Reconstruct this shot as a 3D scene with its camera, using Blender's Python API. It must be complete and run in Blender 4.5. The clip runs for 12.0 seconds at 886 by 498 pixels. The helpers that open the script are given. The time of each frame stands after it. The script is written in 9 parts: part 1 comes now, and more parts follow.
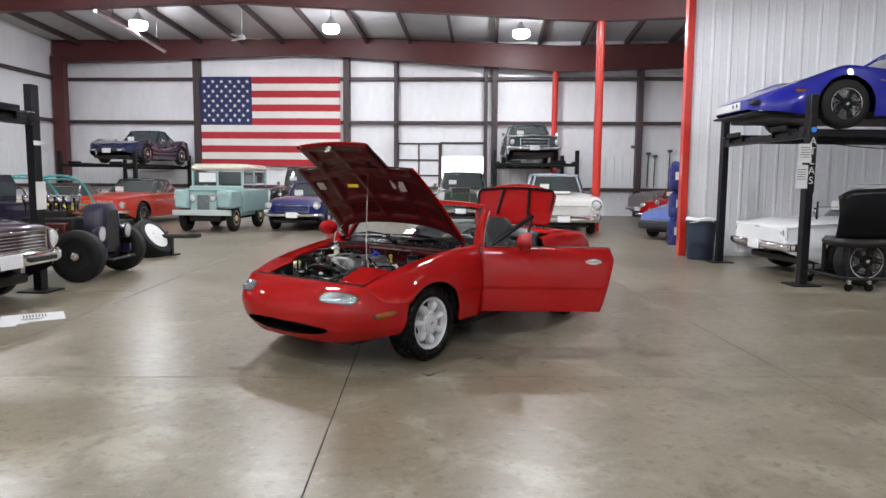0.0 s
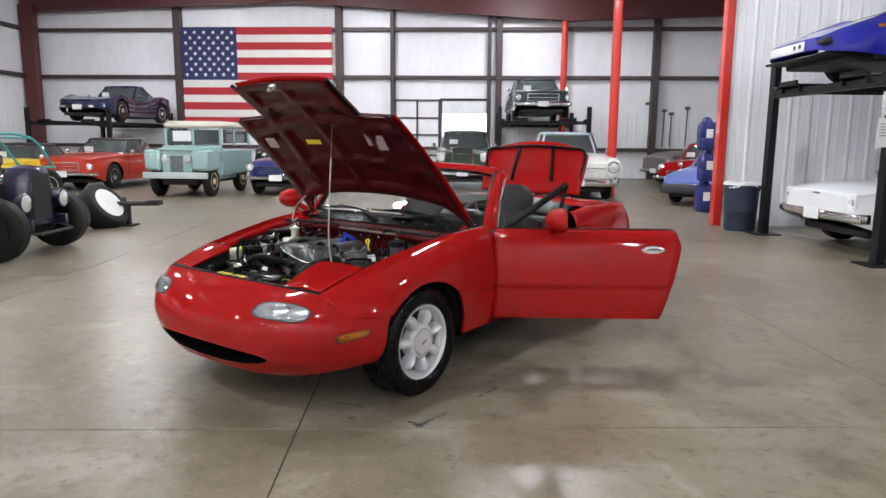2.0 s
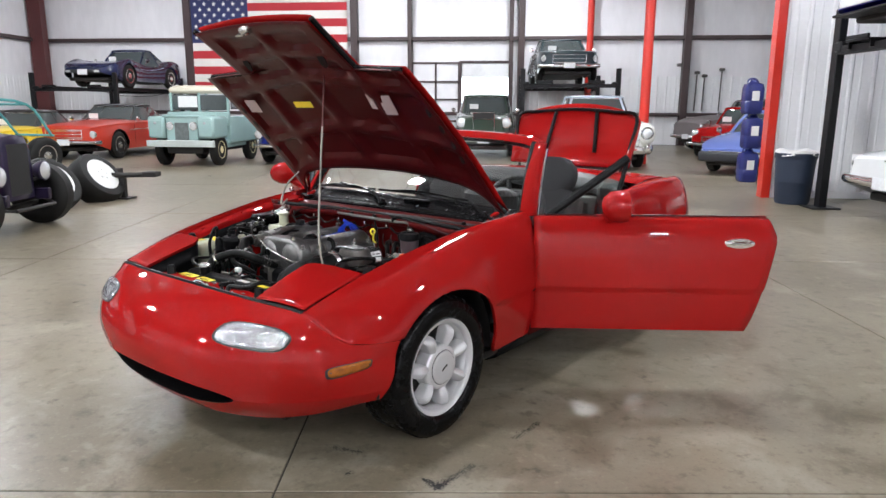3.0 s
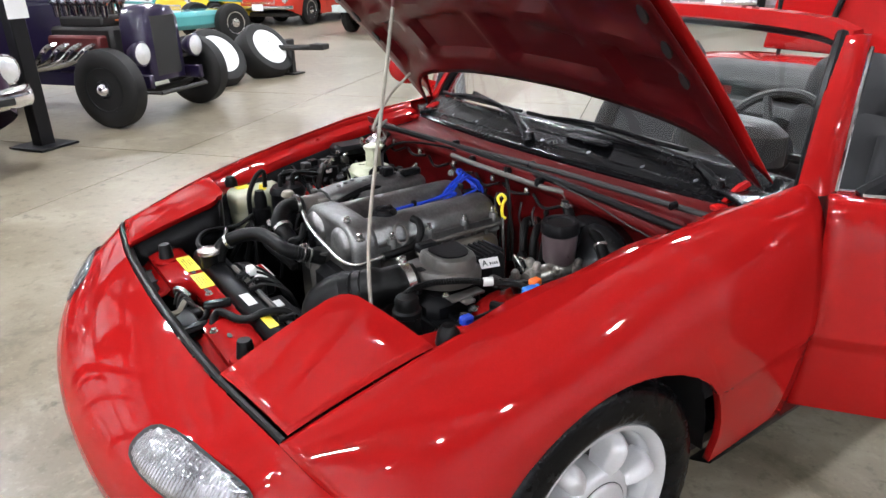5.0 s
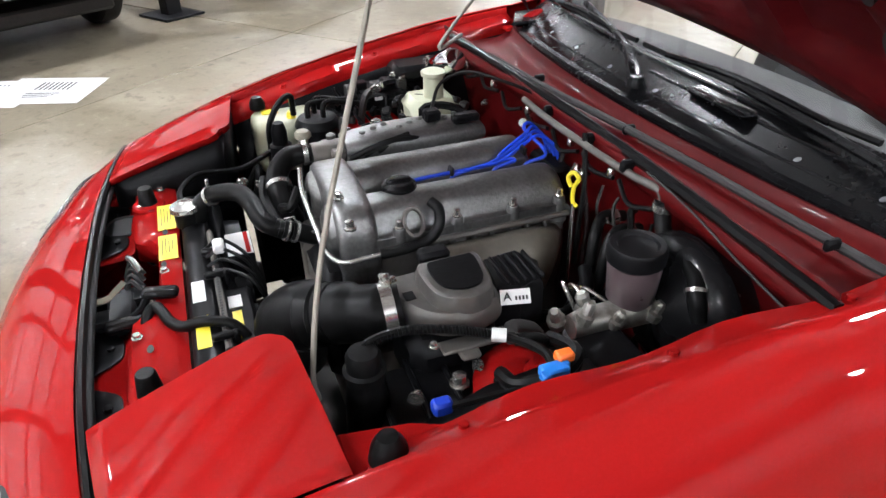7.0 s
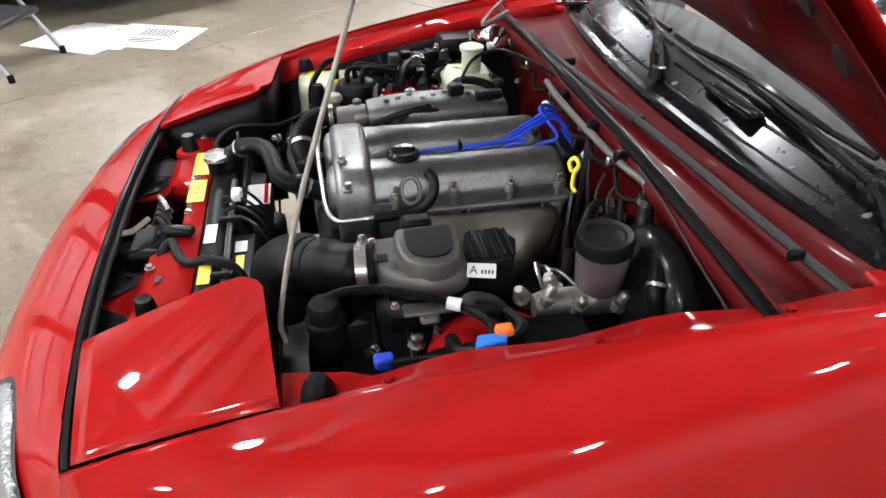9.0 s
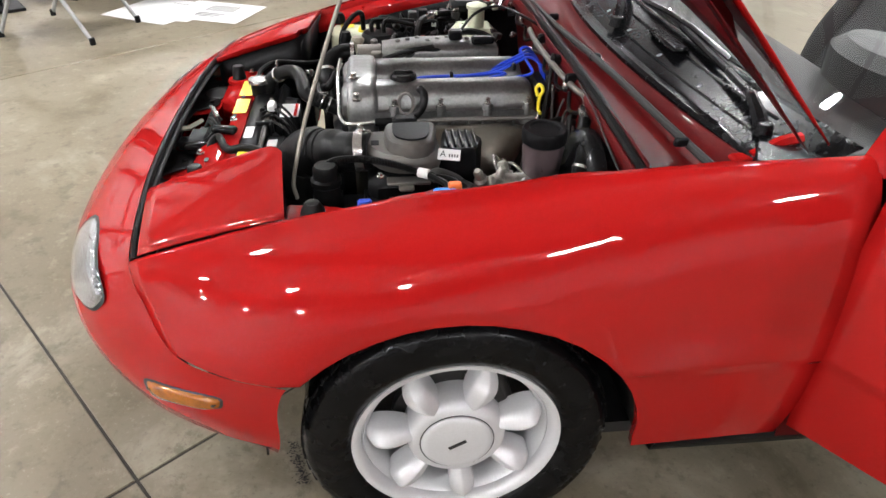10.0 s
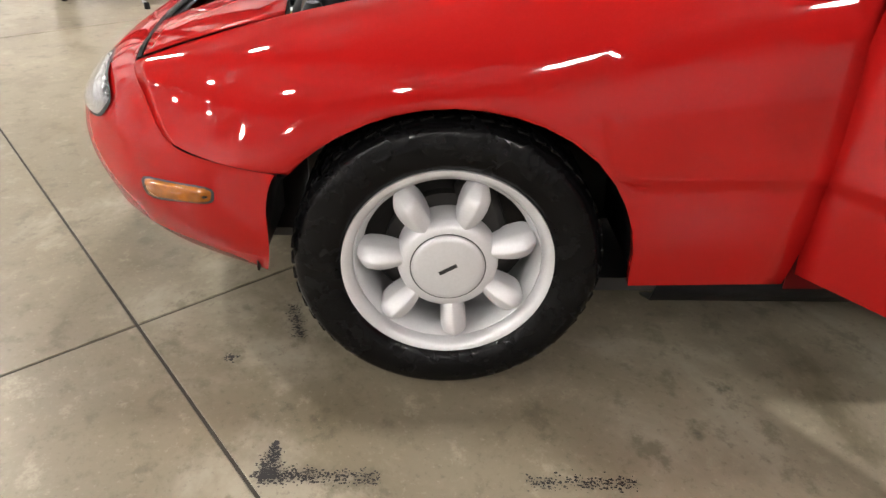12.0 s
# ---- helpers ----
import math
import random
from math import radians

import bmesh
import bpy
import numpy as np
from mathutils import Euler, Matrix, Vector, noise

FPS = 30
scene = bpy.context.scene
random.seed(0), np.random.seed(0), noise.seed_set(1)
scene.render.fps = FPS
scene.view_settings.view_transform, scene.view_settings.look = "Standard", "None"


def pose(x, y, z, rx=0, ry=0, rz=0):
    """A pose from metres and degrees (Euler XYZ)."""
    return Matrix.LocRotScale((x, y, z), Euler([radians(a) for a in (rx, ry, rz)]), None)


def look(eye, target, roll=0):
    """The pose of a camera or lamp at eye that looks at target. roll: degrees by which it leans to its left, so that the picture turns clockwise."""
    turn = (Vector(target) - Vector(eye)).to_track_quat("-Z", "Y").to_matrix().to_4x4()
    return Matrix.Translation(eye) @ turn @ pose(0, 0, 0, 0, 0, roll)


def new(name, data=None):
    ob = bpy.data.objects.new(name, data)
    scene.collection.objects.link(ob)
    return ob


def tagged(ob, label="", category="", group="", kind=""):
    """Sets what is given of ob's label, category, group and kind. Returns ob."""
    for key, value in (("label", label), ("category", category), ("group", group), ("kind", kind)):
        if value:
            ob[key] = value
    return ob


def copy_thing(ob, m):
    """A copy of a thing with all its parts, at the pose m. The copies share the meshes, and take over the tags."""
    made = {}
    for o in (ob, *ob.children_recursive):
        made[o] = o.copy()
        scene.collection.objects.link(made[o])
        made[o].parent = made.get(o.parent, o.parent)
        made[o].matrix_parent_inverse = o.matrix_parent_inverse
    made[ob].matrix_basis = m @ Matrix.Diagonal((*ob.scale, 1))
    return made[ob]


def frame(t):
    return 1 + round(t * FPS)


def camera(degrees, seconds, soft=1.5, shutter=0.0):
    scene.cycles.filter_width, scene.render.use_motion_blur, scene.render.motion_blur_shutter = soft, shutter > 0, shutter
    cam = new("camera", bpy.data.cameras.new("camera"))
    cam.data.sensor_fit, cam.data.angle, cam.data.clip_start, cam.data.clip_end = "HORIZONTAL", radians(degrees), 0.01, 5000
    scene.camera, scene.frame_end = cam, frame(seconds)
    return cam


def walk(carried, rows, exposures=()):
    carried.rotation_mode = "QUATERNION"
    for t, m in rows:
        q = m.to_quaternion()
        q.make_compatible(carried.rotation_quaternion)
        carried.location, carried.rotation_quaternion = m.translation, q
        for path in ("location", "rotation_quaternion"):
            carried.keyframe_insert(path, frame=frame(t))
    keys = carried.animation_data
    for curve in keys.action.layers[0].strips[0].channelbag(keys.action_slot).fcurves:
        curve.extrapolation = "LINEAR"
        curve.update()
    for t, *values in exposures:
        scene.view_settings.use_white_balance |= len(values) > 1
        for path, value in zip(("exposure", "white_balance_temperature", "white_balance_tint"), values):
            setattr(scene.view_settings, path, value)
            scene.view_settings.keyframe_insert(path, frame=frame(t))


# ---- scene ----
cam = camera(66.3, 12.0)
PATH = [
    (0, (1.02, 2.069, 1.342), (0.888, 4.054, 1.139), 0.5),
    (0.5, (1.012, 2.42, 1.335), (0.885, 4.403, 1.106), 0.5),
    (1, (0.989, 2.809, 1.328), (0.865, 4.789, 1.072), 0.6),
    (1.5, (0.957, 3.218, 1.327), (0.83, 5.194, 1.046), 0.5),
    (2, (0.93, 3.658, 1.302), (0.798, 5.628, 0.986), 0.5),
    (2.5, (0.891, 4.069, 1.283), (0.746, 6.03, 0.921), 0.5),
    (2.7, (0.871, 4.247, 1.283), (0.716, 6.204, 0.901), 0.3),
    (4.3, (0.75, 5.492, 1.298), (0.268, 7.329, 0.67), 0.2),
    (4.5, (0.741, 5.636, 1.291), (0.196, 7.437, 0.614), -0.4),
    (5, (0.732, 5.944, 1.28), (0.018, 7.643, 0.503), -1.1),
    (5.5, (0.693, 6.186, 1.262), (-0.126, 7.793, 0.397), -0.7),
    (6, (0.679, 6.34, 1.26), (-0.218, 7.85, 0.303), -1.0),
    (6.5, (0.681, 6.451, 1.267), (-0.275, 7.881, 0.247), -0.9),
    (7, (0.698, 6.523, 1.269), (-0.317, 7.869, 0.192), -1.0),
    (7.2, (0.697, 6.545, 1.267), (-0.327, 7.87, 0.174), -0.5),
    (9, (0.858, 6.601, 1.296), (-0.323, 7.738, 0.151), 0.3),
    (9.5, (1.044, 6.512, 1.321), (-0.183, 7.602, 0.177), 0.7),
    (10, (1.23, 6.448, 1.285), (-0.045, 7.489, 0.15), 1.1),
    (10.5, (1.373, 6.401, 1.183), (0.052, 7.388, 0.051), 1.5),
    (11, (1.434, 6.385, 1.079), (0.093, 7.353, -0.046), 1.5),
    (11.5, (1.45, 6.39, 1.009), (0.085, 7.363, -0.08), 1.6),
    (12, (1.449, 6.402, 0.957), (0.051, 7.373, -0.093), 1.5),
]
walk(cam, [(t, look(eye, target, roll)) for t, eye, target, roll in PATH],
     [(0.0, 0.44, 5950, 10), (2.5, 0.62, 5920, 10), (4.5, 1.15, 5850, 10), (7.0, 1.26, 5850, 10), (9.5, 1.30, 6050, 10), (12.0, 1.28, 6600, 10)])

# ---- world and exposure ----
import functools


world = bpy.data.worlds.new("overcast_day")
world.use_nodes = True
scene.world = world
world.node_tree.nodes["Background"].inputs[0].default_value = (0.75, 0.85, 1.0, 1)
world.node_tree.nodes["Background"].inputs[1].default_value = 0.6


# ---- materials ----
def material(name, base, rough=0.5, metal=0.0, vary=0.12, grain=40.0, blotch=3.0, bump=0.0, coat=0.0,
             rough_vary=0.1, space="Object", stretch=(1, 1, 1), stain=None, stain_at=(0.6, 0.75), stain_scale=1.5,
             emit=0.0, alpha=1.0, transmission=0.0, island=0.0, spec=0.5, ior=1.5):
    m = bpy.data.materials.new(name)
    m.use_nodes = True
    nt = m.node_tree
    bsdf = nt.nodes["Principled BSDF"]
    n = lambda kind: nt.nodes.new("ShaderNode" + kind)
    link = nt.links.new
    coords = n("TexCoord")
    mp = n("Mapping")
    mp.inputs["Scale"].default_value = stretch
    if space == "World":
        geo = n("NewGeometry")
        link(geo.outputs["Position"], mp.inputs[0])
    else:
        link(coords.outputs["Object"], mp.inputs[0])
    fine, big = n("TexNoise"), n("TexNoise")
    fine.inputs["Scale"].default_value, fine.inputs["Detail"].default_value = grain, 4
    big.inputs["Scale"].default_value, big.inputs["Detail"].default_value = blotch, 3
    link(mp.outputs[0], fine.inputs["Vector"])
    link(mp.outputs[0], big.inputs["Vector"])
    mixed = n("Math")
    mixed.operation = "MULTIPLY_ADD"
    mixed.inputs[1].default_value = 0.5
    half = n("Math")
    half.operation = "MULTIPLY"
    half.inputs[1].default_value = 0.5
    link(big.outputs["Fac"], half.inputs[0])
    link(fine.outputs["Fac"], mixed.inputs[0])
    link(half.outputs[0], mixed.inputs[2])
    ramp = n("ValToRGB")
    ramp.color_ramp.elements[0].position, ramp.color_ramp.elements[1].position = 0.3, 0.7
    lo = [max(0, c * (1 - vary)) for c in base]
    hi = [min(1, c * (1 + vary)) for c in base]
    ramp.color_ramp.elements[0].color = (*lo, 1)
    ramp.color_ramp.elements[1].color = (*hi, 1)
    link(mixed.outputs[0], ramp.inputs[0])
    out = ramp.outputs[0]
    if stain:
        st = n("TexNoise")
        st.inputs["Scale"].default_value, st.inputs["Detail"].default_value = stain_scale, 6
        st.inputs["Roughness"].default_value = 0.65
        link(mp.outputs[0], st.inputs["Vector"])
        mask = n("ValToRGB")
        mask.color_ramp.elements[0].position, mask.color_ramp.elements[1].position = stain_at
        link(st.outputs["Fac"], mask.inputs[0])
        mix = n("MixRGB")
        mix.inputs[2].default_value = (*stain, 1)
        link(mask.outputs[0], mix.inputs[0])
        link(out, mix.inputs[1])
        out = mix.outputs[0]
    if island:
        info = n("ObjectInfo")
        hsv = n("HueSaturation")
        mr = n("MapRange")
        mr.inputs[3].default_value, mr.inputs[4].default_value = 1 - island, 1 + island
        link(info.outputs["Random"], mr.inputs[0])
        link(mr.outputs[0], hsv.inputs["Value"])
        link(out, hsv.inputs["Color"])
        out = hsv.outputs[0]
    link(out, bsdf.inputs["Base Color"])
    rr = n("MapRange")
    rr.inputs[3].default_value, rr.inputs[4].default_value = max(0.02, rough - rough_vary), min(1, rough + rough_vary)
    link(mixed.outputs[0], rr.inputs[0])
    link(rr.outputs[0], bsdf.inputs["Roughness"])
    bsdf.inputs["Metallic"].default_value = metal
    bsdf.inputs["Coat Weight"].default_value = coat
    bsdf.inputs["Coat Roughness"].default_value = 0.03
    bsdf.inputs["Specular IOR Level"].default_value = spec
    bsdf.inputs["IOR"].default_value = ior
    bsdf.inputs["Transmission Weight"].default_value = transmission
    if emit:
        bsdf.inputs["Emission Color"].default_value = (*base, 1)
        bsdf.inputs["Emission Strength"].default_value = emit
    if bump:
        bp = n("Bump")
        bp.inputs["Strength"].default_value = bump
        bp.inputs["Distance"].default_value = 0.01
        link(mixed.outputs[0], bp.inputs["Height"])
        link(bp.outputs[0], bsdf.inputs["Normal"])
    return m


RED = material("red_paint", (0.308, 0.0072, 0.0068), 0.5, 0, 0.05, 300, 4, 0, 0.6, 0.05, spec=0.0)
# body red darkened: shade on firewall, cowl shelf and sills put into the colour
RED_SHADED = material("shaded_red_paint", (0.075, 0.0028, 0.0033), 0.46, 0, 0.12, 60, 6, 0.03, 0.05, 0.08, spec=0.1, stain=(0.12, 0.01, 0.008), stain_at=(0.55, 0.8), stain_scale=5)
BLACK = material("black_plastic", (0.006, 0.006, 0.0066), 0.33, 0, 0.25, 120, 8, 0.06, spec=0.08)
RUBBER = material("black_rubber", (0.006, 0.006, 0.006), 0.34, 0, 0.3, 150, 10, 0.08, spec=0.11)
TYRE = material("tyre_rubber", (0.0035, 0.0035, 0.0038), 0.26, 0, 0.25, 45, 9, 0.40, 0.06, 0.14, spec=0.10)
TYRE_OLD = material("old_tyre_rubber", (0.011, 0.0105, 0.010), 0.6, 0, 0.3, 60, 6, 0.15, spec=0.25)
SILVER = material("silver_wheel_paint", (0.60, 0.60, 0.615), 0.40, 0.3, 0.06, 200, 8, 0.02, 0.12)
ALLOY = material("cast_aluminium", (0.20, 0.20, 0.197), 0.36, 0.85, 0.30, 160, 12, 0.22, stain=(0.075, 0.07, 0.062), stain_at=(0.5, 0.8), stain_scale=9)
ALLOY_DULL = material("dull_cast_metal", (0.115, 0.110, 0.104), 0.5, 0.6, 0.25, 80, 8, 0.15, stain=(0.13, 0.11, 0.09), stain_at=(0.45, 0.75), stain_scale=8)
STEEL = material("zinc_steel", (0.58, 0.57, 0.54), 0.24, 0.9, 0.15, 120, 10, 0.05)
CHROME = material("chrome", (0.8, 0.8, 0.8), 0.07, 1.0, 0.04, 60, 5, 0, 0, 0.04)
GLOSS = material("gloss_black_paint", (0.006, 0.006, 0.0065), 0.25, 0, 0.1, 60, 8, 0, 0.12, spec=0.12)
IRON = material("dark_iron", (0.028, 0.026, 0.025), 0.55, 0.5, 0.3, 60, 8, 0.12)
def window_glass(name):
    """Clear glass: sees through, with the gloss of its two faces."""
    m = bpy.data.materials.new(name)
    m.use_nodes = True
    nt = m.node_tree
    nt.nodes.remove(nt.nodes["Principled BSDF"])
    clear, gloss, mix, fres = (nt.nodes.new("ShaderNode" + k) for k in ("BsdfTransparent", "BsdfGlossy", "MixShader", "Fresnel"))
    clear.inputs[0].default_value = (0.90, 0.93, 0.92, 1)
    gloss.inputs["Roughness"].default_value = 0.02
    fres.inputs["IOR"].default_value = 1.6
    nt.links.new(fres.outputs[0], mix.inputs[0])
    nt.links.new(clear.outputs[0], mix.inputs[1])
    nt.links.new(gloss.outputs[0], mix.inputs[2])
    nt.links.new(mix.outputs[0], nt.nodes["Material Output"].inputs[0])
    return m


GLASSY = window_glass("clear_glass")
def lens_material(name, base, pitch):
    """Ribbed clear lens over a bright reflector: silver depth, fine upright flutes, glossy skin."""
    m = material(name, base, 0.14, 0.8, 0.55, 22, 14, 0, 1.0, 0.08)
    nt = m.node_tree
    bsdf = nt.nodes["Principled BSDF"]
    coords, wave, bump = (nt.nodes.new("ShaderNode" + k) for k in ("TexCoord", "TexWave", "Bump"))
    wave.bands_direction = "Y"
    wave.inputs["Scale"].default_value = pitch
    wave.inputs["Distortion"].default_value = 0.6
    bump.inputs["Strength"].default_value, bump.inputs["Distance"].default_value = 0.55, 0.003
    nt.links.new(coords.outputs["Object"], wave.inputs["Vector"])
    nt.links.new(wave.outputs["Fac"], bump.inputs["Height"])
    nt.links.new(bump.outputs[0], bsdf.inputs["Normal"])
    return m


LENS = lens_material("clear_lamp_lens", (0.34, 0.345, 0.36), 42.0)
AMBER = material("amber_lens", (0.27, 0.080, 0.002), 0.15, 0, 0.35, 60, 25, 0.05, 0.45)
MILK = material("translucent_white_plastic", (0.46, 0.47, 0.34), 0.4, 0, 0.08, 60, 9, 0.04, stain=(0.5, 0.42, 0.25), stain_at=(0.6, 0.85), stain_scale=6)
DUSTY = material("dusty_beige_plastic", (0.22, 0.20, 0.15), 0.55, 0, 0.2, 60, 9)
SMOKE = material("smoky_reservoir_plastic", (0.085, 0.062, 0.066), 0.3, 0, 0.15, 60, 8)
YELLOW = material("yellow_label", (0.85, 0.68, 0.03), 0.45, 0, 0.05, 60, 9)
WHITE_LABEL = material("white_label", (0.66, 0.66, 0.65), 0.5, 0, 0.05, 60, 9)
DARK_INK = material("dark_ink", (0.012, 0.012, 0.012), 0.6, 0, 0.1)
BLUE_WIRE = material("blue_silicone_lead", (0.012, 0.05, 0.50), 0.4, 0, 0.08, 60, 9)
BLUE_CLIP = material("blue_connector_plastic", (0.03, 0.22, 0.75), 0.4, 0, 0.06)
ORANGE_CLIP = material("orange_connector_plastic", (0.85, 0.17, 0.02), 0.4, 0, 0.06)
SEAT_CLOTH = material("black_seat_cloth", (0.018, 0.018, 0.020), 0.75, 0, 0.3, 300, 8, 0.15)
VINYL = material("black_vinyl", (0.013, 0.013, 0.0135), 0.5, 0, 0.2, 200, 8, 0.1)
SCREW_GREY = material("dull_grey_cap", (0.10, 0.10, 0.11), 0.4, 0, 0.1)
DULL_HOSE = material("dusty_grey_hose", (0.022, 0.021, 0.020), 0.65, 0, 0.25, 60, 9, 0.1)
ROD = material("prop_rod_paint", (0.27, 0.25, 0.21), 0.5, 0.3, 0.15, 90, 9)


# ---- mesh helpers ----
def spl(xs, ys):
    """Smooth monotone curve through points (xs, ys)."""
    xs, ys = np.array(xs, float), np.array(ys, float)
    h, d = np.diff(xs), np.diff(ys) / np.diff(xs)
    m = np.zeros(len(xs))
    for i in range(1, len(xs) - 1):
        if d[i - 1] * d[i] > 0:
            w1, w2 = 2 * h[i] + h[i - 1], h[i] + 2 * h[i - 1]
            m[i] = (w1 + w2) / (w1 / d[i - 1] + w2 / d[i])
    m[0], m[-1] = d[0], d[-1]

    def f(x):
        i = int(np.clip(np.searchsorted(xs, x) - 1, 0, len(xs) - 2))
        t = (min(max(x, xs[0]), xs[-1]) - xs[i]) / h[i]
        return float(ys[i] * (1 + 2 * t) * (1 - t) ** 2 + h[i] * m[i] * t * (1 - t) ** 2
                     + ys[i + 1] * t * t * (3 - 2 * t) + h[i] * m[i + 1] * t * t * (t - 1))
    return f


def join(*meshes):
    verts, faces = [], []
    for v, f in meshes:
        k = len(verts)
        verts += list(v)
        faces += [tuple(i + k for i in face) for face in f]
    return verts, faces


def moved(mesh, m):
    return [tuple(m @ Vector(v)) for v in mesh[0]], mesh[1]


def grid(rows, closed=False, flip=False):
    """Quads over rows of points."""
    nu, nv = len(rows), len(rows[0])
    verts = [tuple(p) for row in rows for p in row]
    faces = []
    for i in range(nu - 1):
        for j in range(nv if closed else nv - 1):
            k = (j + 1) % nv
            q = (i * nv + j, i * nv + k, (i + 1) * nv + k, (i + 1) * nv + j)
            faces.append(q[::-1] if flip else q)
    return verts, faces


def eased(rows, times, keep=None, hem=0):
    """Rows of points with their unevenness ironed out; borders, and what keep() gives 1, stay, and the last hem columns nearly so."""
    p = np.array([[tuple(q) for q in row] for row in rows], float)
    hold = np.array([[float(keep(q)) if keep else 0.0 for q in row] for row in p[1:-1, 1:-1]])[..., None]
    for _ in range(times):
        mean = (p[:-2, 1:-1] + p[2:, 1:-1] + p[1:-1, :-2] + p[1:-1, 2:]) / 4
        p[1:-1, 1:-1] = p[1:-1, 1:-1] + 0.6 * (1 - hold) * (mean - p[1:-1, 1:-1])
    if hem:
        first = np.array([[tuple(q) for q in row] for row in rows], float)
        w = np.clip((p.shape[1] - 2 - np.arange(p.shape[1])) / hem, 0, 1)[None, :, None]
        p = first + (p - first) * w
    return [[tuple(q) for q in row] for row in p]


def capped(rows, flip=False):
    v, f = grid(rows, True, flip)
    n, last = len(rows[0]), (len(rows) - 1) * len(rows[0])
    a, b = tuple(range(n)), tuple(range(last, last + n))
    return v, f + ([a, b[::-1]] if flip else [a[::-1], b])


def tube(path, r, n=8, cap=True):
    """A round bar along a path; r is one radius or one for each point."""
    path = [Vector(p) for p in path]
    rs = list(r) if isinstance(r, (list, tuple)) else [r] * len(path)
    rows, up = [], None
    for i, p in enumerate(path):
        d = (path[min(i + 1, len(path) - 1)] - path[max(i - 1, 0)]).normalized()
        if up is None:
            up = Vector((0, 0, 1)) if abs(d.z) < 0.9 else Vector((1, 0, 0))
        side = d.cross(up).normalized()
        up = side.cross(d).normalized()
        rows.append([p + rs[i] * (math.cos(t) * side + math.sin(t) * up) for t in [2 * math.pi * k / n for k in range(n)]])
    return capped(rows) if cap else grid(rows, True)


def curve(points, steps=6):
    """Points of a smooth curve through the given ones."""
    p = [Vector(q) for q in points]
    p = [2 * p[0] - p[1]] + p + [2 * p[-1] - p[-2]]
    out = []
    for i in range(1, len(p) - 2):
        for k in range(steps):
            t = k / steps
            out.append(0.5 * (2 * p[i] + (p[i + 1] - p[i - 1]) * t + (2 * p[i - 1] - 5 * p[i] + 4 * p[i + 1] - p[i + 2]) * t * t
                              + (3 * p[i] - p[i - 1] - 3 * p[i + 1] + p[i + 2]) * t ** 3))
    return out + [p[-2]]


def lathe(profile, n=24, m=None):
    """A turned form: profile of (radius, height) round z, then moved by m."""
    rows = [[(r * math.cos(2 * math.pi * k / n), r * math.sin(2 * math.pi * k / n), z) for k in range(n)] for r, z in profile]
    mesh = capped(rows)
    return moved(mesh, m) if m else mesh


def turned_ring(profile, n=24):
    """A turned form left open in the middle."""
    return grid([[(r * math.cos(2 * math.pi * k / n), r * math.sin(2 * math.pi * k / n), z) for k in range(n)] for r, z in profile], True)


def box(cx, cy, cz, sx, sy, sz, bevel=0.0, m=None, seg=1):
    bm = bmesh.new()
    bmesh.ops.create_cube(bm, size=1)
    for v in bm.verts:
        v.co = Vector((v.co.x * sx, v.co.y * sy, v.co.z * sz))
    if bevel:
        bmesh.ops.bevel(bm, geom=bm.edges[:], offset=min(bevel, 0.45 * min(sx, sy, sz)), segments=seg, affect="EDGES", profile=0.5)
    bm.verts.index_update()
    mat = (m or Matrix()) @ Matrix.Translation((cx, cy, cz))
    mesh = [tuple(mat @ v.co) for v in bm.verts], [tuple(v.index for v in f.verts) for f in bm.faces]
    bm.free()
    return mesh


def prism(outline, z0, z1, m=None, bevel=0.0):
    """A flat outline (x, y) raised from z0 to z1, with an optional chamfer on top."""
    if bevel:
        c = Vector((sum(p[0] for p in outline) / len(outline), sum(p[1] for p in outline) / len(outline)))
        inn = [tuple(c + (Vector(p) - c) * max(0.0, 1 - bevel / max(1e-6, (Vector(p) - c).length))) for p in outline]
        rows = [[(*p, z0) for p in outline], [(*p, z1 - bevel) for p in outline], [(*p, z1) for p in inn]]
    else:
        rows = [[(*p, z0) for p in outline], [(*p, z1) for p in outline]]
    mesh = capped(rows)
    return moved(mesh, m) if m else mesh


def part(name, mesh, mat, parent=None, label="", smooth=None, thick=0.0, category="", group="", kind="", at=None):
    data = bpy.data.meshes.new(name)
    data.from_pydata([tuple(v) for v in mesh[0]], [], [tuple(f) for f in mesh[1]])
    bm = bmesh.new()
    bm.from_mesh(data)
    if not thick:
        bmesh.ops.recalc_face_normals(bm, faces=bm.faces[:])
    bm.to_mesh(data)
    bm.free()
    data.materials.append(mat)
    ob = new(name, data)
    if smooth is None or smooth:
        data.shade_smooth()
        data.set_sharp_from_angle(angle=radians(40 if smooth is None else smooth))
    if parent:
        ob.parent = parent
    if at is not None:
        ob.matrix_basis = at
    if thick:
        mod = ob.modifiers.new("thickness", "SOLIDIFY")
        mod.thickness, mod.offset = thick, -1
    return tagged(ob, label, category, group, kind)


def thing(name, m, label, category, group="", kind=""):
    ob = new(name)
    ob.empty_display_size = 0.1
    ob.matrix_basis = m
    return tagged(ob, label, category, group, kind)


def text_part(name, words, size, mat, parent, m, label=""):
    cu = bpy.data.curves.new(name, "FONT")
    cu.body, cu.size, cu.extrude, cu.align_x, cu.align_y = words, size, 0.001, "CENTER", "CENTER"
    tmp = bpy.data.objects.new(name, cu)
    data = bpy.data.meshes.new_from_object(tmp)
    bpy.data.objects.remove(tmp)
    data.materials.clear()
    data.materials.append(mat)
    ob = new(name, data)
    ob.parent, ob.matrix_basis = parent, m
    return tagged(ob, label)

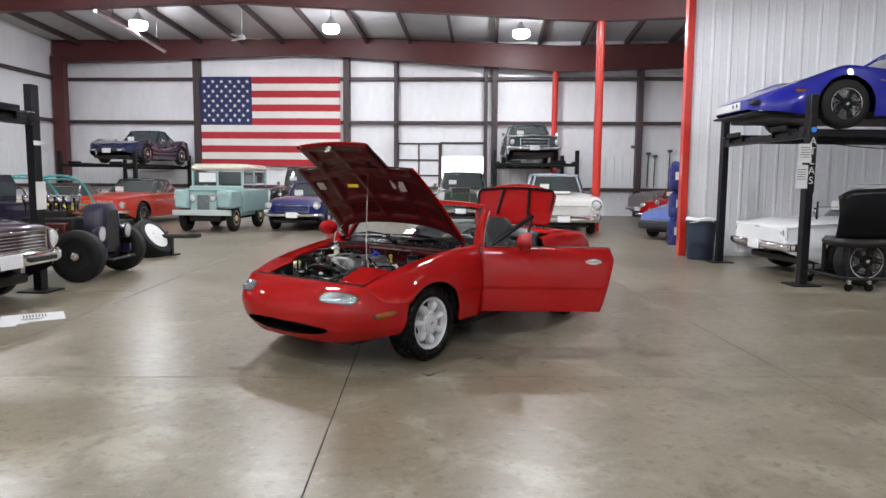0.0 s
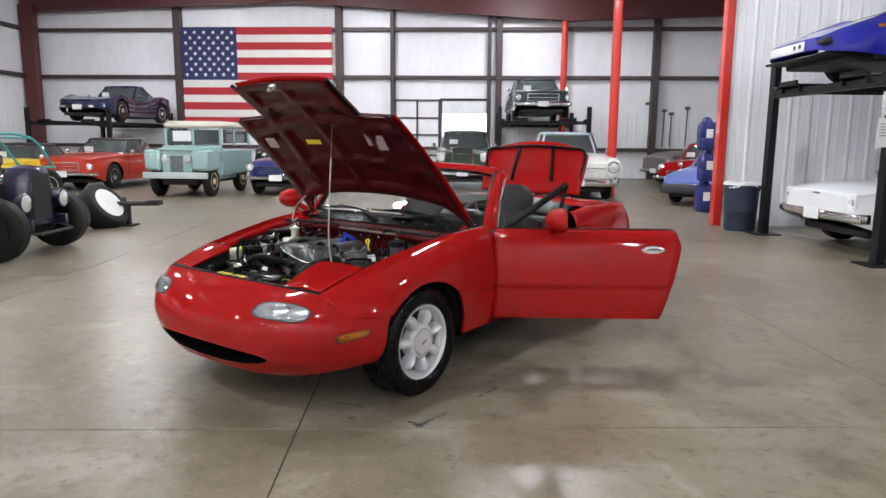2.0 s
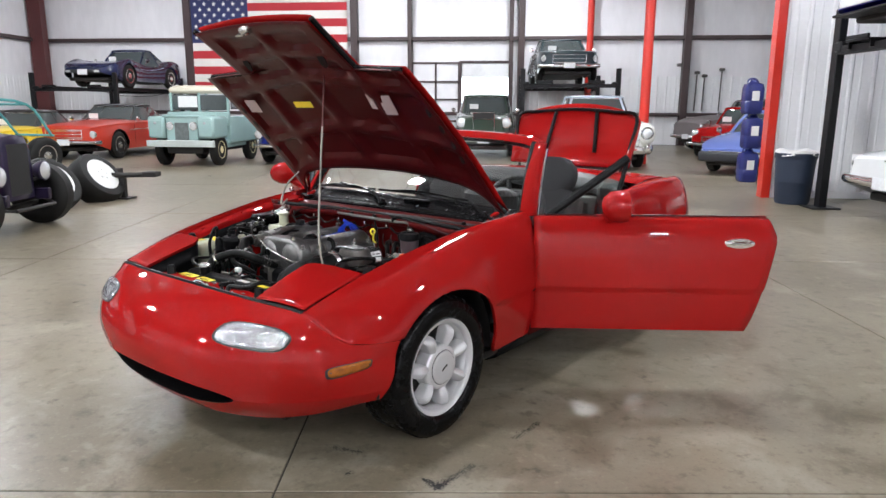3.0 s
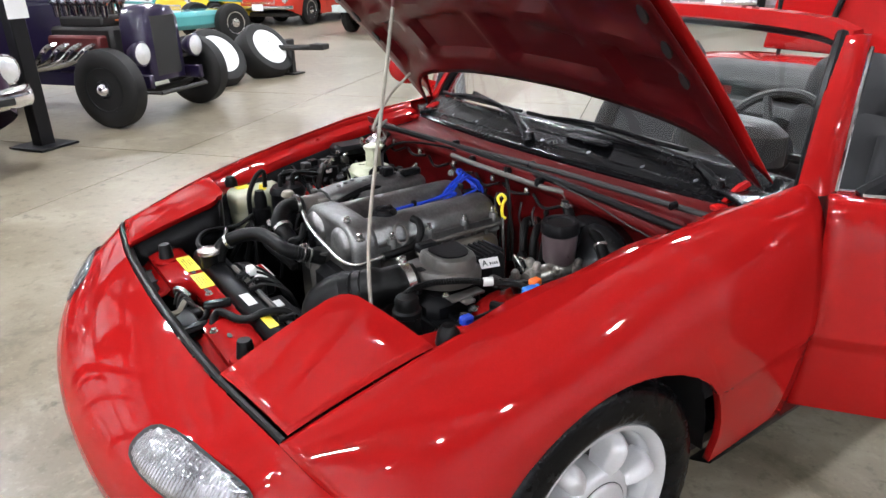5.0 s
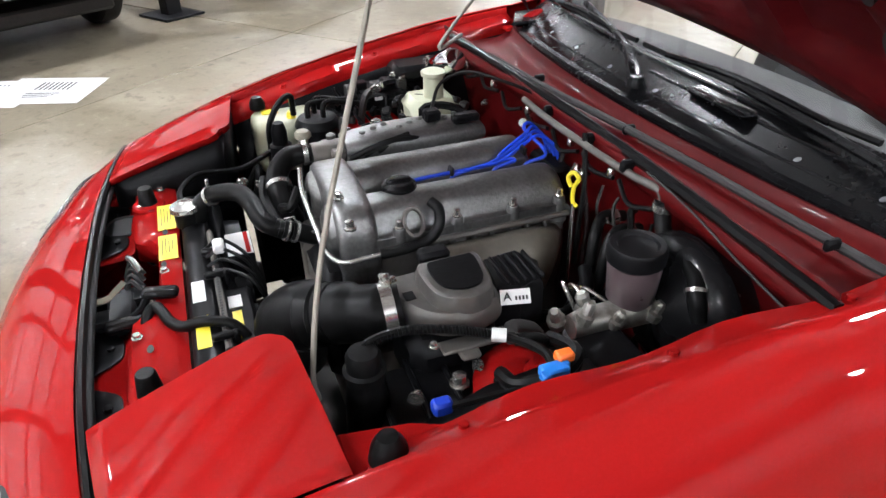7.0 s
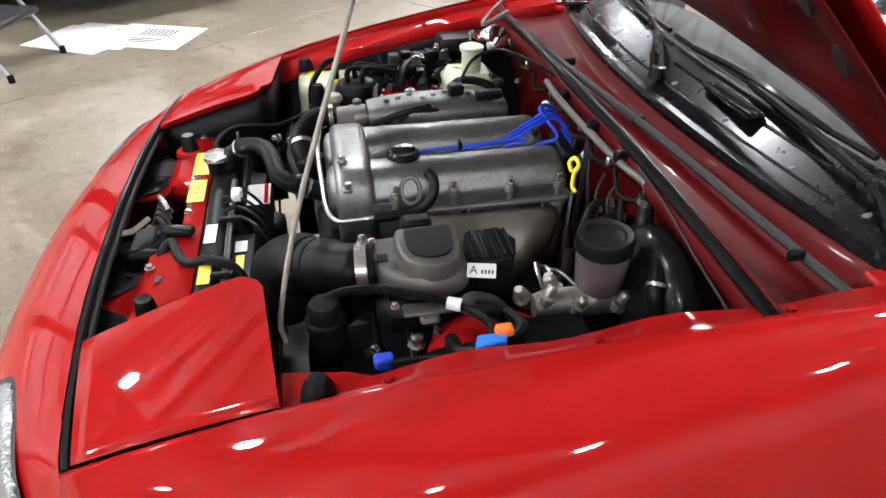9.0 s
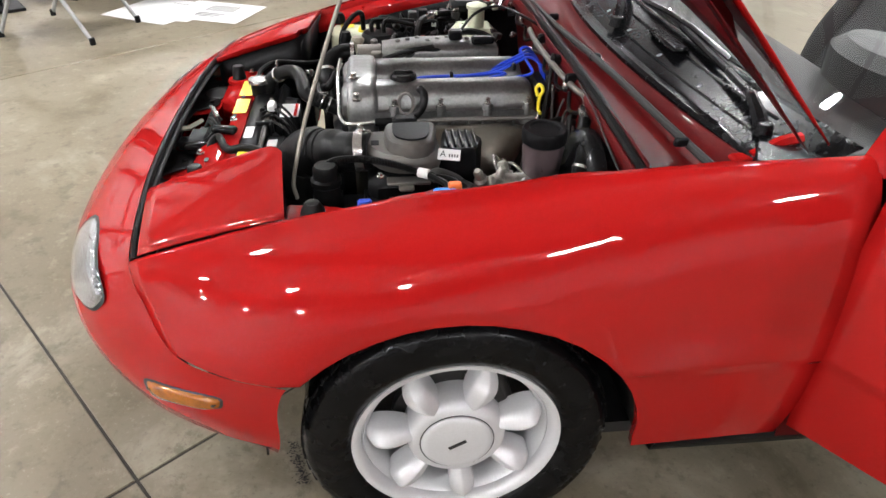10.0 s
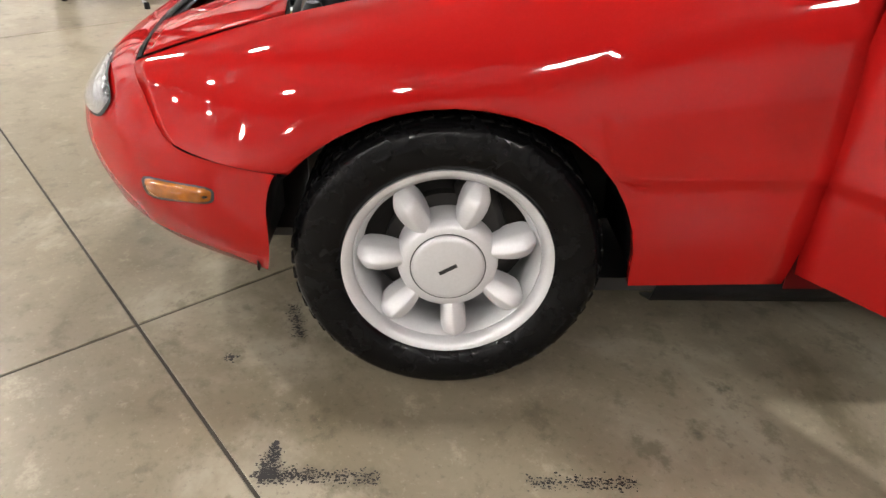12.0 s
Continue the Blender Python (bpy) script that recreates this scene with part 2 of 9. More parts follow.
# ---- the workshop hall ----
def concrete_material():
    """Worn sealed concrete: soft tan clouds, pale wear, brown stains and a few small dark spots."""
    m = bpy.data.materials.new("polished_concrete")
    m.use_nodes = True
    nt = m.node_tree
    bsdf = nt.nodes["Principled BSDF"]
    n = lambda kind: nt.nodes.new("ShaderNode" + kind)
    link = nt.links.new
    geo, mp = n("NewGeometry"), n("Mapping")
    mp.inputs["Location"].default_value = (3.7, 1.3, 0.37)
    link(geo.outputs["Position"], mp.inputs[0])

    def noise(scale, detail, rough=0.5, twist=0.0):
        t = n("TexNoise")
        t.inputs["Scale"].default_value, t.inputs["Detail"].default_value = scale, detail
        t.inputs["Roughness"].default_value, t.inputs["Distortion"].default_value = rough, twist
        link(mp.outputs[0], t.inputs["Vector"])
        return t.outputs["Fac"]

    def between(fac, lo, hi, a=0.0, b=1.0):
        r = n("MapRange")
        r.interpolation_type = "SMOOTHSTEP"
        for i, v in enumerate((lo, hi, a, b)):
            r.inputs[i + 1].default_value = v
        link(fac, r.inputs[0])
        return r.outputs[0]

    def over(base, fac, rgb):
        x = n("MixRGB")
        link(fac, x.inputs[0])
        if isinstance(base, tuple):
            x.inputs[1].default_value = (*base, 1)
        else:
            link(base, x.inputs[1])
        x.inputs[2].default_value = (*rgb, 1)
        return x.outputs[0]
    wide, mid, small, fine = noise(0.42, 3, 0.55, 0.3), noise(2.1, 6, 0.68, 0.4), noise(11.0, 6, 0.72), noise(75.0, 4, 0.7)
    col = over((0.215, 0.186, 0.134), between(wide, 0.36, 0.62), (0.168, 0.142, 0.098))
    col = over(col, between(mid, 0.50, 0.68, 0.0, 0.75), (0.305, 0.275, 0.215))
    col = over(col, between(mid, 0.30, 0.47, 0.85, 0.0), (0.108, 0.087, 0.052))
    col = over(col, between(small, 0.52, 0.66, 0.0, 0.6), (0.088, 0.074, 0.046))
    col = over(col, between(small, 0.30, 0.44, 0.55, 0.0), (0.300, 0.275, 0.205))
    col = over(col, between(fine, 0.56, 0.72, 0.0, 0.45), (0.075, 0.064, 0.042))
    col = over(col, between(fine, 0.28, 0.42, 0.35, 0.0), (0.330, 0.300, 0.230))
    col = over(col, between(noise(5.5, 5, 0.7), 0.66, 0.72, 0.0, 0.65), (0.048, 0.040, 0.030))
    sheen = n("MapRange")
    sheen.inputs[3].default_value, sheen.inputs[4].default_value = 0.20, 0.46
    link(mid, sheen.inputs[0])
    link(sheen.outputs[0], bsdf.inputs["Roughness"])
    relief = n("Bump")
    relief.inputs["Strength"].default_value, relief.inputs["Distance"].default_value = 0.06, 0.004
    link(small, relief.inputs["Height"])
    link(relief.outputs[0], bsdf.inputs["Normal"])
    info, hsv, value = n("ObjectInfo"), n("HueSaturation"), n("MapRange")
    value.inputs[3].default_value, value.inputs[4].default_value = 0.95, 1.05
    link(info.outputs["Random"], value.inputs[0])
    link(value.outputs[0], hsv.inputs["Value"])
    link(col, hsv.inputs["Color"])
    link(hsv.outputs[0], bsdf.inputs["Base Color"])
    bsdf.inputs["Specular IOR Level"].default_value = 0.55
    return m


CONCRETE = concrete_material()
JOINT = material("joint_filler", (0.030, 0.026, 0.020), 0.8, 0, 0.3, 30, 4)
INSUL = material("white_vinyl_insulation", (0.80, 0.79, 0.815), 0.34, 0, 0.07, 5, 1.0, 0.45, 0, 0.10, "World", stretch=(1.0, 1.0, 0.35))
# white insulation greyed, to stand for the dim light under the roof
CEIL = material("dimmed_white_insulation", (0.50, 0.495, 0.50), 0.5, 0, 0.08, 4, 0.8, 0.2, 0, 0.1, "World")
LINER = material("white_metal_liner", (0.80, 0.805, 0.82), 0.38, 0, 0.04, 20, 0.6, 0.02, 0, 0.06, "World", stain=(0.55, 0.55, 0.55), stain_at=(0.6, 0.9), stain_scale=0.7)
FRAME_RED = material("oxide_red_steel", (0.085, 0.018, 0.018), 0.5, 0, 0.2, 30, 1.5, 0.05, 0, 0.1, "World")
GIRT = material("brown_girt_steel", (0.05, 0.030, 0.030), 0.5, 0, 0.2, 30, 2, 0.04, 0, 0.1, "World")
POST_RED = material("bright_red_column_paint", (0.55, 0.025, 0.012), 0.32, 0, 0.08, 30, 3, 0.02, 0.3, 0.08)
LAMP_GLOW = material("high_bay_diffuser", (1.0, 0.97, 0.93), 0.5, emit=175.0, vary=0.0)
LAMP_BODY = material("lamp_housing", (0.75, 0.75, 0.74), 0.4, 0.1)
DAY_GLOW = material("daylight_beyond_door", (0.9, 0.97, 0.95), 0.6, emit=2.2, vary=0.05)

X0, X1, Y0, Y1, ZC = -16.2, 20.0, -16.0, 28.7, 7.15
SKEW = 5.5  # the slab joints lie a little turned against the end wall

floor = part("floor", box((X0 + X1) / 2, (Y0 + Y1) / 2, -0.1035, X1 - X0 + 0.6, Y1 - Y0 + 0.6, 0.2), JOINT, None, "polished tan concrete floor cut into slabs", False, 0, "floor", "", "structure")
turn = pose(0, 0, 0, 0, 0, SKEW)
cut_x = [-2.12 - 2.9 * k for k in range(5, 0, -1)] + [-2.10, 0.706, 3.79] + [3.79 + 2.9 * k for k in range(1, 7)]
cut_y = [6.48 - 3.1 * k for k in range(8, 0, -1)] + [6.487, 10.02, 12.5] + [12.5 + 3.05 * k for k in range(1, 7)]
for i in range(len(cut_x) - 1):
    for j in range(len(cut_y) - 1):
        sx, sy = cut_x[i + 1] - cut_x[i] - 0.0075, cut_y[j + 1] - cut_y[j] - 0.0075
        mid = Vector(((cut_x[i] + cut_x[i + 1]) / 2, (cut_y[j] + cut_y[j + 1]) / 2, 0))
        w = turn @ mid
        if not (X0 - 1 < w.x < X1 + 1 and Y0 - 1 < w.y < Y1 + 1):
            continue
        o = [(-sx / 2, -sy / 2), (sx / 2, -sy / 2), (sx / 2, sy / 2), (-sx / 2, sy / 2)]
        part("slab", prism(o, -0.009, 0.0, None, 0.002), CONCRETE, floor, smooth=False, at=Matrix.Translation(w) @ pose(0, 0, 0, 0, 0, SKEW))


def ribbed(length, height, pitch=0.305):
    """A sheet of liner panel, with raised ribs, along x."""
    rows, n = [], int(length / pitch)
    prof = []
    for k in range(n + 1):
        x = k * pitch
        prof += [(x, 0), (x + 0.02, 0.013), (x + 0.05, 0.013), (x + 0.07, 0), (x + 0.155, 0), (x + 0.16, 0.004), (x + 0.18, 0.004), (x + 0.185, 0)]
    prof = [(min(x, length), -d) for x, d in prof] + [(length, 0)]
    return grid([[(x, d, 0) for x, d in prof], [(x, d, height) for x, d in prof]])


# end wall, with liner below and insulation above
wall_north = part("wall_north", box((X0 + X1) / 2, Y1 + 0.15, ZC / 2, X1 - X0 + 0.6, 0.3, ZC), INSUL, None, "white vinyl-faced insulated end wall", False, 0, "wall", "", "structure")
part("liner_panel", moved(ribbed(X1 - X0, 2.28), Matrix.Translation((X0, Y1 - 0.03, 0))), LINER, wall_north, "ribbed white steel liner", 30)
wall_west = part("wall_west", box(X0 - 0.15, (Y0 + Y1) / 2, ZC / 2, 0.3, Y1 - Y0, ZC), INSUL, None, "white vinyl-faced insulated side wall", False, 0, "wall", "", "structure")
part("liner_panel", moved(ribbed(Y1 - Y0, 2.28), Matrix.Translation((X0 + 0.03, Y0, 0)) @ pose(0, 0, 0, 0, 0, 90)), LINER, wall_west, "ribbed white steel liner", 30)
wall_east = part("wall_east", box(X1 + 0.15, (Y0 + Y1) / 2, ZC / 2, 0.3, Y1 - Y0, ZC), INSUL, None, "white vinyl-faced insulated side wall", False, 0, "wall", "", "structure")
wall_south = part("wall_south", box((X0 + X1) / 2, Y0 - 0.15, ZC / 2, X1 - X0 + 0.6, 0.3, ZC), INSUL, None, "white vinyl-faced insulated end wall", False, 0, "wall", "", "structure")
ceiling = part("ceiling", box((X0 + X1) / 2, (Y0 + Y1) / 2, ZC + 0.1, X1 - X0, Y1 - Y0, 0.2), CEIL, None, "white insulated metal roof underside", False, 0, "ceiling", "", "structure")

# partition block with ribbed liner and a red corner post
PX, PY = 4.62, 14.75
wall_partition = part("wall_partition", box((PX + X1) / 2, PY + 0.1, ZC / 2, X1 - PX, 0.2, ZC), LINER, None, "tall white ribbed metal partition wall", False, 0, "wall", "", "structure")
part("liner_panel", moved(ribbed(X1 - PX, ZC), Matrix.Translation((PX, PY - 0.002, 0))), LINER, wall_partition, "ribbed white steel liner", 30)
part("corner_post", box(PX - 0.06, PY + 0.02, ZC / 2, 0.12, 0.2, ZC, 0.008), POST_RED, wall_partition, "bright red corner trim")
part("kick_trim", box((PX + X1) / 2, PY - 0.035, 0.05, X1 - PX, 0.02, 0.1, 0.004), LINER, wall_partition)


def beam(p, q, depth, width=0.22, flange=0.018):
    """An I-beam from p to q, with its web upright; depth may be a pair."""
    d0, d1 = depth if isinstance(depth, tuple) else (depth, depth)
    p, q = Vector(p), Vector(q)
    side = (q - p).normalized().cross(Vector((0, 0, 1))).normalized()
    w, t, f = width / 2, 0.006, flange

    def ring(c, d):
        return [c + side * x + Vector((0, 0, z)) for x, z in ((-w, 0), (w, 0), (w, f), (t, f), (t, d - f), (w, d - f), (w, d), (-w, d), (-w, d - f), (-t, d - f), (-t, f), (-w, f))]
    return capped([ring(p, d0), ring(q, d1)])


def frame_line(y, cols, zt=6.98, depths=(1.25, 0.95, 1.5, 1.0)):
    """A roof frame across the hall: tapered rafter and columns."""
    fr = thing("portal_frame", pose(0, y, 0), "dark oxide-red steel roof frame", "steel frame", "roof frames")
    xs = (X0 + 0.1, -6.0, 3.7, X1 - 0.1)
    tops = zt if isinstance(zt, tuple) else (zt,) * 4
    for k in range(3):
        da, db = depths[k], depths[k + 1]
        part("rafter", beam((xs[k], 0, tops[k] - da), (xs[k + 1], 0, tops[k + 1] - db), (da, db), 0.25), FRAME_RED, fr, smooth=False)
    for x in cols:
        part("column", lathe([(0.11, 0), (0.11, tops[2] - depths[2])], 20, Matrix.Translation((x, 0, 0))), POST_RED, fr, "bright red round column")
    part("wall_column", box(X0 + 0.35, 0, 3.0, 0.5, 0.3, 6.0, 0.01), FRAME_RED, fr)
    return fr


frame_line(20.5, [3.88])
frame_line(28.15, [3.44], (6.9, 6.75, 6.32, 6.6), (1.15, 0.72, 0.94, 0.7))
frame_line(12.0, [])
frame_line(3.0, [])
frame_line(-6.0, [])
DROP = 0.55  # the roof falls towards the end wall in the last bay
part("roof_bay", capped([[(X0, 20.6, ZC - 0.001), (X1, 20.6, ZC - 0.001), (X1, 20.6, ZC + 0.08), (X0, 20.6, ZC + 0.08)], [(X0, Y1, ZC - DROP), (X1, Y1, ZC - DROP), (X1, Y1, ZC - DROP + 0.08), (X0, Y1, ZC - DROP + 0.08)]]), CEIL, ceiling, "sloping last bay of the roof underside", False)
for k in range(22):
    x = X0 + 1.2 + 1.62 * k
    path = [(Y0 + 0.05, ZC), (20.6, ZC), (Y1 - 0.05, ZC - DROP)]
    part("purlin", capped([[(x + dx, y, z + dz) for dx, dz in ((-0.035, 0.0), (-0.035, -0.2), (0.08, -0.2), (0.08, -0.188), (0.035, -0.188), (0.035, 0.0))] for y, z in path]), GIRT, None, "dark brown steel roof purlin", False, 0, "purlin", "roof purlins", "structure")
for y in (10.0, 16.5, 24.6):
    part("bridging", tube([(X0 + 0.4, y, ZC - 0.17), (X1 - 0.4, y, ZC - 0.17)], 0.012, 6), GIRT, None, "thin steel bridging under the purlins", False, 0, "bridging", "roof bridging", "structure")

for z in (1.02, 3.53, 5.19):
    part("trim_girt", box((X0 + X1) / 2, Y1 - 0.11, z, X1 - X0, 0.2, 0.12, 0.006), GIRT, None, "dark brown horizontal wall girt", False, 0, "girt", "wall girts", "structure")
    part("trim_girt", box(X0 + 0.11, (Y0 + Y1) / 2, z, 0.2, Y1 - Y0, 0.12, 0.006), GIRT, None, "dark brown horizontal wall girt", False, 0, "girt", "wall girts", "structure")
for x, w in ((-10.47, 0.26), (-4.53, 0.24), (-2.6, 0.14), (0.86, 0.14), (1.2, 0.22), (6.66, 0.22), (11.5, 0.24)):
    part("trim_column", box(x, Y1 - 0.16, 3.0, w, 0.3, 6.0, 0.01), GIRT, None, "dark brown steel wall column", False, 0, "column", "wall columns", "structure")
for y in (24.5, 18.0, 12.0, 6.0):
    part("trim_column", box(X0 + 0.16, y, 3.0, 0.3, 0.22, 6.0, 0.01), GIRT, None, "dark brown steel wall column", False, 0, "column", "wall columns", "structure")

# dock door with glazed lights beside it, in the end wall
door_1 = part("door_1", box(0.02, Y1 - 0.045, 2.5, 1.66, 0.05, 0.42, 0.01), LINER, None, "white overhead door standing partly open to daylight", False, 0, "door", "", "structure")
part("opening", box(0.02, Y1 - 0.04, 1.12, 1.66, 0.03, 2.24), DAY_GLOW, door_1, "bright daylight in the door opening")
for x in (-0.86, 0.9):
    part("jamb", box(x, Y1 - 0.06, 1.4, 0.08, 0.1, 2.8, 0.006), GIRT, door_1)
part("head", box(0.02, Y1 - 0.06, 2.76, 1.7, 0.1, 0.08, 0.006), GIRT, door_1)
window_1 = part("window_1", join(*[box(-1.72 + dx, Y1 - 0.06, 1.75, 0.06, 0.09, 1.98, 0.006) for dx in (-0.82, 0, 0.80)], *[box(-1.72, Y1 - 0.063, z, 1.68, 0.08, 0.06, 0.006) for z in (0.76, 1.5, 2.1, 2.73)]), GIRT, None, "dark-framed window with frosted panes beside the door", False, 0, "window", "", "structure")
for dx in (-0.41, 0.40):
    for z, h in ((1.13, 0.68), (1.8, 0.54), (2.415, 0.57)):
        part("pane", box(-1.72 + dx, Y1 - 0.045, z, 0.74, 0.02, h), INSUL, window_1)


# ---- lamps of the hall ----
def high_bay(x, y):
    lamp = thing("ceiling_lamp", pose(x, y, 6.2), "round high-bay ceiling lamp, lit bright white", "ceiling lamp", "high-bay lamps")
    part("housing", lathe([(0.04, 0.30), (0.07, 0.27), (0.09, 0.18), (0.16, 0.12), (0.26, 0.03), (0.27, 0.0), (0.25, 0.01)], 24), LAMP_BODY, lamp)
    part("diffuser", lathe([(0.25, 0.02), (0.262, -0.06), (0.25, -0.15), (0.20, -0.20), (0.0, -0.225)], 24), LAMP_GLOW, lamp, "glowing diffuser")
    part("hanger", tube([(0, 0, 0.3), (0, 0, ZC - 6.22)], 0.012, 6), STEEL, lamp)
    return lamp


first = high_bay(-10.1, 23.4)
for x, y in [(-4.1, 24.1), (2.0, 25.0)] + [(x, y) for y in (16.2, -1.5, -6.5, -11.0) for x in (-10.1, -3.6, 2.1, 7.9)] + [(-10.1, 10.6), (-3.1, 9.7), (2.1, 10.6), (-10.1, 4.0), (-3.6, 4.0), (9.5, 7.1), (10.4, 1.9)]:
    copy_thing(first, pose(x, y, 6.2))

# ---- the red roadster ----
# car frame: x towards its tail, from the front axle; b away from its middle line; z up
car = thing("roadster", pose(-0.034, 7.415, 0, 0, 0, 57), "red roadster with hood, doors and trunk open on the floor", "car")
LEFT, RIGHT = -1, 1

edge_b = spl([-0.56, -0.288, 0.0, 0.292, 0.62], [0.598, 0.625, 0.655, 0.684, 0.715])       # fender's inner edge
edge_z = spl([-0.56, -0.40, -0.288, 0.0, 0.292, 0.62], [0.604, 0.655, 0.688, 0.752, 0.795, 0.822])
side_b = spl([-0.56, -0.45, -0.33, -0.2, 0.0, 0.3, 0.66, 1.2, 1.6, 2.1, 2.5, 2.8, 3.0, 3.1], [0.665, 0.735, 0.785, 0.815, 0.832, 0.825, 0.815, 0.815, 0.82, 0.832, 0.815, 0.745, 0.64, 0.54])
mid_z = spl([-0.62, -0.56, -0.288, 0.0, 0.292, 0.52], [0.620, 0.632, 0.715, 0.778, 0.818, 0.838])  # hood's middle line
ARCH_R, ARCH_Z, WHEEL_R = 0.325, 0.285, 0.283


def hood_z(a, b):
    e = edge_b(a)
    return mid_z(a) - (mid_z(a) - edge_z(a)) * min(1.0, (b / e) ** 2)


CREASE = 0.485


def section(a, top=None, n=360):
    """Half section of the side at station a, from its upper edge to the sill: points (b, z)."""
    b0, z0 = top or (edge_b(a), edge_z(a))
    b1, zw = side_b(a), 0.487
    pts = []
    for k in range(n + 1):
        f = (math.pi / 2) * k / n
        pts.append((b0 + (b1 - b0) * math.sin(f) ** 0.92, zw + (z0 - zw) * max(0.0, math.cos(f)) ** 1.05))
    for k in range(1, 81):
        z = zw + (0.18 - zw) * k / 80
        t = (zw - z) / (zw - 0.18)
        pts.append((b1 - 0.055 * t * t - 0.011 * min(1.0, max(0.0, (CREASE - z) / 0.012)), z))
    return pts


def cut_section(pts, zcut, n):
    """The part above zcut, in n even steps; with a crease row if n is a pair."""
    if isinstance(n, tuple):
        split = max(CREASE, zcut + 0.012)
        k = next(i for i, p in enumerate(pts) if p[1] < split)
        t = (pts[k - 1][1] - split) / max(1e-9, pts[k - 1][1] - pts[k][1])
        knee = (pts[k - 1][0] + (pts[k][0] - pts[k - 1][0]) * t, split)
        return cut_section(pts, split, n[0])[:-1] + cut_section([knee] + pts[k:], zcut, n[1])
    out = []
    for (b0, z0), (b1, z1) in zip(pts, pts[1:]):
        out.append((b0, z0))
        if z1 <= zcut:
            t = (z0 - zcut) / max(1e-9, z0 - z1)
            out.append((b0 + (b1 - b0) * t, zcut))
            break
    else:
        out.append(pts[-1])
    d = [0.0]
    for p, q in zip(out, out[1:]):
        d.append(d[-1] + math.hypot(q[0] - p[0], q[1] - p[1]))
    return [(float(np.interp(d[-1] * k / n, d, [p[0] for p in out])), float(np.interp(d[-1] * k / n, d, [p[1] for p in out]))) for k in range(n + 1)]


def arch_stations(front, rear, c=0.0, n=20, step=0.04, low_front=0.455, low_rear=0.257):
    """Stations with the lower limit of the panel at each, round a wheel arch at c."""
    half = ARCH_R
    out = []
    m = max(2, int((c - half - front) / step))
    for k in range(m + 1):
        out.append((front + (c - half - 0.004 - front) * k / m, low_front))
    for k in range(n + 1):
        f = math.pi * (1 - k / n)
        out.append((c + half * math.cos(f), ARCH_Z + (half + 0.005) * math.sin(f)))
    m = max(2, int((rear - c - half) / step))
    for k in range(m + 1):
        out.append((c + half + 0.004 + (rear - c - half - 0.004) * k / m, low_rear))
    return out


def panel_rows(stations, top=None, n=22, skew=None):
    rows = []
    for a, low in stations:
        pts = cut_section(section(a, top(a) if top else None), low, (28, 12) if n == "crease" and a > 0.25 else 40 if n == "crease" else n)
        row = [(a + (skew(a, z) if skew else 0), b, z) for b, z in pts]
        ea, eb, ez = row[-1]
        row.append((ea, eb - 0.016, ez + 0.002))
        rows.append(row)
    return rows


def sided(rows, side):
    return [[(a, side * b, z) for a, b, z in row] for row in rows]


def body_panel(name, rows, side, mat=RED, parent=None, thick=0.002, label=""):
    flip = side == LEFT
    return part(name, grid(sided(rows, side), False, not flip), mat, parent or car, label, 50, thick)


# lines of the nose
seam = curve([(-0.602, 0.0, 0.618), (-0.598, 0.2, 0.617), (-0.586, 0.38, 0.613), (-0.555, 0.597, 0.601), (-0.521, 0.664, 0.550), (-0.470, 0.730, 0.502), (-0.38, 0.778, 0.488), (-0.284, 0.803, 0.480)], 8)
bulge = curve([(-0.818, 0.0, 0.425), (-0.812, 0.15, 0.425), (-0.789, 0.32, 0.425), (-0.725, 0.515, 0.424), (-0.624, 0.640, 0.418), (-0.532, 0.712, 0.408), (-0.423, 0.767, 0.400), (-0.309, 0.795, 0.39)], 8)
chin = curve([(-0.715, 0.0, 0.212), (-0.71, 0.15, 0.211), (-0.685, 0.30, 0.208), (-0.615, 0.46, 0.208), (-0.53, 0.575, 0.219), (-0.455, 0.645, 0.234), (-0.385, 0.70, 0.249), (-0.331, 0.745, 0.260)], 8)


def along(line, w):
    x = w * (len(line) - 1)
    i = min(int(x), len(line) - 2)
    return line[i].lerp(line[i + 1], x - i)


# front fenders; their leading edge slants back towards the bumper seam
def lead(a, z):
    t = min(1.0, max(0.0, (0.604 - z) / 0.15))
    return 0.085 * t * max(0.0, 1 - (a + 0.55) / 0.22) if a < -0.33 else 0.0


def low_edge(a):
    return float(np.interp(a, [-0.47, -0.38, -0.284], [0.502, 0.488, 0.480]))


@functools.lru_cache(None)
def fine_section(a):
    return cut_section(section(a), low_edge(a), 80)


def section_point(a, frac):
    """A place on the section at a: frac 0 at its upper edge, 1 at the bumper seam."""
    pts = fine_section(a)
    x = min(max(frac, 0.0), 1.0) * 80
    k = min(int(x), 79)
    (b0, z0), (b1, z1) = pts[k], pts[k + 1]
    return b0 + (b1 - b0) * (x - k), z0 + (z1 - z0) * (x - k)


def seam_at(a):
    """Width and height of the level stretch of the bumper seam at station a."""
    line = seam[40:]
    return float(np.interp(a, [p.x for p in line], [p.y for p in line])), float(np.interp(a, [p.x for p in line], [p.z for p in line]))


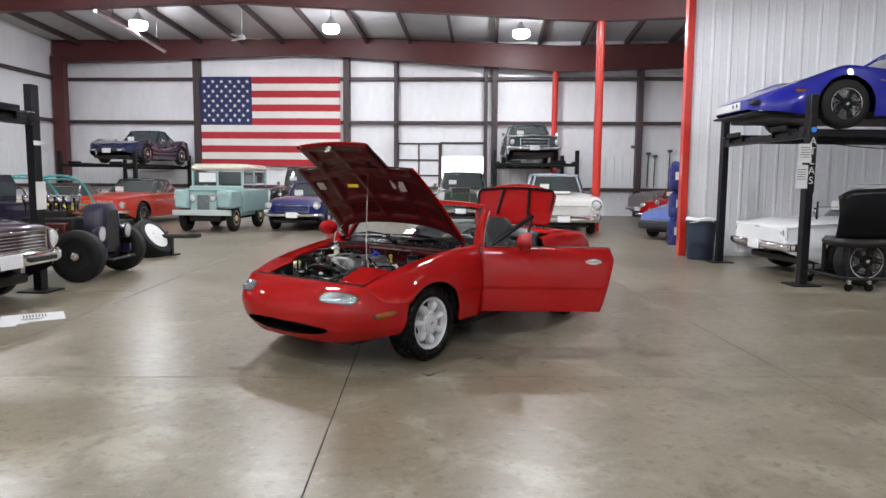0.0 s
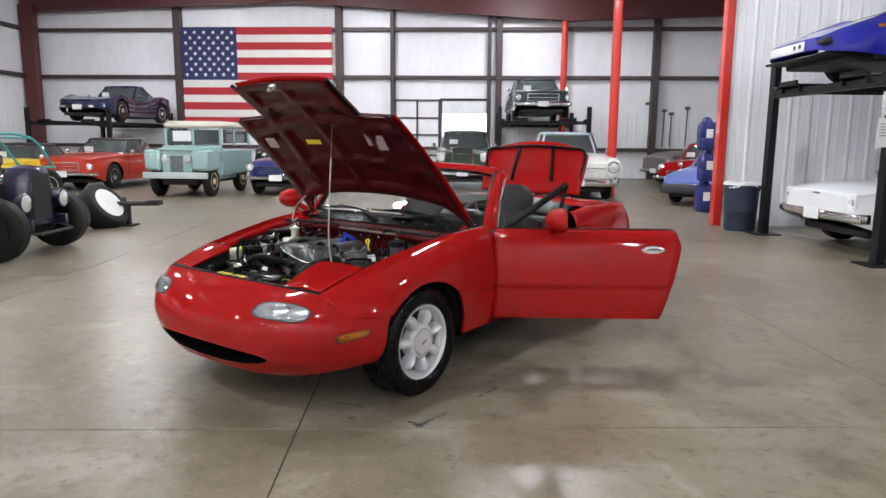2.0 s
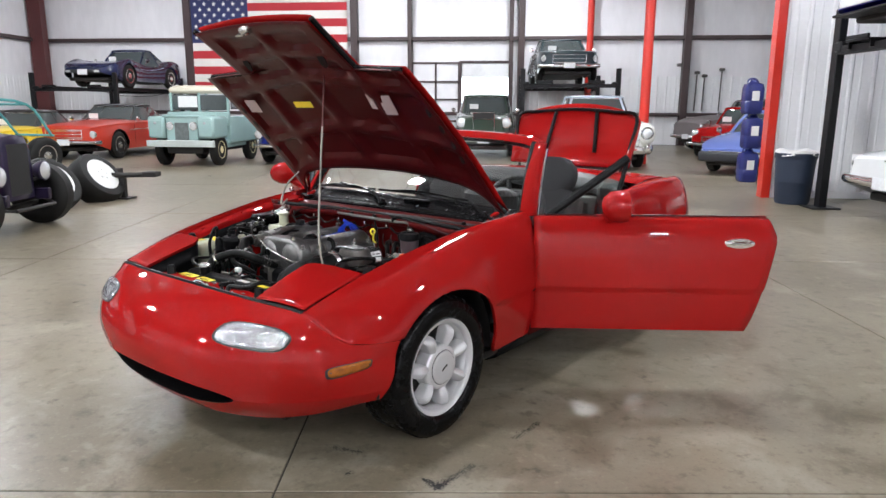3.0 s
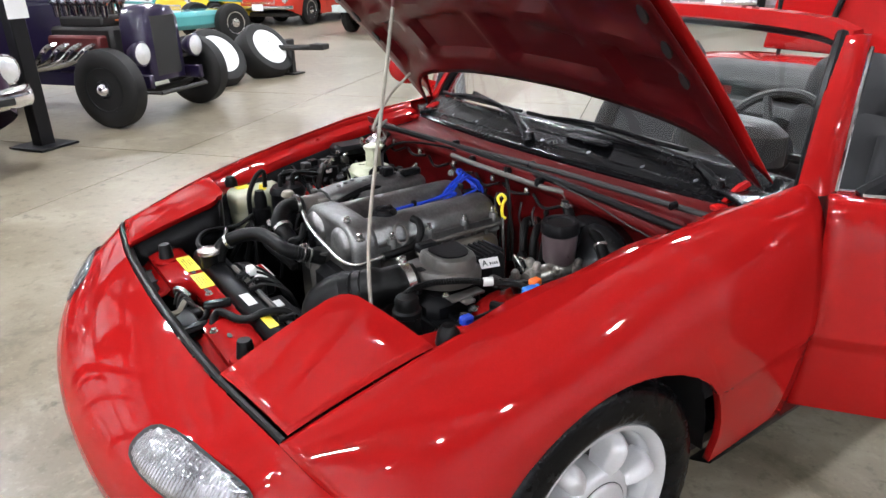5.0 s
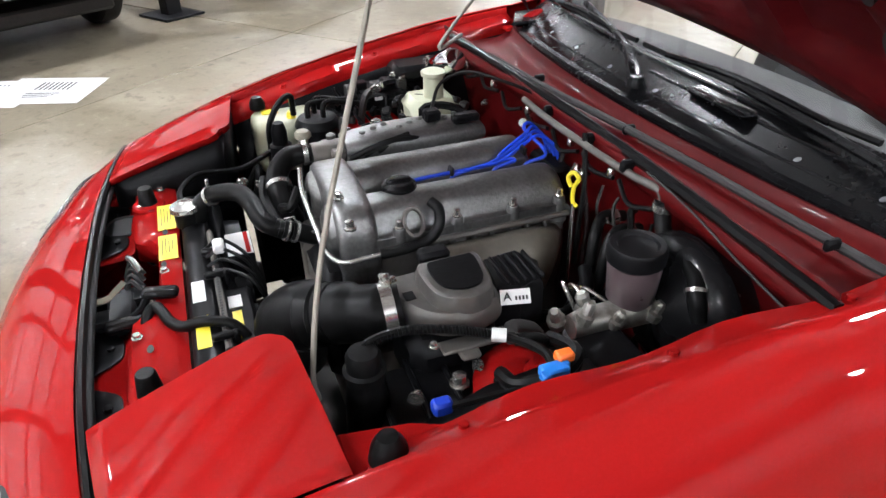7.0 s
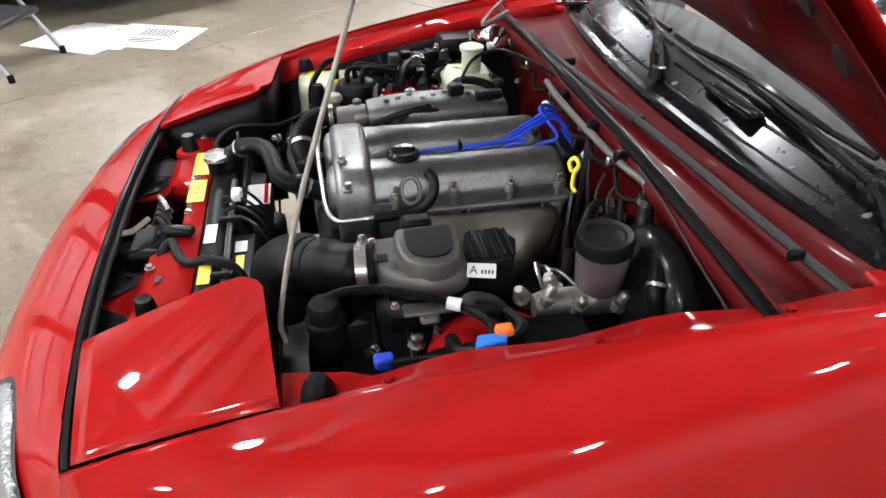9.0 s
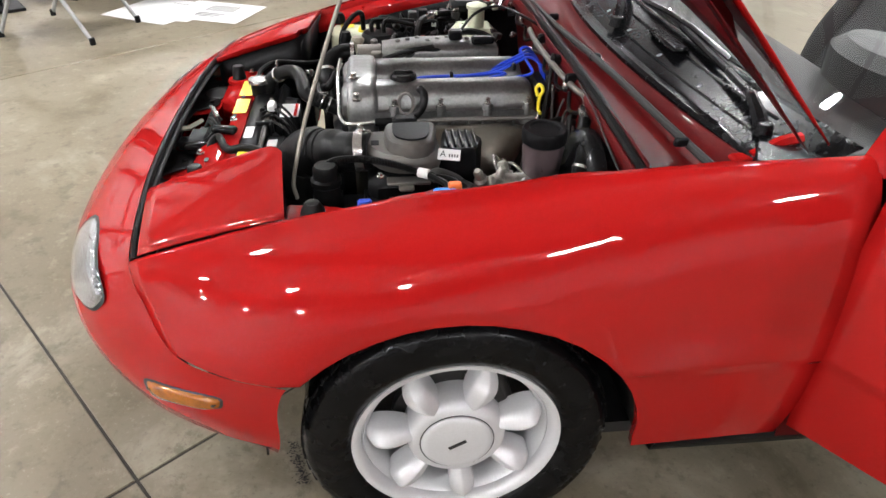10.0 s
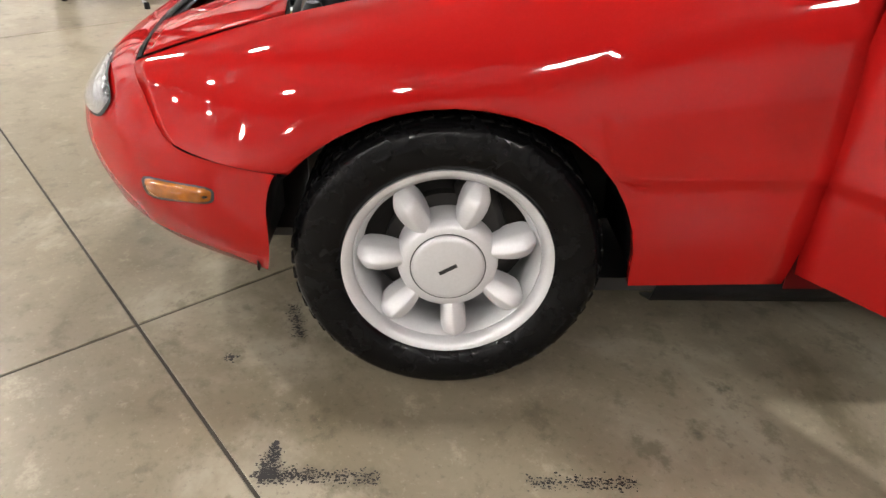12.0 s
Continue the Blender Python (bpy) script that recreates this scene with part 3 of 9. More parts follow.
def front_rows(n, m=12):
    """The fender ahead of the arch, from the slanting seam with the bumper cover."""
    rows = [[] for _ in range(m)]
    for k in range(n + 1):
        p = along(seam, (24 + 16 * k / n) / (len(seam) - 1))
        s0 = min((math.hypot(section_point(p.x, f / 900)[0] - p.y, section_point(p.x, f / 900)[1] - p.z), f / 900) for f in range(901))[1]
        b0, z0 = section_point(p.x, s0)
        for i in range(m):
            u = i / m
            a = p.x + (-0.286 - p.x) * u
            b, z = section_point(a, s0 + (k / n - s0) * u)
            f = (1 - u) ** 3
            b, z = b + (p.y - b0) * f, z + (p.z - z0) * f
            foot, low = seam_at(a), section_point(a, 1.0)
            c = (k / n) ** 6 * (1 - f)
            rows[i].append((a + 0.0005, b + (foot[0] - low[0]) * c, z + (foot[1] + 0.001 - low[1]) * c))
    for row in rows:
        ea, eb, ez = row[-1]
        row.append((ea, eb - 0.016, ez + 0.002))
    return rows


SILL_A = 0.615


def rear_skew(a, z):
    t = max(0.0, (a - 0.36) / (SILL_A - 0.36))
    return lead(a, z) + (0.02 * (z - 0.2) / 0.6) * t * t


for side in (LEFT, RIGHT):
    rows = panel_rows([q for q in arch_stations(-0.552, SILL_A) if q[0] > -0.2845], None, "crease", rear_skew)
    body_panel("fender", eased(front_rows(40) + rows, 40, lambda q: 1 - min(1, max(0, (q[2] - 0.51) / 0.03)) * min(1, max(0, (0.24 - q[0]) / 0.14))), side)
    # black liner of the wheel well
    liner = []
    for k in range(17):
        f = math.pi * (1.02 - 1.04 * k / 16)
        liner.append([(0.345 * math.cos(f), side * b, ARCH_Z + 0.352 * math.sin(f)) for b in (0.752, 0.60, 0.50)])
    part("wheel_liner", grid(liner), BLACK, car, "black wheel-well liner", 60, 0.004)

def nose(w, v):
    """A place on the bumper cover: w from the middle (0) to the arch (1), v from the seam (0) over the bulge (0.55) to the chin (1)."""
    s, u, c = along(seam, w), along(bulge, w), along(chin, w)
    if v < 0.55:
        f = v / 0.55 * math.pi / 2
        h, d = math.sin(f) ** 1.25, (1 - max(0.0, math.cos(f))) ** 0.82
        return Vector((s.x + (u.x - s.x) * h, s.y + (u.y - s.y) * h, s.z + (u.z - s.z) * d))
    t = (v - 0.55) / 0.45
    return Vector((u.x + (c.x - u.x) * t * t, u.y + (c.y - u.y) * t * t, u.z + (c.z - u.z) * t))


def v_at(w, z):
    lo, hi = 0.0, 1.0
    for _ in range(24):
        mid = (lo + hi) / 2
        lo, hi = (mid, hi) if nose(w, mid).z > z else (lo, mid)
    return lo


def mouth(w):
    """Upper and lower height of the air intake at w."""
    if w > 0.37:
        return None
    k = math.sqrt(max(0.0, 1 - (w / 0.37) ** 2.6))
    return 0.302 + 0.046 * k, 0.302 - 0.052 * k


upper, lower = [], []
for side in (LEFT, RIGHT):
    up_rows, low_rows, throat = [], [], []
    ws = [0.37 * math.sin(math.pi / 2 * k / 24) for k in range(25)] + [0.37 + 0.63 * k / 30 for k in range(1, 31)]
    for w in ws:
        mz = mouth(w) or (0.302, 0.302)
        vu, vl = v_at(w, mz[0]), v_at(w, mz[1])
        up_rows.append([nose(w, vu * k / 26) for k in range(27)])
        low_rows.append([nose(w, vl + (1 - vl) * k / 8) for k in range(9)])
        if w <= 0.37:
            p, q = nose(w, vu), nose(w, vl)
            mid = (p + q) / 2
            throat.append([p, p.lerp(mid, 0.12) + Vector((0.03, 0, 0)), p + Vector((0.16, 0, -0.005)), q + Vector((0.16, 0, 0.005)), q.lerp(mid, 0.12) + Vector((0.03, 0, 0)), q])
    upper.append(sided([[tuple(p) for p in row] for row in up_rows], side))
    lower.append(grid(sided(low_rows, side), False, side == RIGHT))
    part("intake_throat", grid(sided(throat, side)), BLACK, car, "black air intake in the bumper", 50)
bumper = part("front_bumper", join(grid(eased(upper[0][::-1] + upper[1][1:], 30)), *lower), RED, car, "smooth red bumper cover", 50)
for side in (LEFT, RIGHT):
    flange = [[nose(w, 1.0), nose(w, 1.0) + Vector((0.05, -0.02, 0.01))] for w in [0.72 * k / 20 for k in range(21)]]
    part("chin_flange", grid(sided(flange, side)), BLACK, bumper, "black lower edge", 50)


def on_nose(name, w0, v0, rw, rv, mat, off, side, parent, label, power=3.0, n=28, rings=5, dome=0.006, slant=0.0):
    """A low lens that follows the bumper's form."""
    rows = []
    for r in range(rings + 1):
        row = []
        for k in range(n):
            f = 2 * math.pi * k / n
            c, s = math.cos(f), math.sin(f)
            g = (abs(c) ** power + abs(s) ** power) ** (-1 / power) * r / rings
            w, v = w0 + rw * c * g, v0 + rv * s * g - slant * rw * c * g
            p = nose(w, v)
            nrm = (nose(w + 0.01, v) - p).cross(nose(w, v + 0.01) - p).normalized()
            if nrm.x > 0:
                nrm = -nrm
            row.append(p + nrm * (off + dome * (1 - (r / rings) ** 2) if r < rings else -0.004))
        rows.append(row)
    return part(name, grid(sided(rows, side), True), mat, parent, label, 60)


for side in (LEFT, RIGHT):
    surround = on_nose("lamp_surround", 0.402, 0.284, 0.1105, 0.096, DARK_INK, 0.0002, side, bumper, "dark gap round the lamp", 3.0, 28, 5, 0.0)
    on_nose("parking_lamp", 0.402, 0.284, 0.107, 0.092, LENS, 0.0007, side, bumper, "clear oblong parking lamp", 3.0, 32, 6, 0.0022)
    on_nose("marker_frame", 0.79, 0.478, 0.100, 0.090, DARK_INK, 0.001, side, bumper, "dark frame of the side marker", 4.0, 28, 4, 0.0, 0.6)
    marker = on_nose("side_marker", 0.79, 0.478, 0.093, 0.080, AMBER, 0.004, side, bumper, "amber side marker lamp", 4.0, 28, 5, 0.003, 0.6)
    for dw in (-0.077, 0.077):
        on_nose("screw", 0.79 + dw, 0.478 - 0.6 * dw, 0.008, 0.016, IRON, 0.0055, side, marker, "small dark screw", 2.0, 10, 2, 0.001)

# rubber strip along the rear edge of the bumper cover
strip = []
for side in (LEFT, RIGHT):
    strip.append(tube([(p.x + 0.009, side * p.y, p.z + 0.001) for p in seam[:25]], 0.0065, 6))
part("seal_strip", join(*strip), RUBBER, car, "black rubber seal along the nose")
ledge = [[(along(seam, w).x + 0.008, y * along(seam, w).y, along(seam, w).z - 0.004), (along(seam, w).x + 0.024, y * along(seam, w).y * 0.98, along(seam, w).z - 0.008)] for y, w in [(-1, 0.42 * (1 - k / 16)) for k in range(16)] + [(1, 0.42 * k / 16) for k in range(17)]]
part("nose_ledge", grid(ledge), RUBBER, car, "black ledge behind the nose", 50, 0.002)

# headlamp lids, closed
def lid_z(u, t):
    """Height of the lid's gently crowned skin between its four corners."""
    corner = [[hood_z(-0.572, 0.378), hood_z(-0.31, 0.356)], [edge_z(-0.538), edge_z(-0.282)]]
    low = corner[0][0] * (1 - t) + corner[0][1] * t
    high = corner[1][0] * (1 - t) + corner[1][1] * t
    return low * (1 - u) + high * u + 0.016 * t * (1 - t) + 0.020 * u * (1 - u) - 0.001


for side in (LEFT, RIGHT):
    rows = []
    for i in range(13):
        u = i / 12
        row = []
        for j in range(13):
            t = j / 12
            a_in, b_in = -0.572 + 0.262 * t, 0.378 - 0.022 * t
            a_out, b_out = -0.538 + 0.256 * t, edge_b(-0.538 + 0.256 * t) - 0.004
            a, b = a_in + (a_out - a_in) * u, b_in + (b_out - b_in) * u
            r = max(0.0, (1 - u) * 8 - 7) * max(0.0, t * 8 - 7)
            a, b = a - 0.018 * r, b + 0.018 * r
            row.append((a, b, lid_z(u, t)))
        rows.append(row)
    for row in rows:
        skirt = row[-1]
        row.append((skirt[0] - 0.002, skirt[1], skirt[2] - 0.012))
    inner = [(a, b + 0.002, z - 0.012) for a, b, z in rows[0]]
    wall = [[(a + 0.004, b + 0.004, z) for a, b, z in inner], [(a + 0.002, b + 0.01, z - 0.14) for a, b, z in inner]]
    part("lid_pocket", grid(sided(wall, side)), BLACK, car, "black pocket wall beside the lid", 50, 0.003)
    wall = [[(p[0] - 0.004, p[1], p[2] - 0.004) for p in [r[-1] for r in rows]], [(p[0] - 0.01, p[1], p[2] - 0.16) for p in [r[-1] for r in rows]]]
    part("lid_pocket", grid(sided(wall, side)), BLACK, car, "black pocket wall beside the lid", 50, 0.003)
    rows.insert(0, inner)
    body_panel("headlamp_lid", rows, side, RED, None, 0.002, "closed red pop-up headlamp lid")

# hood, raised on its rear hinges
HINGE_A, HINGE_Z, OPEN = 0.58, 0.805, 52.5


def hood_outline(a):
    """Half width of the hood at station a: notched for the lamp lids."""
    if a < -0.29:
        return 0.368 - 0.010 * ((a + 0.29) / 0.29) ** 2
    return (edge_b(a) - 0.006) * (1 - 0.045 * min(1.0, (a + 0.29) / 0.8))


lift = Matrix.Translation((HINGE_A, 0, HINGE_Z)) @ Matrix.Rotation(radians(OPEN), 4, "Y") @ Matrix.Translation((-HINGE_A, 0, -HINGE_Z))
hood = new("hood")
hood.parent = car


def hood_end(y):
    """The rear edge of the hood: swept forward in the middle."""
    u = min(1.0, abs(y) / 0.655)
    return 0.355 + 0.09 * u ** 2.5 + 0.13 * u ** 14


def hood_place(s, k, n, inset):
    """Station s (0 at the nose, 1 at the rear edge) and column k of n across."""
    if s < 0.3:
        a = -0.582 + 0.288 * s / 0.3
        y = (hood_outline(a) - inset) * (2 * k / n - 1)
        return a + (0.02 * (y / 0.37) ** 2) * (1 - s / 0.3), y
    f = (s - 0.3) / 0.7
    w = hood_outline(-0.289 + 0.86 * f) - inset
    y = w * (2 * k / n - 1)
    return -0.289 + (hood_end(y) - inset + 0.289) * f, y


def hood_skin(off, inset):
    rows = []
    for s in [0.3 * k / 10 for k in range(10)] + [0.2999] + [0.3 + 0.7 * k / 18 for k in range(19)]:
        rows.append([(a, y, hood_z(a, abs(y)) + off) for a, y in [hood_place(s, k, 28, inset) for k in range(29)]])
    return rows


skin = part("hood_skin", moved(grid(hood_skin(0.0, 0.0)), lift), RED, hood, "", 40, 0.003)
# hood red made darker, with the shade of its underside in the colour
under = material("shaded_hood_red", (0.062, 0.004, 0.005), 0.32, 0, 0.2, 50, 5, 0.05, 0.05, 0.08, spec=0.22, stain=(0.05, 0.004, 0.005), stain_at=(0.5, 0.8), stain_scale=4)
STICKER = material("faded_sticker", (0.42, 0.34, 0.34), 0.4, 0, 0.1, 90, 9)
rows = []
stations = [-0.565 + 0.27 * k / 14 for k in range(15)] + [-0.275 + 0.775 * k / 34 for k in range(35)]


def rib(a, y):
    """Depth of the pressed inner frame: high on the ribs, low in the pans."""
    w = hood_outline(a)
    d = min(abs(w - abs(y)), abs(a + 0.57), abs(hood_end(y) - 0.02 - a))
    edge = 1 - min(1.0, max(0.0, (d - 0.055) / 0.02))
    v = 0.0
    for centre, half in ((0.0, 0.022), (0.33, 0.03)):
        off = abs(abs(y) - centre - 0.10 * (a + 0.3) * (1 if centre else 0))
        v = max(v, 1 - min(1.0, max(0.0, (off - half) / 0.018)))
    for ca in (-0.41, -0.26, 0.06):
        off = abs(a - ca - 0.15 * abs(y))
        v = max(v, 1 - min(1.0, max(0.0, (off - 0.025) / 0.018)))
    return max(edge, v)


for s in [0.012 + 0.287 * k / 14 for k in range(15)] + [0.3 + 0.7 * k / 34 for k in range(35)]:
    rows.append([(a, y, hood_z(a, abs(y)) - 0.008 - 0.022 * rib(a, y)) for a, y in [hood_place(s, k, 48, 0.003) for k in range(49)]])
part("hood_inner_frame", moved(grid(rows), lift), under, hood, "pressed red inner frame with ribs, darkened for shade", 35, 0.002)
for a, y, sx, sy, mat, name in ((-0.085, -0.50, 0.07, 0.085, STICKER, "label"), (-0.085, -0.145, 0.032, 0.12, YELLOW, "label"), (-0.11, 0.31, 0.075, 0.03, STICKER, "label"), (-0.09, 0.39, 0.095, 0.065, STICKER, "label")):
    part(name, moved(box(a, -y, hood_z(a, abs(y)) - 0.0305, sx, sy, 0.002), lift), mat, hood, "small printed sticker", False)
part("hood_latch", moved(join(box(-0.55, 0.0, 0.585, 0.03, 0.05, 0.03, 0.005), tube([(-0.55, -0.02, 0.59), (-0.55, -0.02, 0.55), (-0.55, 0.02, 0.55), (-0.55, 0.02, 0.59)], 0.004, 6)), lift), STEEL, hood)
for y in (-0.30, 0.30):
    part("frame_hole", moved(lathe([(0.028, -0.002), (0.028, 0.002)], 20, Matrix.Translation((-0.36, y * 0.8, hood_z(-0.36, 0.25) - 0.0325)) @ Matrix.Diagonal((1.5, 0.7, 1, 1))), lift), BLACK, hood, "dark slot in the inner frame")
for a, y in ((0.035, 0.604), (0.13, 0.609), (0.222, 0.606), (-0.06, 0.595)):
    for side in (LEFT, RIGHT):
        part("rib_hole", moved(lathe([(0.0, -0.003), (0.0135, -0.003), (0.0135, 0.003)], 16, Matrix.Translation((a, side * y, hood_z(a, y) - 0.0315)) @ Matrix.Diagonal((1.6, 0.7, 1, 1))), lift), DARK_INK, hood, "dark oval hole in the side rib")

# added black tube paints the dark reflections on the hood's bent-down edge
for side in (LEFT, RIGHT):
    rim = [(-0.560, 0.372), (-0.44, 0.366), (-0.315, 0.360), (-0.292, 0.372), (-0.286, 0.42), (-0.284, 0.52), (-0.284, 0.60)]
    part("notch_edge", moved(tube(curve([(a, side * y, hood_z(a, y) - 0.014) for a, y in rim], 4), 0.011, 8), lift), GLOSS, hood, "rolled edge of the lamp notch, black for its dark reflections")

# wheels
def spoke_rows():
    """A petal-shaped spoke with a soft ridge; it dips into the rim at its outer end."""
    rows = []
    for k in range(13):
        t = k / 12
        r = 0.083 + 0.080 * t
        half = 0.0160 + 0.0085 * math.sin(math.pi * min(1.0, 0.85 * t)) - (0.006 * ((t - 0.75) / 0.25) ** 2 if t > 0.75 else 0.0)
        top = 0.010 + 0.020 * math.sin(math.pi * (0.05 + 0.72 * t)) - (0.016 * ((t - 0.75) / 0.25) ** 2 if t > 0.75 else 0.0)
        foot = -0.035
        rows.append([(r, half * w, foot + (top - foot) * h) for w, h in ((-1.0, 0.0), (-1.0, 0.62), (-0.90, 0.76), (-0.55, 0.88), (-0.12, 0.985), (0.0, 1.0), (0.12, 0.985), (0.55, 0.88), (0.90, 0.76), (1.0, 0.62), (1.0, 0.0))])
    rows.append([(0.167, y * 0.7, min(z, -0.012)) for _, y, z in rows[-1]])
    return rows


def wheel(a, side, turn_deg):
    """A seven-spoke silver wheel; its axis points outwards."""
    wh = new("wheel")
    wh.parent = car
    wh.matrix_basis = Matrix.Translation((a, side * 0.752, WHEEL_R)) @ pose(0, 0, 0, 90 if side == LEFT else -90, 0, 0) @ pose(0, 0, 0, 0, 0, turn_deg)
    R = WHEEL_R
    prof = [(0.180, -0.145), (0.192, -0.152), (0.225, -0.162), (0.255, -0.160), (0.272, -0.150), (R - 0.002, -0.135), (R, -0.10), (R, -0.06), (R, -0.02), (R - 0.003, 0.004), (0.272, 0.018), (0.262, 0.0255), (0.257, 0.0262), (0.252, 0.029), (0.228, 0.033), (0.215, 0.030), (0.2, 0.022), (0.1925, 0.012), (0.19, 0.0)]
    part("tyre", turned_ring(prof, 72), TYRE, wh, "black tyre with dressed sidewall", 35)
    grooves = []
    for k in range(54):
        f = 2 * math.pi * k / 54
        for z0, dz, tw in ((-0.008, 0.05, 0.5), (-0.125, -0.05, -0.5)):
            grooves.append(box(R - 0.0052, 0, 0, 0.013, 0.024, 0.046, 0.002, pose(0, 0, 0, 0, 0, math.degrees(f)) @ Matrix.Translation((0, 0, z0 - 0.012)) @ pose(0, 0, 0, 25 * tw, 0, 0)))
    part("tread", join(*grooves), TYRE, wh, "blocky tread shoulder", False, kind="stuff")
    rim = part("rim", turned_ring([(0.172, -0.14), (0.168, -0.12), (0.160, -0.070), (0.158, -0.045), (0.160, -0.028), (0.1645, -0.012), (0.1715, -0.004), (0.1735, -0.006), (0.175, 0.004), (0.180, 0.012), (0.1855, 0.0165), (0.193, 0.018), (0.1945, 0.012), (0.190, 0.002), (0.186, -0.005)], 72), SILVER, wh, "silver alloy rim")
    part("hub_disc", lathe([(0.0, 0.014), (0.070, 0.014), (0.082, 0.012), (0.090, 0.005), (0.093, -0.006), (0.094, -0.03), (0.094, -0.05)], 42), SILVER, rim)
    sp = grid(spoke_rows())
    for k in range(7):
        part("spoke", moved(sp, pose(0, 0, 0, 0, 0, 360 * k / 7)), SILVER, rim, "", 60)
    part("centre_cap", lathe([(0.0, 0.0225), (0.03, 0.022), (0.055, 0.0205), (0.064, 0.019), (0.0665, 0.0165), (0.067, 0.010)], 40), SILVER, rim)
    part("cap_groove", tube([(0.0685 * math.cos(f), 0.0685 * math.sin(f), 0.0142) for f in [2 * math.pi * k / 40 for k in range(41)]], 0.0011, 5), DARK_INK, rim, "thin dark gap round the cap")
    part("maker_mark", box(0, 0, 0.0228, 0.036, 0.0075, 0.0008, 0.0, pose(0, 0, 0, 0, 0, 30 - turn_deg)), DARK_INK, rim, "small dark mark on the cap", False)
    part("valve", tube([(0.158, 0.0, -0.005), (0.15, 0.0, 0.016)], 0.005, 8), BLACK, rim)
    part("brake_disc", lathe([(0.0, -0.05), (0.118, -0.05), (0.118, -0.072), (0.0, -0.072)], 36), IRON, wh, "dark brake disc")
    part("caliper", box(0.085, 0.06, -0.06, 0.07, 0.13, 0.06, 0.012), IRON, wh)
    part("inner_well", lathe([(0.17, -0.13), (0.0, -0.135)], 24), IRON, wh)
    return wh


for a, side, turn_deg in ((0.0, LEFT, 19.0), (0.0, RIGHT, 5.0), (2.265, LEFT, 40.0), (2.265, RIGHT, 25.0)):
    wheel(a, side, turn_deg)

# rocker panels under the doors, floor pan
for side in (LEFT, RIGHT):
    rk = [[(a, side * b, z) for b, z in ((0.70, 0.34), (0.765, 0.30), (0.775, 0.25), (0.755, 0.205), (0.70, 0.180))] for a in (0.385, 0.6, 1.0, 1.4, 1.72, 1.95)]
    part("rocker", grid(rk), BLACK, car, "dark rocker under the door", 50, 0.004)
    sill = [[(a, side * b, z) for b, z in ((0.775, 0.25), (0.768, 0.36), (0.74, 0.385), (0.66, 0.385), (0.63, 0.30))] for a in (0.62, 0.9, 1.3, 1.72)]
    part("door_sill", grid(sill), RED_SHADED, car, "red door sill", 50, 0.003)
part("floor_pan", box(1.15, 0, 0.19, 1.9, 1.36, 0.03), VINYL, car)
part("underbody", box(0.0, 0, 0.17, 1.05, 0.9, 0.02), IRON, car, "dark engine undertray")

# rear quarters, tail and deck
rear_top = lambda a: (spl([1.62, 2.0, 2.6, 2.9, 3.05], [0.735, 0.725, 0.69, 0.56, 0.45])(a), spl([1.62, 2.1, 2.6, 2.9, 3.05], [0.815, 0.845, 0.825, 0.785, 0.745])(a))
for side in (LEFT, RIGHT):
    rows = panel_rows(arch_stations(1.66, 3.05, 2.265, 20, 0.05, 0.243, 0.26), rear_top, 40)
    body_panel("rear_quarter", rows, side)
    liner = [[(2.265 + 0.345 * math.cos(f), side * b, ARCH_Z + 0.352 * math.sin(f)) for b in (0.76, 0.5)] for f in [math.pi * (1.04 - 1.08 * k / 16) for k in range(17)]]
    part("wheel_liner", grid(liner), BLACK, car, "black wheel-well liner", 60, 0.004)
tail = []
for k in range(13):
    y = -0.58 + 1.16 * k / 12
    back = 3.15 - 0.09 * (y / 0.58) ** 2
    tail.append([(back - 0.10, y, 0.765), (back - 0.03, y, 0.735), (back, y, 0.66), (back + 0.005, y, 0.5), (back - 0.04, y, 0.3), (back - 0.1, y, 0.26)])
part("tail_panel", grid(tail), RED, car, "", 50, 0.003)
deck = [[(a, y, z + 0.02 * (1 - (y / 0.7) ** 2)) for y in [0.7 * (k / 8 - 1) for k in range(17)]] for a, z in ((1.98, 0.825), (2.1, 0.843), (2.3, 0.843), (2.36, 0.84), (2.37, 0.80))]
part("rear_deck", grid(deck), RED, car, "", 50, 0.003)
part("trunk_well", join(box(2.66, 0, 0.55, 0.60, 1.0, 0.02), box(2.37, 0, 0.68, 0.02, 1.2, 0.26), box(2.66, -0.5, 0.66, 0.60, 0.02, 0.2), box(2.66, 0.5, 0.66, 0.60, 0.02, 0.2)), VINYL, car, "dark trunk well")

# raised trunk lid, its red underside to the front
trunk = new("trunk_lid")
trunk.parent = car
TR = Matrix.Translation((2.385, 0, 0.875)) @ pose(0, 0, 0, 0, 13, 0)


def lid_half(t):
    return 0.465 + 0.025 * t - 0.10 * max(0, t - 0.8) / 0.2 * max(0, t - 0.8) / 0.2


lid = []
for i in range(13):
    t = i / 12
    lid.append([(0.02 + 0.05 * t - 0.03 * (y * y), lid_half(t) * y, 0.45 * t * (1 - 0.13 * y * y)) for y in [k / 12 - 1 for k in range(25)]])
part("lid_skin", moved(grid(lid), TR), RED, trunk, "raised red trunk lid", 50, 0.02)
seal = [(0.0, -0.44, 0.12), (0.0, -0.46, 0.35), (0.01, -0.30, 0.385), (0.02, 0, 0.405), (0.01, 0.30, 0.385), (0.0, 0.46, 0.35), (0.0, 0.44, 0.12)]
part("seal", moved(tube(curve(seal, 4), 0.012, 8), TR), RUBBER, trunk, "black rubber seal")
for y in (-0.16, 0.16):
    part("rib", moved(tube([(-0.006, y * 1.2, 0.10), (0.015, y, 0.385)], 0.014, 8), TR), RUBBER, trunk, "dark stiffening rib")
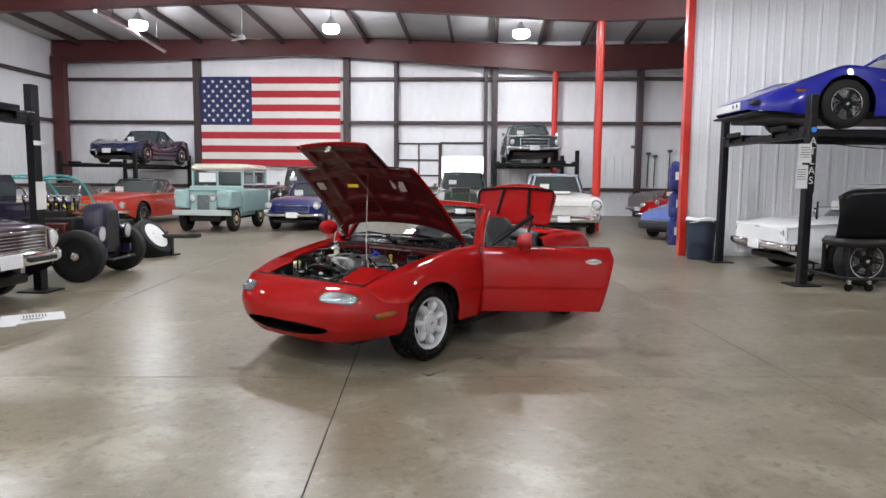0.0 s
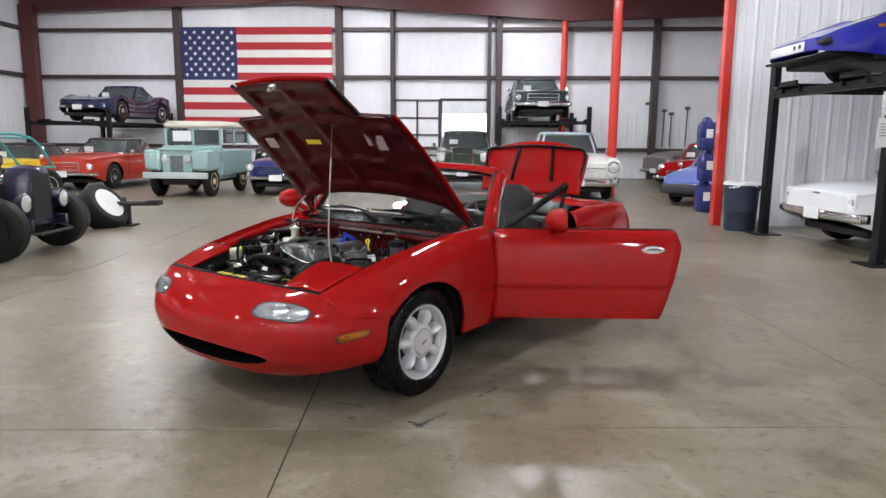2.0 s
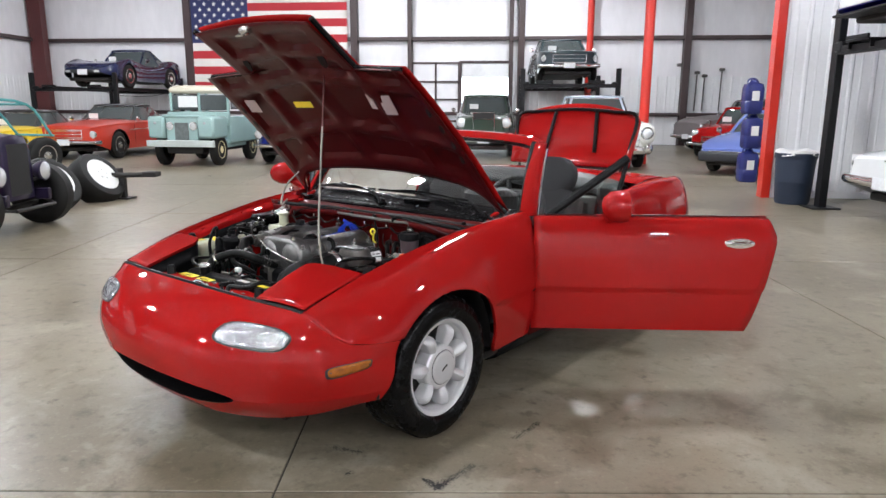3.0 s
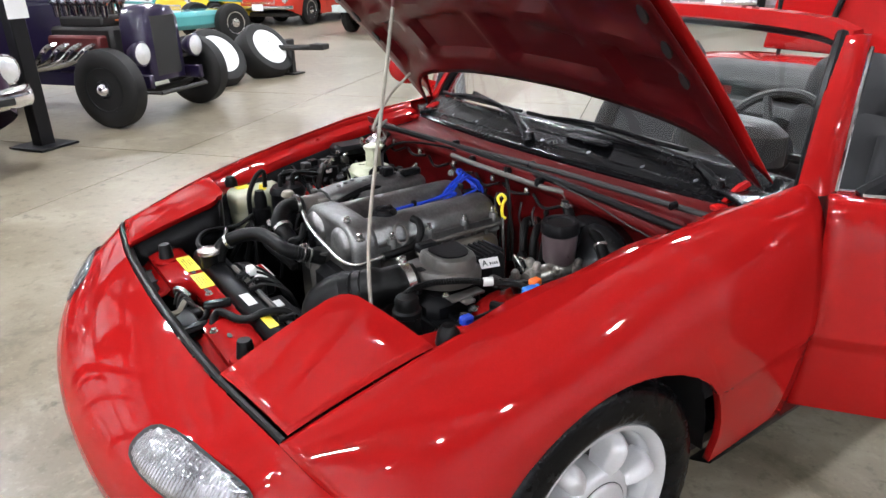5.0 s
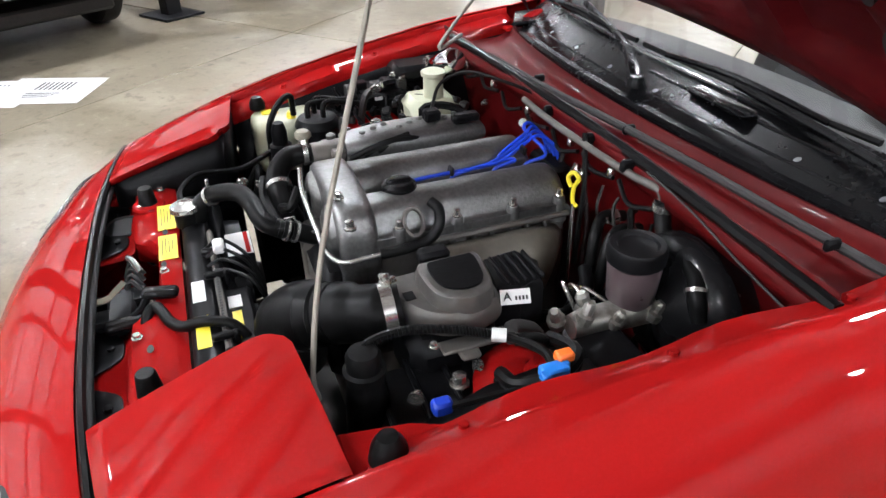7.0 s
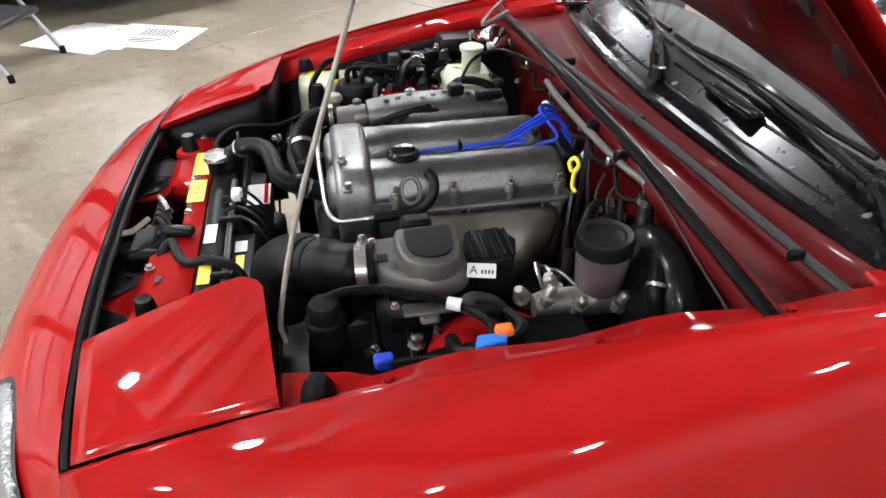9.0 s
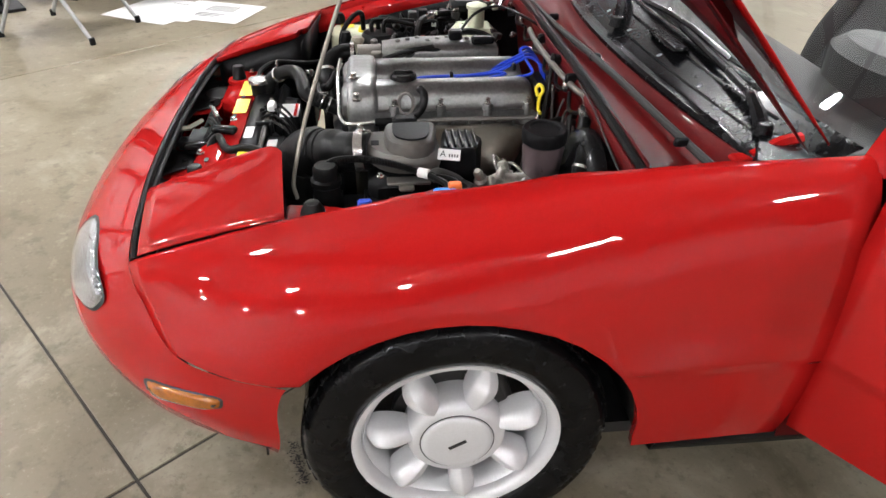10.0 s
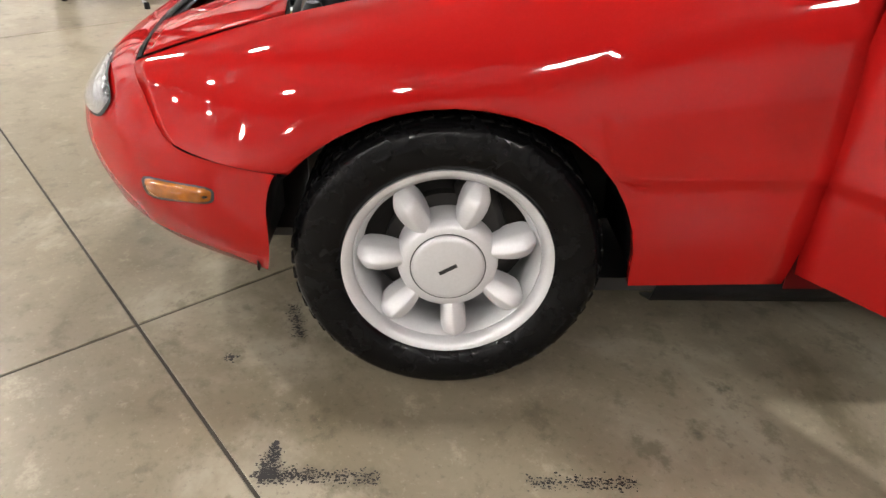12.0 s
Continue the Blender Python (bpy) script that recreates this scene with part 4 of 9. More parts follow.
for y in (-0.4, 0.4):
    part("hinge_arm", moved(tube([(0.02, y, -0.12), (0.0, y, 0.02), (0.02, y, 0.12)], 0.01, 8), TR), BLACK, trunk)

# folded soft top and rear shelf
fold = []
for i in range(11):
    t = i / 10
    a = 1.70 + 0.36 * t
    h = 0.80 + 0.075 * math.sin(math.pi * min(1, t * 1.05)) ** 0.6
    fold.append([(a, y, h - 0.05 * abs(y / 0.62) ** 4 + 0.006 * math.sin(23 * t + 9 * y)) for y in [0.62 * (k / 10 - 1) for k in range(21)]])
part("folded_top", grid(fold), VINYL, car, "folded black soft top", 60, 0.01)
part("rear_shelf", box(1.66, 0, 0.62, 0.16, 1.2, 0.30, 0.03), VINYL, car, "black carpeted rear shelf")

# windscreen
ws_base = curve([(0.66, -0.735, 0.808), (0.585, -0.56, 0.832), (0.538, -0.30, 0.848), (0.518, 0, 0.853), (0.538, 0.30, 0.848), (0.585, 0.56, 0.832), (0.66, 0.735, 0.808)], 6)
ws_top = curve([(0.925, -0.625, 1.105), (0.955, -0.52, 1.128), (0.975, -0.28, 1.142), (0.98, 0, 1.146), (0.975, 0.28, 1.142), (0.955, 0.52, 1.128), (0.925, 0.625, 1.105)], 6)
screen = new("windscreen")
screen.parent = car
glass_rows = [[p.lerp(q, 0.02 + 0.94 * t) + Vector((-0.035 * math.sin(math.pi * t), 0, 0.012 * math.sin(math.pi * t))) for p, q in zip(ws_base[1:-1], ws_top[1:-1])] for t in [k / 8 for k in range(9)]]
pane = part("glass", grid(glass_rows), GLASSY, screen, "clear windscreen glass", 60)
pane.visible_shadow = False
frame_rows = []
for i in range(len(ws_top)):
    p = ws_top[i]
    frame_rows.append([p + Vector(d) for d in ((-0.035, 0, -0.022), (-0.012, 0, 0.012), (0.03, 0, 0.014), (0.045, 0, -0.012), (0.0, 0, -0.03))])
part("header", capped(frame_rows), RED, screen, "red windscreen header", 50)
part("header_trim", tube([p + Vector((-0.012, 0, -0.028)) for p in ws_top[1:-1]], 0.014, 8), BLACK, screen)
part("header_pad", tube([p + Vector((0.05, 0, -0.02)) for p in ws_top[1:-1]], 0.02, 8), VINYL, screen, "black padded rail")
for side in (LEFT, RIGHT):
    pil = []
    for k in range(11):
        t = k / 10
        c = Vector((0.66, side * 0.735, 0.80)).lerp(Vector((0.928, side * 0.628, 1.108)), t) + Vector((-0.03 * math.sin(math.pi * t), side * 0.012 * math.sin(math.pi * t), 0.012 * math.sin(math.pi * t)))
        w = 0.042 - 0.008 * t
        pil.append([c + Vector((x * w, side * y * w, 0)) for x, y in ((-1.0, -0.55), (-0.8, 0.25), (0.0, 0.6), (0.9, 0.5), (1.1, -0.1), (0.3, -0.6))])
    part("pillar", capped(pil), RED, screen, "red windscreen pillar", 60)
    part("pillar_trim", tube([sum((Vector(v) for v in row), Vector()) / 6 + Vector((-0.02, -side * 0.028, 0)) for row in pil], 0.015, 8), BLACK, screen)
    part("pillar_chrome", tube([sum((Vector(v) for v in row), Vector()) / 6 + Vector((0.038, side * 0.02, 0)) for row in pil[:-1]], 0.005, 6), CHROME, screen)
# mirror inside
part("inner_mirror", join(box(0.93, -0.0, 1.075, 0.03, 0.22, 0.055, 0.014), tube([(0.95, 0, 1.08), (0.97, 0, 1.12)], 0.008, 6)), BLACK, screen, "black rear-view mirror")

# cowl: red shelf, black grille panel, wipers
def bow(a, y, z, back=0.105, drop=0.03):
    """A place on the cowl, which sweeps back and falls off towards its ends."""
    u = (y / 0.69) ** 2
    return (a + back * u, y, z - drop * u)


ACROSS = [0.69 * (k / 16 - 1) for k in range(33)]
shelf_rows = [[bow(a, y, z, back, 0.022) for y in ACROSS] for a, z, back in ((0.297, 0.752, 0.0), (0.294, 0.772, 0.0), (0.298, 0.779, 0.0), (0.312, 0.780, 0.0), (0.318, 0.768, 0.01), (0.35, 0.764, 0.03), (0.385, 0.766, 0.08), (0.398, 0.776, 0.10), (0.404, 0.790, 0.105), (0.412, 0.792, 0.105))]
# darkened red carries the raised hood's shade on the shelf
part("cowl_shelf", grid(shelf_rows), RED_SHADED, car, "red cowl shelf", 40, 0.003)
COWL = material("glossy_cowl_plastic", (0.0035, 0.0035, 0.004), 0.26, 0, 0.25, 90, 8, 0.03, 0.05, 0.1, spec=0.14)
black_cowl = [[bow(a, y, z) for y in ACROSS] for a, z in ((0.406, 0.785), (0.408, 0.799), (0.414, 0.803), (0.428, 0.803), (0.433, 0.800), (0.47, 0.818), (0.50, 0.834), (0.522, 0.846), (0.532, 0.850))]
cowl_panel = part("cowl_panel", grid(black_cowl), COWL, car, "glossy black plastic cowl panel", 30, 0.003)
part("cowl_ridge", tube([bow(0.456, y, 0.814) for y in ACROSS[2:-2]], 0.0028, 6), COWL, cowl_panel)
part("cowl_ridge", tube([bow(0.496, y, 0.834) for y in ACROSS[3:17]], 0.004, 6), COWL, cowl_panel)
for y in (-0.52, -0.385, -0.225, -0.06, 0.10, 0.26, 0.42):
    part("screw_cap", lathe([(0.0, 0.003), (0.007, 0.0025), (0.009, 0.0)], 12, Matrix.Translation(bow(0.468, y, 0.8175)) @ pose(0, 0, 0, 0, -25, 0)), SCREW_GREY, cowl_panel, "dull grey screw cap")
for b in (-0.63, 0.63):
    part("cowl_corner", prism([(0.47, b - 0.05), (0.60, b - 0.07), (0.64, b + 0.05), (0.53, b + 0.06)], 0.790, 0.8, None, 0.004), COWL, car, "black corner cover")
# wipers: one parks across the near half, one reaches to the far pillar
for pivot, bend, tip, b0, b1 in (((0.535, -0.575, 0.800), (0.532, -0.47, 0.846), (0.528, -0.20, 0.868), -0.46, 0.07), ((0.450, -0.02, 0.822), (0.515, 0.14, 0.862), (0.60, 0.43, 0.868), 0.10, 0.63)):
    wiper = new("wiper")
    wiper.parent = car
    part("arm", tube(curve([pivot, (Vector(pivot) + Vector(bend)) / 2 + Vector((0, 0, 0.012)), bend, tip], 5), [0.014] * 4 + [0.011] * 4 + [0.008] * 8, 8), COWL, wiper, "black wiper arm")
    part("blade", tube([bow(0.524, y, 0.868) for y in [b0 + (b1 - b0) * k / 12 for k in range(13)]], 0.006, 6), RUBBER, wiper, "rubber wiper blade")
    part("blade_bridge", tube([bow(0.520, y, 0.868 + 0.012 * math.sin(math.pi * k / 8)) for k, y in [(k, b0 + (b1 - b0) * (0.15 + 0.7 * k / 8)) for k in range(9)]], 0.0055, 6), COWL, wiper)
    part("pivot_cap", lathe([(0.0, 0.022), (0.014, 0.02), (0.019, 0.0)], 16, Matrix.Translation((pivot[0], pivot[1], pivot[2] - 0.004))), COWL, wiper)
part("screen_foot_cover", box(*bow(0.492, -0.20, 0.842), 0.038, 0.15, 0.012, 0.005), COWL, car, "black cover under the wipers")
strip_plate = part("plate_strip", box(*bow(0.545, -0.235, 0.862), 0.010, 0.115, 0.003, 0.0, None), WHITE_LABEL, car, "white strip with dark marks at the screen's foot", False)
for k in range(6):
    part("mark", box(*bow(0.545, -0.28 + 0.018 * k, 0.8640), 0.006, 0.008, 0.001), DARK_INK, strip_plate, "", False)
part("cowl_seal", tube([(0.303 + 0.012 * (k % 2) * 0.1, y, 0.790 - 0.02 * (y / 0.69) ** 2) for k, y in enumerate([-0.665 + 1.26 * k / 30 for k in range(31)])], 0.0095, 8), RUBBER, car, "black rubber cowl seal")
part("seal_lip", tube([(0.318, y, 0.786 - 0.02 * (y / 0.69) ** 2) for y in [-0.66 + 1.25 * k / 20 for k in range(21)]], 0.005, 6), RUBBER, car)
part("washer_line", tube(curve([(0.330, 0.42, 0.772), (0.342, 0.15, 0.776), (0.362, -0.05, 0.779), (0.386, -0.27, 0.778), (0.41, -0.5, 0.772), (0.428, -0.65, 0.768)], 6), 0.0075, 8), DULL_HOSE, car, "dull grey hose along the cowl shelf")
for y in (-0.56, -0.12, 0.2):
    part("hose_clip", box(0.375 - 0.06 * (y + 0.12), y, 0.777, 0.026, 0.012, 0.018, 0.004), BLACK, car)
for y in (-0.62, 0.62):
    arm = part("hood_hinge", join(tube(curve([(0.50, y, 0.775), (0.545, y, 0.80), (0.578, y, 0.806)], 4), 0.011, 6), box(0.49, y, 0.772, 0.05, 0.03, 0.012, 0.004)), RED, car, "red hood hinge")

# dash, wheel, seats
dash = [[(a, y, z - 0.03 * (y / 0.66) ** 2) for y in [0.66 * (k / 10 - 1) for k in range(21)]] for a, z in ((0.60, 0.805), (0.70, 0.80), (0.82, 0.78), (0.90, 0.745), (0.91, 0.66), (0.88, 0.55), (0.86, 0.40))]
part("dashboard", grid(dash), VINYL, car, "black vinyl dashboard", 50, 0.01)
part("binnacle", moved(lathe([(0.0, 0.03), (0.10, 0.03), (0.13, 0.0), (0.13, -0.1)], 24), Matrix.Translation((0.90, -0.36, 0.845)) @ Matrix.Diagonal((0.7, 1.2, 0.8, 1))), VINYL, car, "instrument hood")
sw = Matrix.Translation((1.10, -0.36, 0.74)) @ pose(0, 0, 0, 0, -65, 0)
steer = new("steering_wheel")
steer.parent = car
part("ring", moved(tube([(0.185 * math.cos(f), 0.185 * math.sin(f), 0) for f in [2 * math.pi * k / 32 for k in range(33)]], 0.015, 8), sw), VINYL, steer, "black steering wheel rim")
part("hub", moved(join(lathe([(0.0, 0.04), (0.06, 0.035), (0.075, 0.0), (0.05, -0.05)], 20), *[tube([(0, 0, 0), (0.18 * math.cos(f), 0.18 * math.sin(f), 0)], 0.014, 6) for f in (0.4, 2.74, 4.71)]), sw), VINYL, steer)
part("column", moved(tube([(0, 0, 0), (0, 0, -0.22)], 0.035, 10), sw), VINYL, steer)


def seat(y):
    st = new("seat")
    st.parent = car

    def pad(c0, c1, halves, deep):
        rows = []
        for k in range(len(halves)):
            t = k / (len(halves) - 1)
            c = Vector(c0).lerp(Vector(c1), t)
            d = (Vector(c1) - Vector(c0)).normalized()
            nrm = Vector((0, 1, 0)).cross(d)
            w = halves[k]
            rows.append([c + Vector((0, w * math.copysign(abs(math.cos(f)) ** 0.45, math.cos(f)), 0)) + nrm * deep * math.copysign(abs(math.sin(f)) ** 0.6, math.sin(f)) for f in [2 * math.pi * j / 24 for j in range(24)]])
        return capped(rows)
    part("back", pad((1.36, y, 0.40), (1.53, y, 0.80), (0.16, 0.215, 0.225, 0.215, 0.19, 0.15), 0.06), SEAT_CLOTH, st, "", 60)
    part("headrest", pad((1.515, y, 0.785), (1.575, y, 0.985), (0.10, 0.135, 0.145, 0.145, 0.13, 0.08), 0.052), SEAT_CLOTH, st, "", 60)
    part("cushion", pad((1.42, y, 0.36), (0.95, y, 0.42), (0.18, 0.235, 0.24, 0.235, 0.20), 0.08), SEAT_CLOTH, st, "", 60)
    for s in (-1, 1):
        part("bolster", tube(curve([(1.36, y + s * 0.19, 0.45), (1.40, y + s * 0.205, 0.60), (1.47, y + s * 0.185, 0.76)], 5), 0.048, 10), SEAT_CLOTH, st, "", 60)


seat(-0.36)
seat(0.36)
part("tunnel", box(1.25, 0, 0.38, 0.9, 0.2, 0.3, 0.05), VINYL, car, "black centre tunnel")
for y in (-0.66, 0.66):
    part("belt_tower", box(1.66, y, 0.72, 0.12, 0.12, 0.28, 0.03), VINYL, car, "black belt tower")


# doors, swung open
def door(side, angle):
    dr = new("door")
    dr.parent = car
    hx, hy = 0.632, 0.775
    dr.matrix_basis = Matrix.Translation((hx, side * hy, 0)) @ pose(0, 0, 0, 0, 0, side * angle) @ Matrix.Translation((-hx, -side * hy, 0))
    length = 1.03
    rows, inner = [], []
    for i in range(27):
        t = i / 26
        row, row2 = [], []
        top = (0.755, 0.802 - 0.004 * t)
        pts = cut_section(section(0.632, top), 0.285, (28, 12))
        for k, (b, z) in enumerate(pts):
            u = (z - 0.285) / 0.517
            end = 0.632 + 0.012 + (0.968 + 0.10 * min(1.0, u * 1.25) ** 0.8 - 0.03 * max(0, u - 0.85) / 0.15) - 0.012
            a = 0.636 + (end - 0.636) * t
            row.append((a, b, z))
        for k in range(9):
            z = 0.285 + 0.51 * k / 8
            u = (z - 0.285) / 0.517
            end = 0.632 + (0.968 + 0.10 * min(1.0, u * 1.25) ** 0.8)
            row2.append((0.636 + (end - 0.640) * t, 0.665 - 0.02 * math.sin(math.pi * k / 8), z))
        rows.append([(row[0][0], row[0][1] - 0.05, row[0][2])] + row + [(row[-1][0], row[-1][1] - 0.06, row[-1][2])])
        inner.append(row2)
    part("skin", grid(sided(rows, side), False, side == RIGHT), RED, dr, "red door skin", 50, 0.002)
    part("trim_card", grid(sided(inner, side)), VINYL, dr, "black inner trim", 50, 0.03)
    # closing faces at both ends
    for r, q in ((rows[0], inner[0]), (rows[-1], inner[-1])):
        n = 18
        a = [r[1 + round(k * 40 / n)] for k in range(n + 1)]
        strip_rows = [[p, (p[0], 0.68, p[2])] for p in a]
        part("edge", grid(sided(strip_rows, side)), RED_SHADED, dr, "", 50, 0.002)
    part("belt_strip", tube([(a, side * 0.748, 0.806) for a in (0.70, 1.0, 1.3, 1.66)], 0.007, 6), CHROME, dr, "bright belt strip")
    part("handle_recess", moved(lathe([(0.0, 0.006), (0.045, 0.005), (0.052, 0.0)], 24), Matrix.Translation((1.54, side * 0.803, 0.695)) @ pose(0, 0, 0, 90 * -side, 0, 0) @ Matrix.Diagonal((1.25, 0.46, 1, 1))), CHROME, dr, "oval chrome door handle")
    part("handle_grip", tube([(1.50, side * 0.812, 0.697), (1.54, side * 0.816, 0.698), (1.58, side * 0.812, 0.697)], 0.006, 8), CHROME, dr)
    # quarter light frame and glass
    p0, p1, p2 = Vector((0.70, side * 0.735, 0.80)), Vector((1.06, side * 0.665, 1.055)), Vector((0.99, side * 0.735, 0.80))
    part("window_frame", join(tube([p0, p1], 0.02, 8), tube([p1, p2], 0.011, 8)), BLACK, dr, "black quarter-light frame")
    gl = part("quarter_light", ([p0, p1, p2], [(0, 1, 2)]), GLASSY, dr, "small fixed quarter light", False, 0.004)
    gl.visible_shadow = False
    # mirror
    mr = part("mirror", lathe([(0.0, -0.062), (0.045, -0.056), (0.074, -0.030), (0.083, 0.01), (0.078, 0.035), (0.07, 0.038), (0.066, 0.03)], 28, Matrix.Translation((0.985, side * 0.868, 0.866)) @ pose(0, 0, 0, 0, 90, 0) @ Matrix.Diagonal((0.84, 1.1, 1.1, 1))), RED, dr, "red door mirror")
    part("mirror_glass", lathe([(0.0, 0.028), (0.066, 0.028)], 24, Matrix.Translation((0.985, side * 0.868, 0.866)) @ pose(0, 0, 0, 0, 90, 0) @ Matrix.Diagonal((0.84, 1.1, 1.1, 1))), CHROME, mr, "mirror glass")
    part("mirror_foot", tube(curve([(0.965, side * 0.745, 0.79), (0.97, side * 0.79, 0.80), (0.98, side * 0.84, 0.835)], 4), 0.02, 8), RED, mr)
    return dr


door(LEFT, 54)
door(RIGHT, 54)

# ---- engine bay of the roadster ----
def at(a, b, z):
    return (a, -b, z)


def eng(name, mesh, mat, label="", parent=None, smooth=None, thick=0.0):
    return part(name, mesh, mat, parent or car, label, smooth, thick)


def hose(name, pts, r, mat=RUBBER, label="", n=10, steps=6, parent=None):
    return eng(name, tube(curve([at(*p) for p in pts], steps), r, n), mat, label, parent)


def clamp_ring(p, d, r, w=0.012, parent=None):
    q = Vector(at(*d)).normalized()
    rot = q.to_track_quat("Z", "Y").to_matrix().to_4x4()
    return eng("hose_clamp", lathe([(r, -w / 2), (r + 0.003, -w / 2), (r + 0.003, w / 2), (r, w / 2)], 20, Matrix.Translation(at(*p)) @ rot), STEEL, "steel hose clamp", parent)


def bolt(p, r=0.007, h=0.012, parent=None, mat=STEEL, up=None):
    m = Matrix.Translation(at(*p))
    eng("bolt", join(lathe([(r * 1.5, 0), (r * 1.5, h * 0.25), (r, h * 0.3), (r, h), (r * 0.5, h * 1.1)], 8, m)), mat, "", parent, 30)


def loop(pts, n=4):
    """A closed outline rounded off."""
    c = curve([(*p, 0) for p in pts[-2:] + list(pts) + pts[:2]], n)
    return [(p.x, p.y) for p in c[2 * n:-3 * n]]


# aprons and flanges along the fenders
for side in (1, -1):
    flange, apron = [], []
    for k in range(25):
        a = -0.29 + 0.80 * k / 24
        e, z = edge_b(a), edge_z(a)
        flange.append([at(a, side * (e - 0.002), z - 0.004), at(a, side * (e - 0.006), z - 0.022), at(a, side * (e - 0.05 + 0.006 * math.sin(25 * a)), z - 0.03), at(a, side * (e - 0.065), z - 0.055)])
        apron.append([at(a, side * (e - 0.065), z - 0.055), at(a, side * (e - 0.085), z - 0.12), at(a, side * 0.50, 0.45), at(a, side * 0.46, 0.22)])
    eng("fender_flange", grid(flange), RED, "red flange inside the fender", None, 50, 0.002)
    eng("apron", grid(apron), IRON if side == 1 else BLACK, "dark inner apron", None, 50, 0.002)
    for a in (-0.15, 0.1, 0.33):
        bolt((a, side * (edge_b(a) - 0.03), edge_z(a) - 0.028), 0.006, 0.008, None, RED)
    eng("strut_tower", lathe([(0.0, 0.02), (0.03, 0.02), (0.035, 0.012), (0.085, 0.008), (0.105, -0.01), (0.115, -0.2)], 28, Matrix.Translation(at(0.02, side * 0.50, 0.615))), RED, "red strut tower")
    for k in range(3):
        f = 2.1 * k + 0.5
        bolt((0.02 + 0.062 * math.cos(f), side * 0.50 + 0.062 * math.sin(f), 0.62), 0.006, 0.014)
    # side pocket behind the headlamp lid
    eng("lamp_bucket", join(box(-0.43, -side * 0.50, 0.46, 0.24, 0.20, 0.18, 0.01)), BLACK, "black headlamp bucket under the lid")

# firewall and cowl front
fw = [[at(a - 0.01 * math.cos(6 * b), b, z) for b in [0.66 * (k / 20 - 1) for k in range(41)]] for a, z in ((0.30, 0.79), (0.305, 0.77), (0.325, 0.745), (0.335, 0.60), (0.345, 0.45), (0.36, 0.25))]
# under-hood shade is in this darker red
eng("firewall", grid(fw), RED_SHADED, "red firewall", None, 50, 0.003)

# radiator support with its red panel, black scalloped plate and rubber stops
support = new("radiator_support")
support.parent = car


def support_front(b):
    """Front edge of the crossmember; it steps back behind the hood catch."""
    return -0.535 + 0.047 * (1 - min(1.0, (abs(b + 0.03) / 0.13) ** 6))


wide = [0.47 * (k / 24 - 1) for k in range(49)]
top = [[at(max(a, support_front(b) + d), b, z - 0.012 * (b / 0.5) ** 2) for b in wide] for a, z, d in ((-0.535, 0.540, 0.0), (-0.53, 0.578, 0.002), (-0.505, 0.588, 0.008), (-0.462, 0.588, 0.012), (-0.445, 0.582, 0.016), (-0.443, 0.54, 0.018))]
eng("crossmember", grid(top), RED, "red radiator crossmember", support, 40, 0.003)
for b0, b1 in ((-0.47, -0.15), (0.10, 0.47)):
    eng("catch_panel", grid([[at(a, b0 + (b1 - b0) * k / 14, z - 0.014 * ((b0 + (b1 - b0) * k / 14) / 0.5) ** 2) for k in range(15)] for a, z in ((-0.625, 0.548), (-0.575, 0.550), (-0.545, 0.555), (-0.532, 0.566))]), RED, "red panel behind the nose", support, 40, 0.002)


def scallop(b):
    """Rear edge of the black plate, with four rounded tabs."""
    return -0.602 + sum(0.056 * math.exp(-(abs(b - c) / 0.048) ** 4) for c in (-0.350, -0.215, 0.136, 0.272))


fine = [0.45 * (k / 60 - 1) for k in range(121)]
eng("fixing_plate", grid([[at(max(-0.628, scallop(b) - 0.08), b, 0.5575 - 0.014 * (b / 0.5) ** 2) for b in fine]] + [[at(scallop(b) - d, b, z - 0.014 * (b / 0.5) ** 2) for b in fine] for d, z in ((0.006, 0.5575), (0.001, 0.5565), (0.0, 0.554))]), BLACK, "black scalloped plate behind the nose", support, 40, 0.002)
for b in (-0.345, -0.212, 0.136, 0.272):
    bolt((-0.566, b, 0.556 - 0.014 * (b / 0.5) ** 2), 0.0065, 0.007, support, BLACK)
for b in (-0.298, 0.298):
    eng("stud", lathe([(0.0, 0.040), (0.0125, 0.040), (0.0145, 0.037), (0.0185, 0.006), (0.022, 0.0)], 18, Matrix.Translation(at(-0.50, b, 0.586))), RUBBER, "black rubber hood stop", support, 40)
    eng("stud_seat", lathe([(0.034, 0.0), (0.031, 0.006), (0.022, 0.008)], 20, Matrix.Translation(at(-0.50, b, 0.583))), RED, "raised seat of the stop", support)
eng("support_hole", lathe([(0.0, 0.0), (0.034, 0.0), (0.037, 0.003), (0.041, 0.0025), (0.043, -0.001)], 28, Matrix.Translation(at(-0.556, -0.283, 0.5535)) @ Matrix.Diagonal((1.0, 1.05, 1, 1))), DARK_INK, "round opening in the crossmember", support)
for b, h in ((-0.222, 0.105), (-0.10, 0.09)):
    lb = eng("label", box(-0.466, -b, 0.5895, 0.034, h, 0.0012), YELLOW, "yellow printed label", support, False)
    for k in range(4):
        eng("print", box(-0.476 + 0.006 * k, -b + 0.006 * (k % 2), 0.5905, 0.0012, h * (0.7 - 0.1 * k), 0.0006), DARK_INK, "", lb, False)

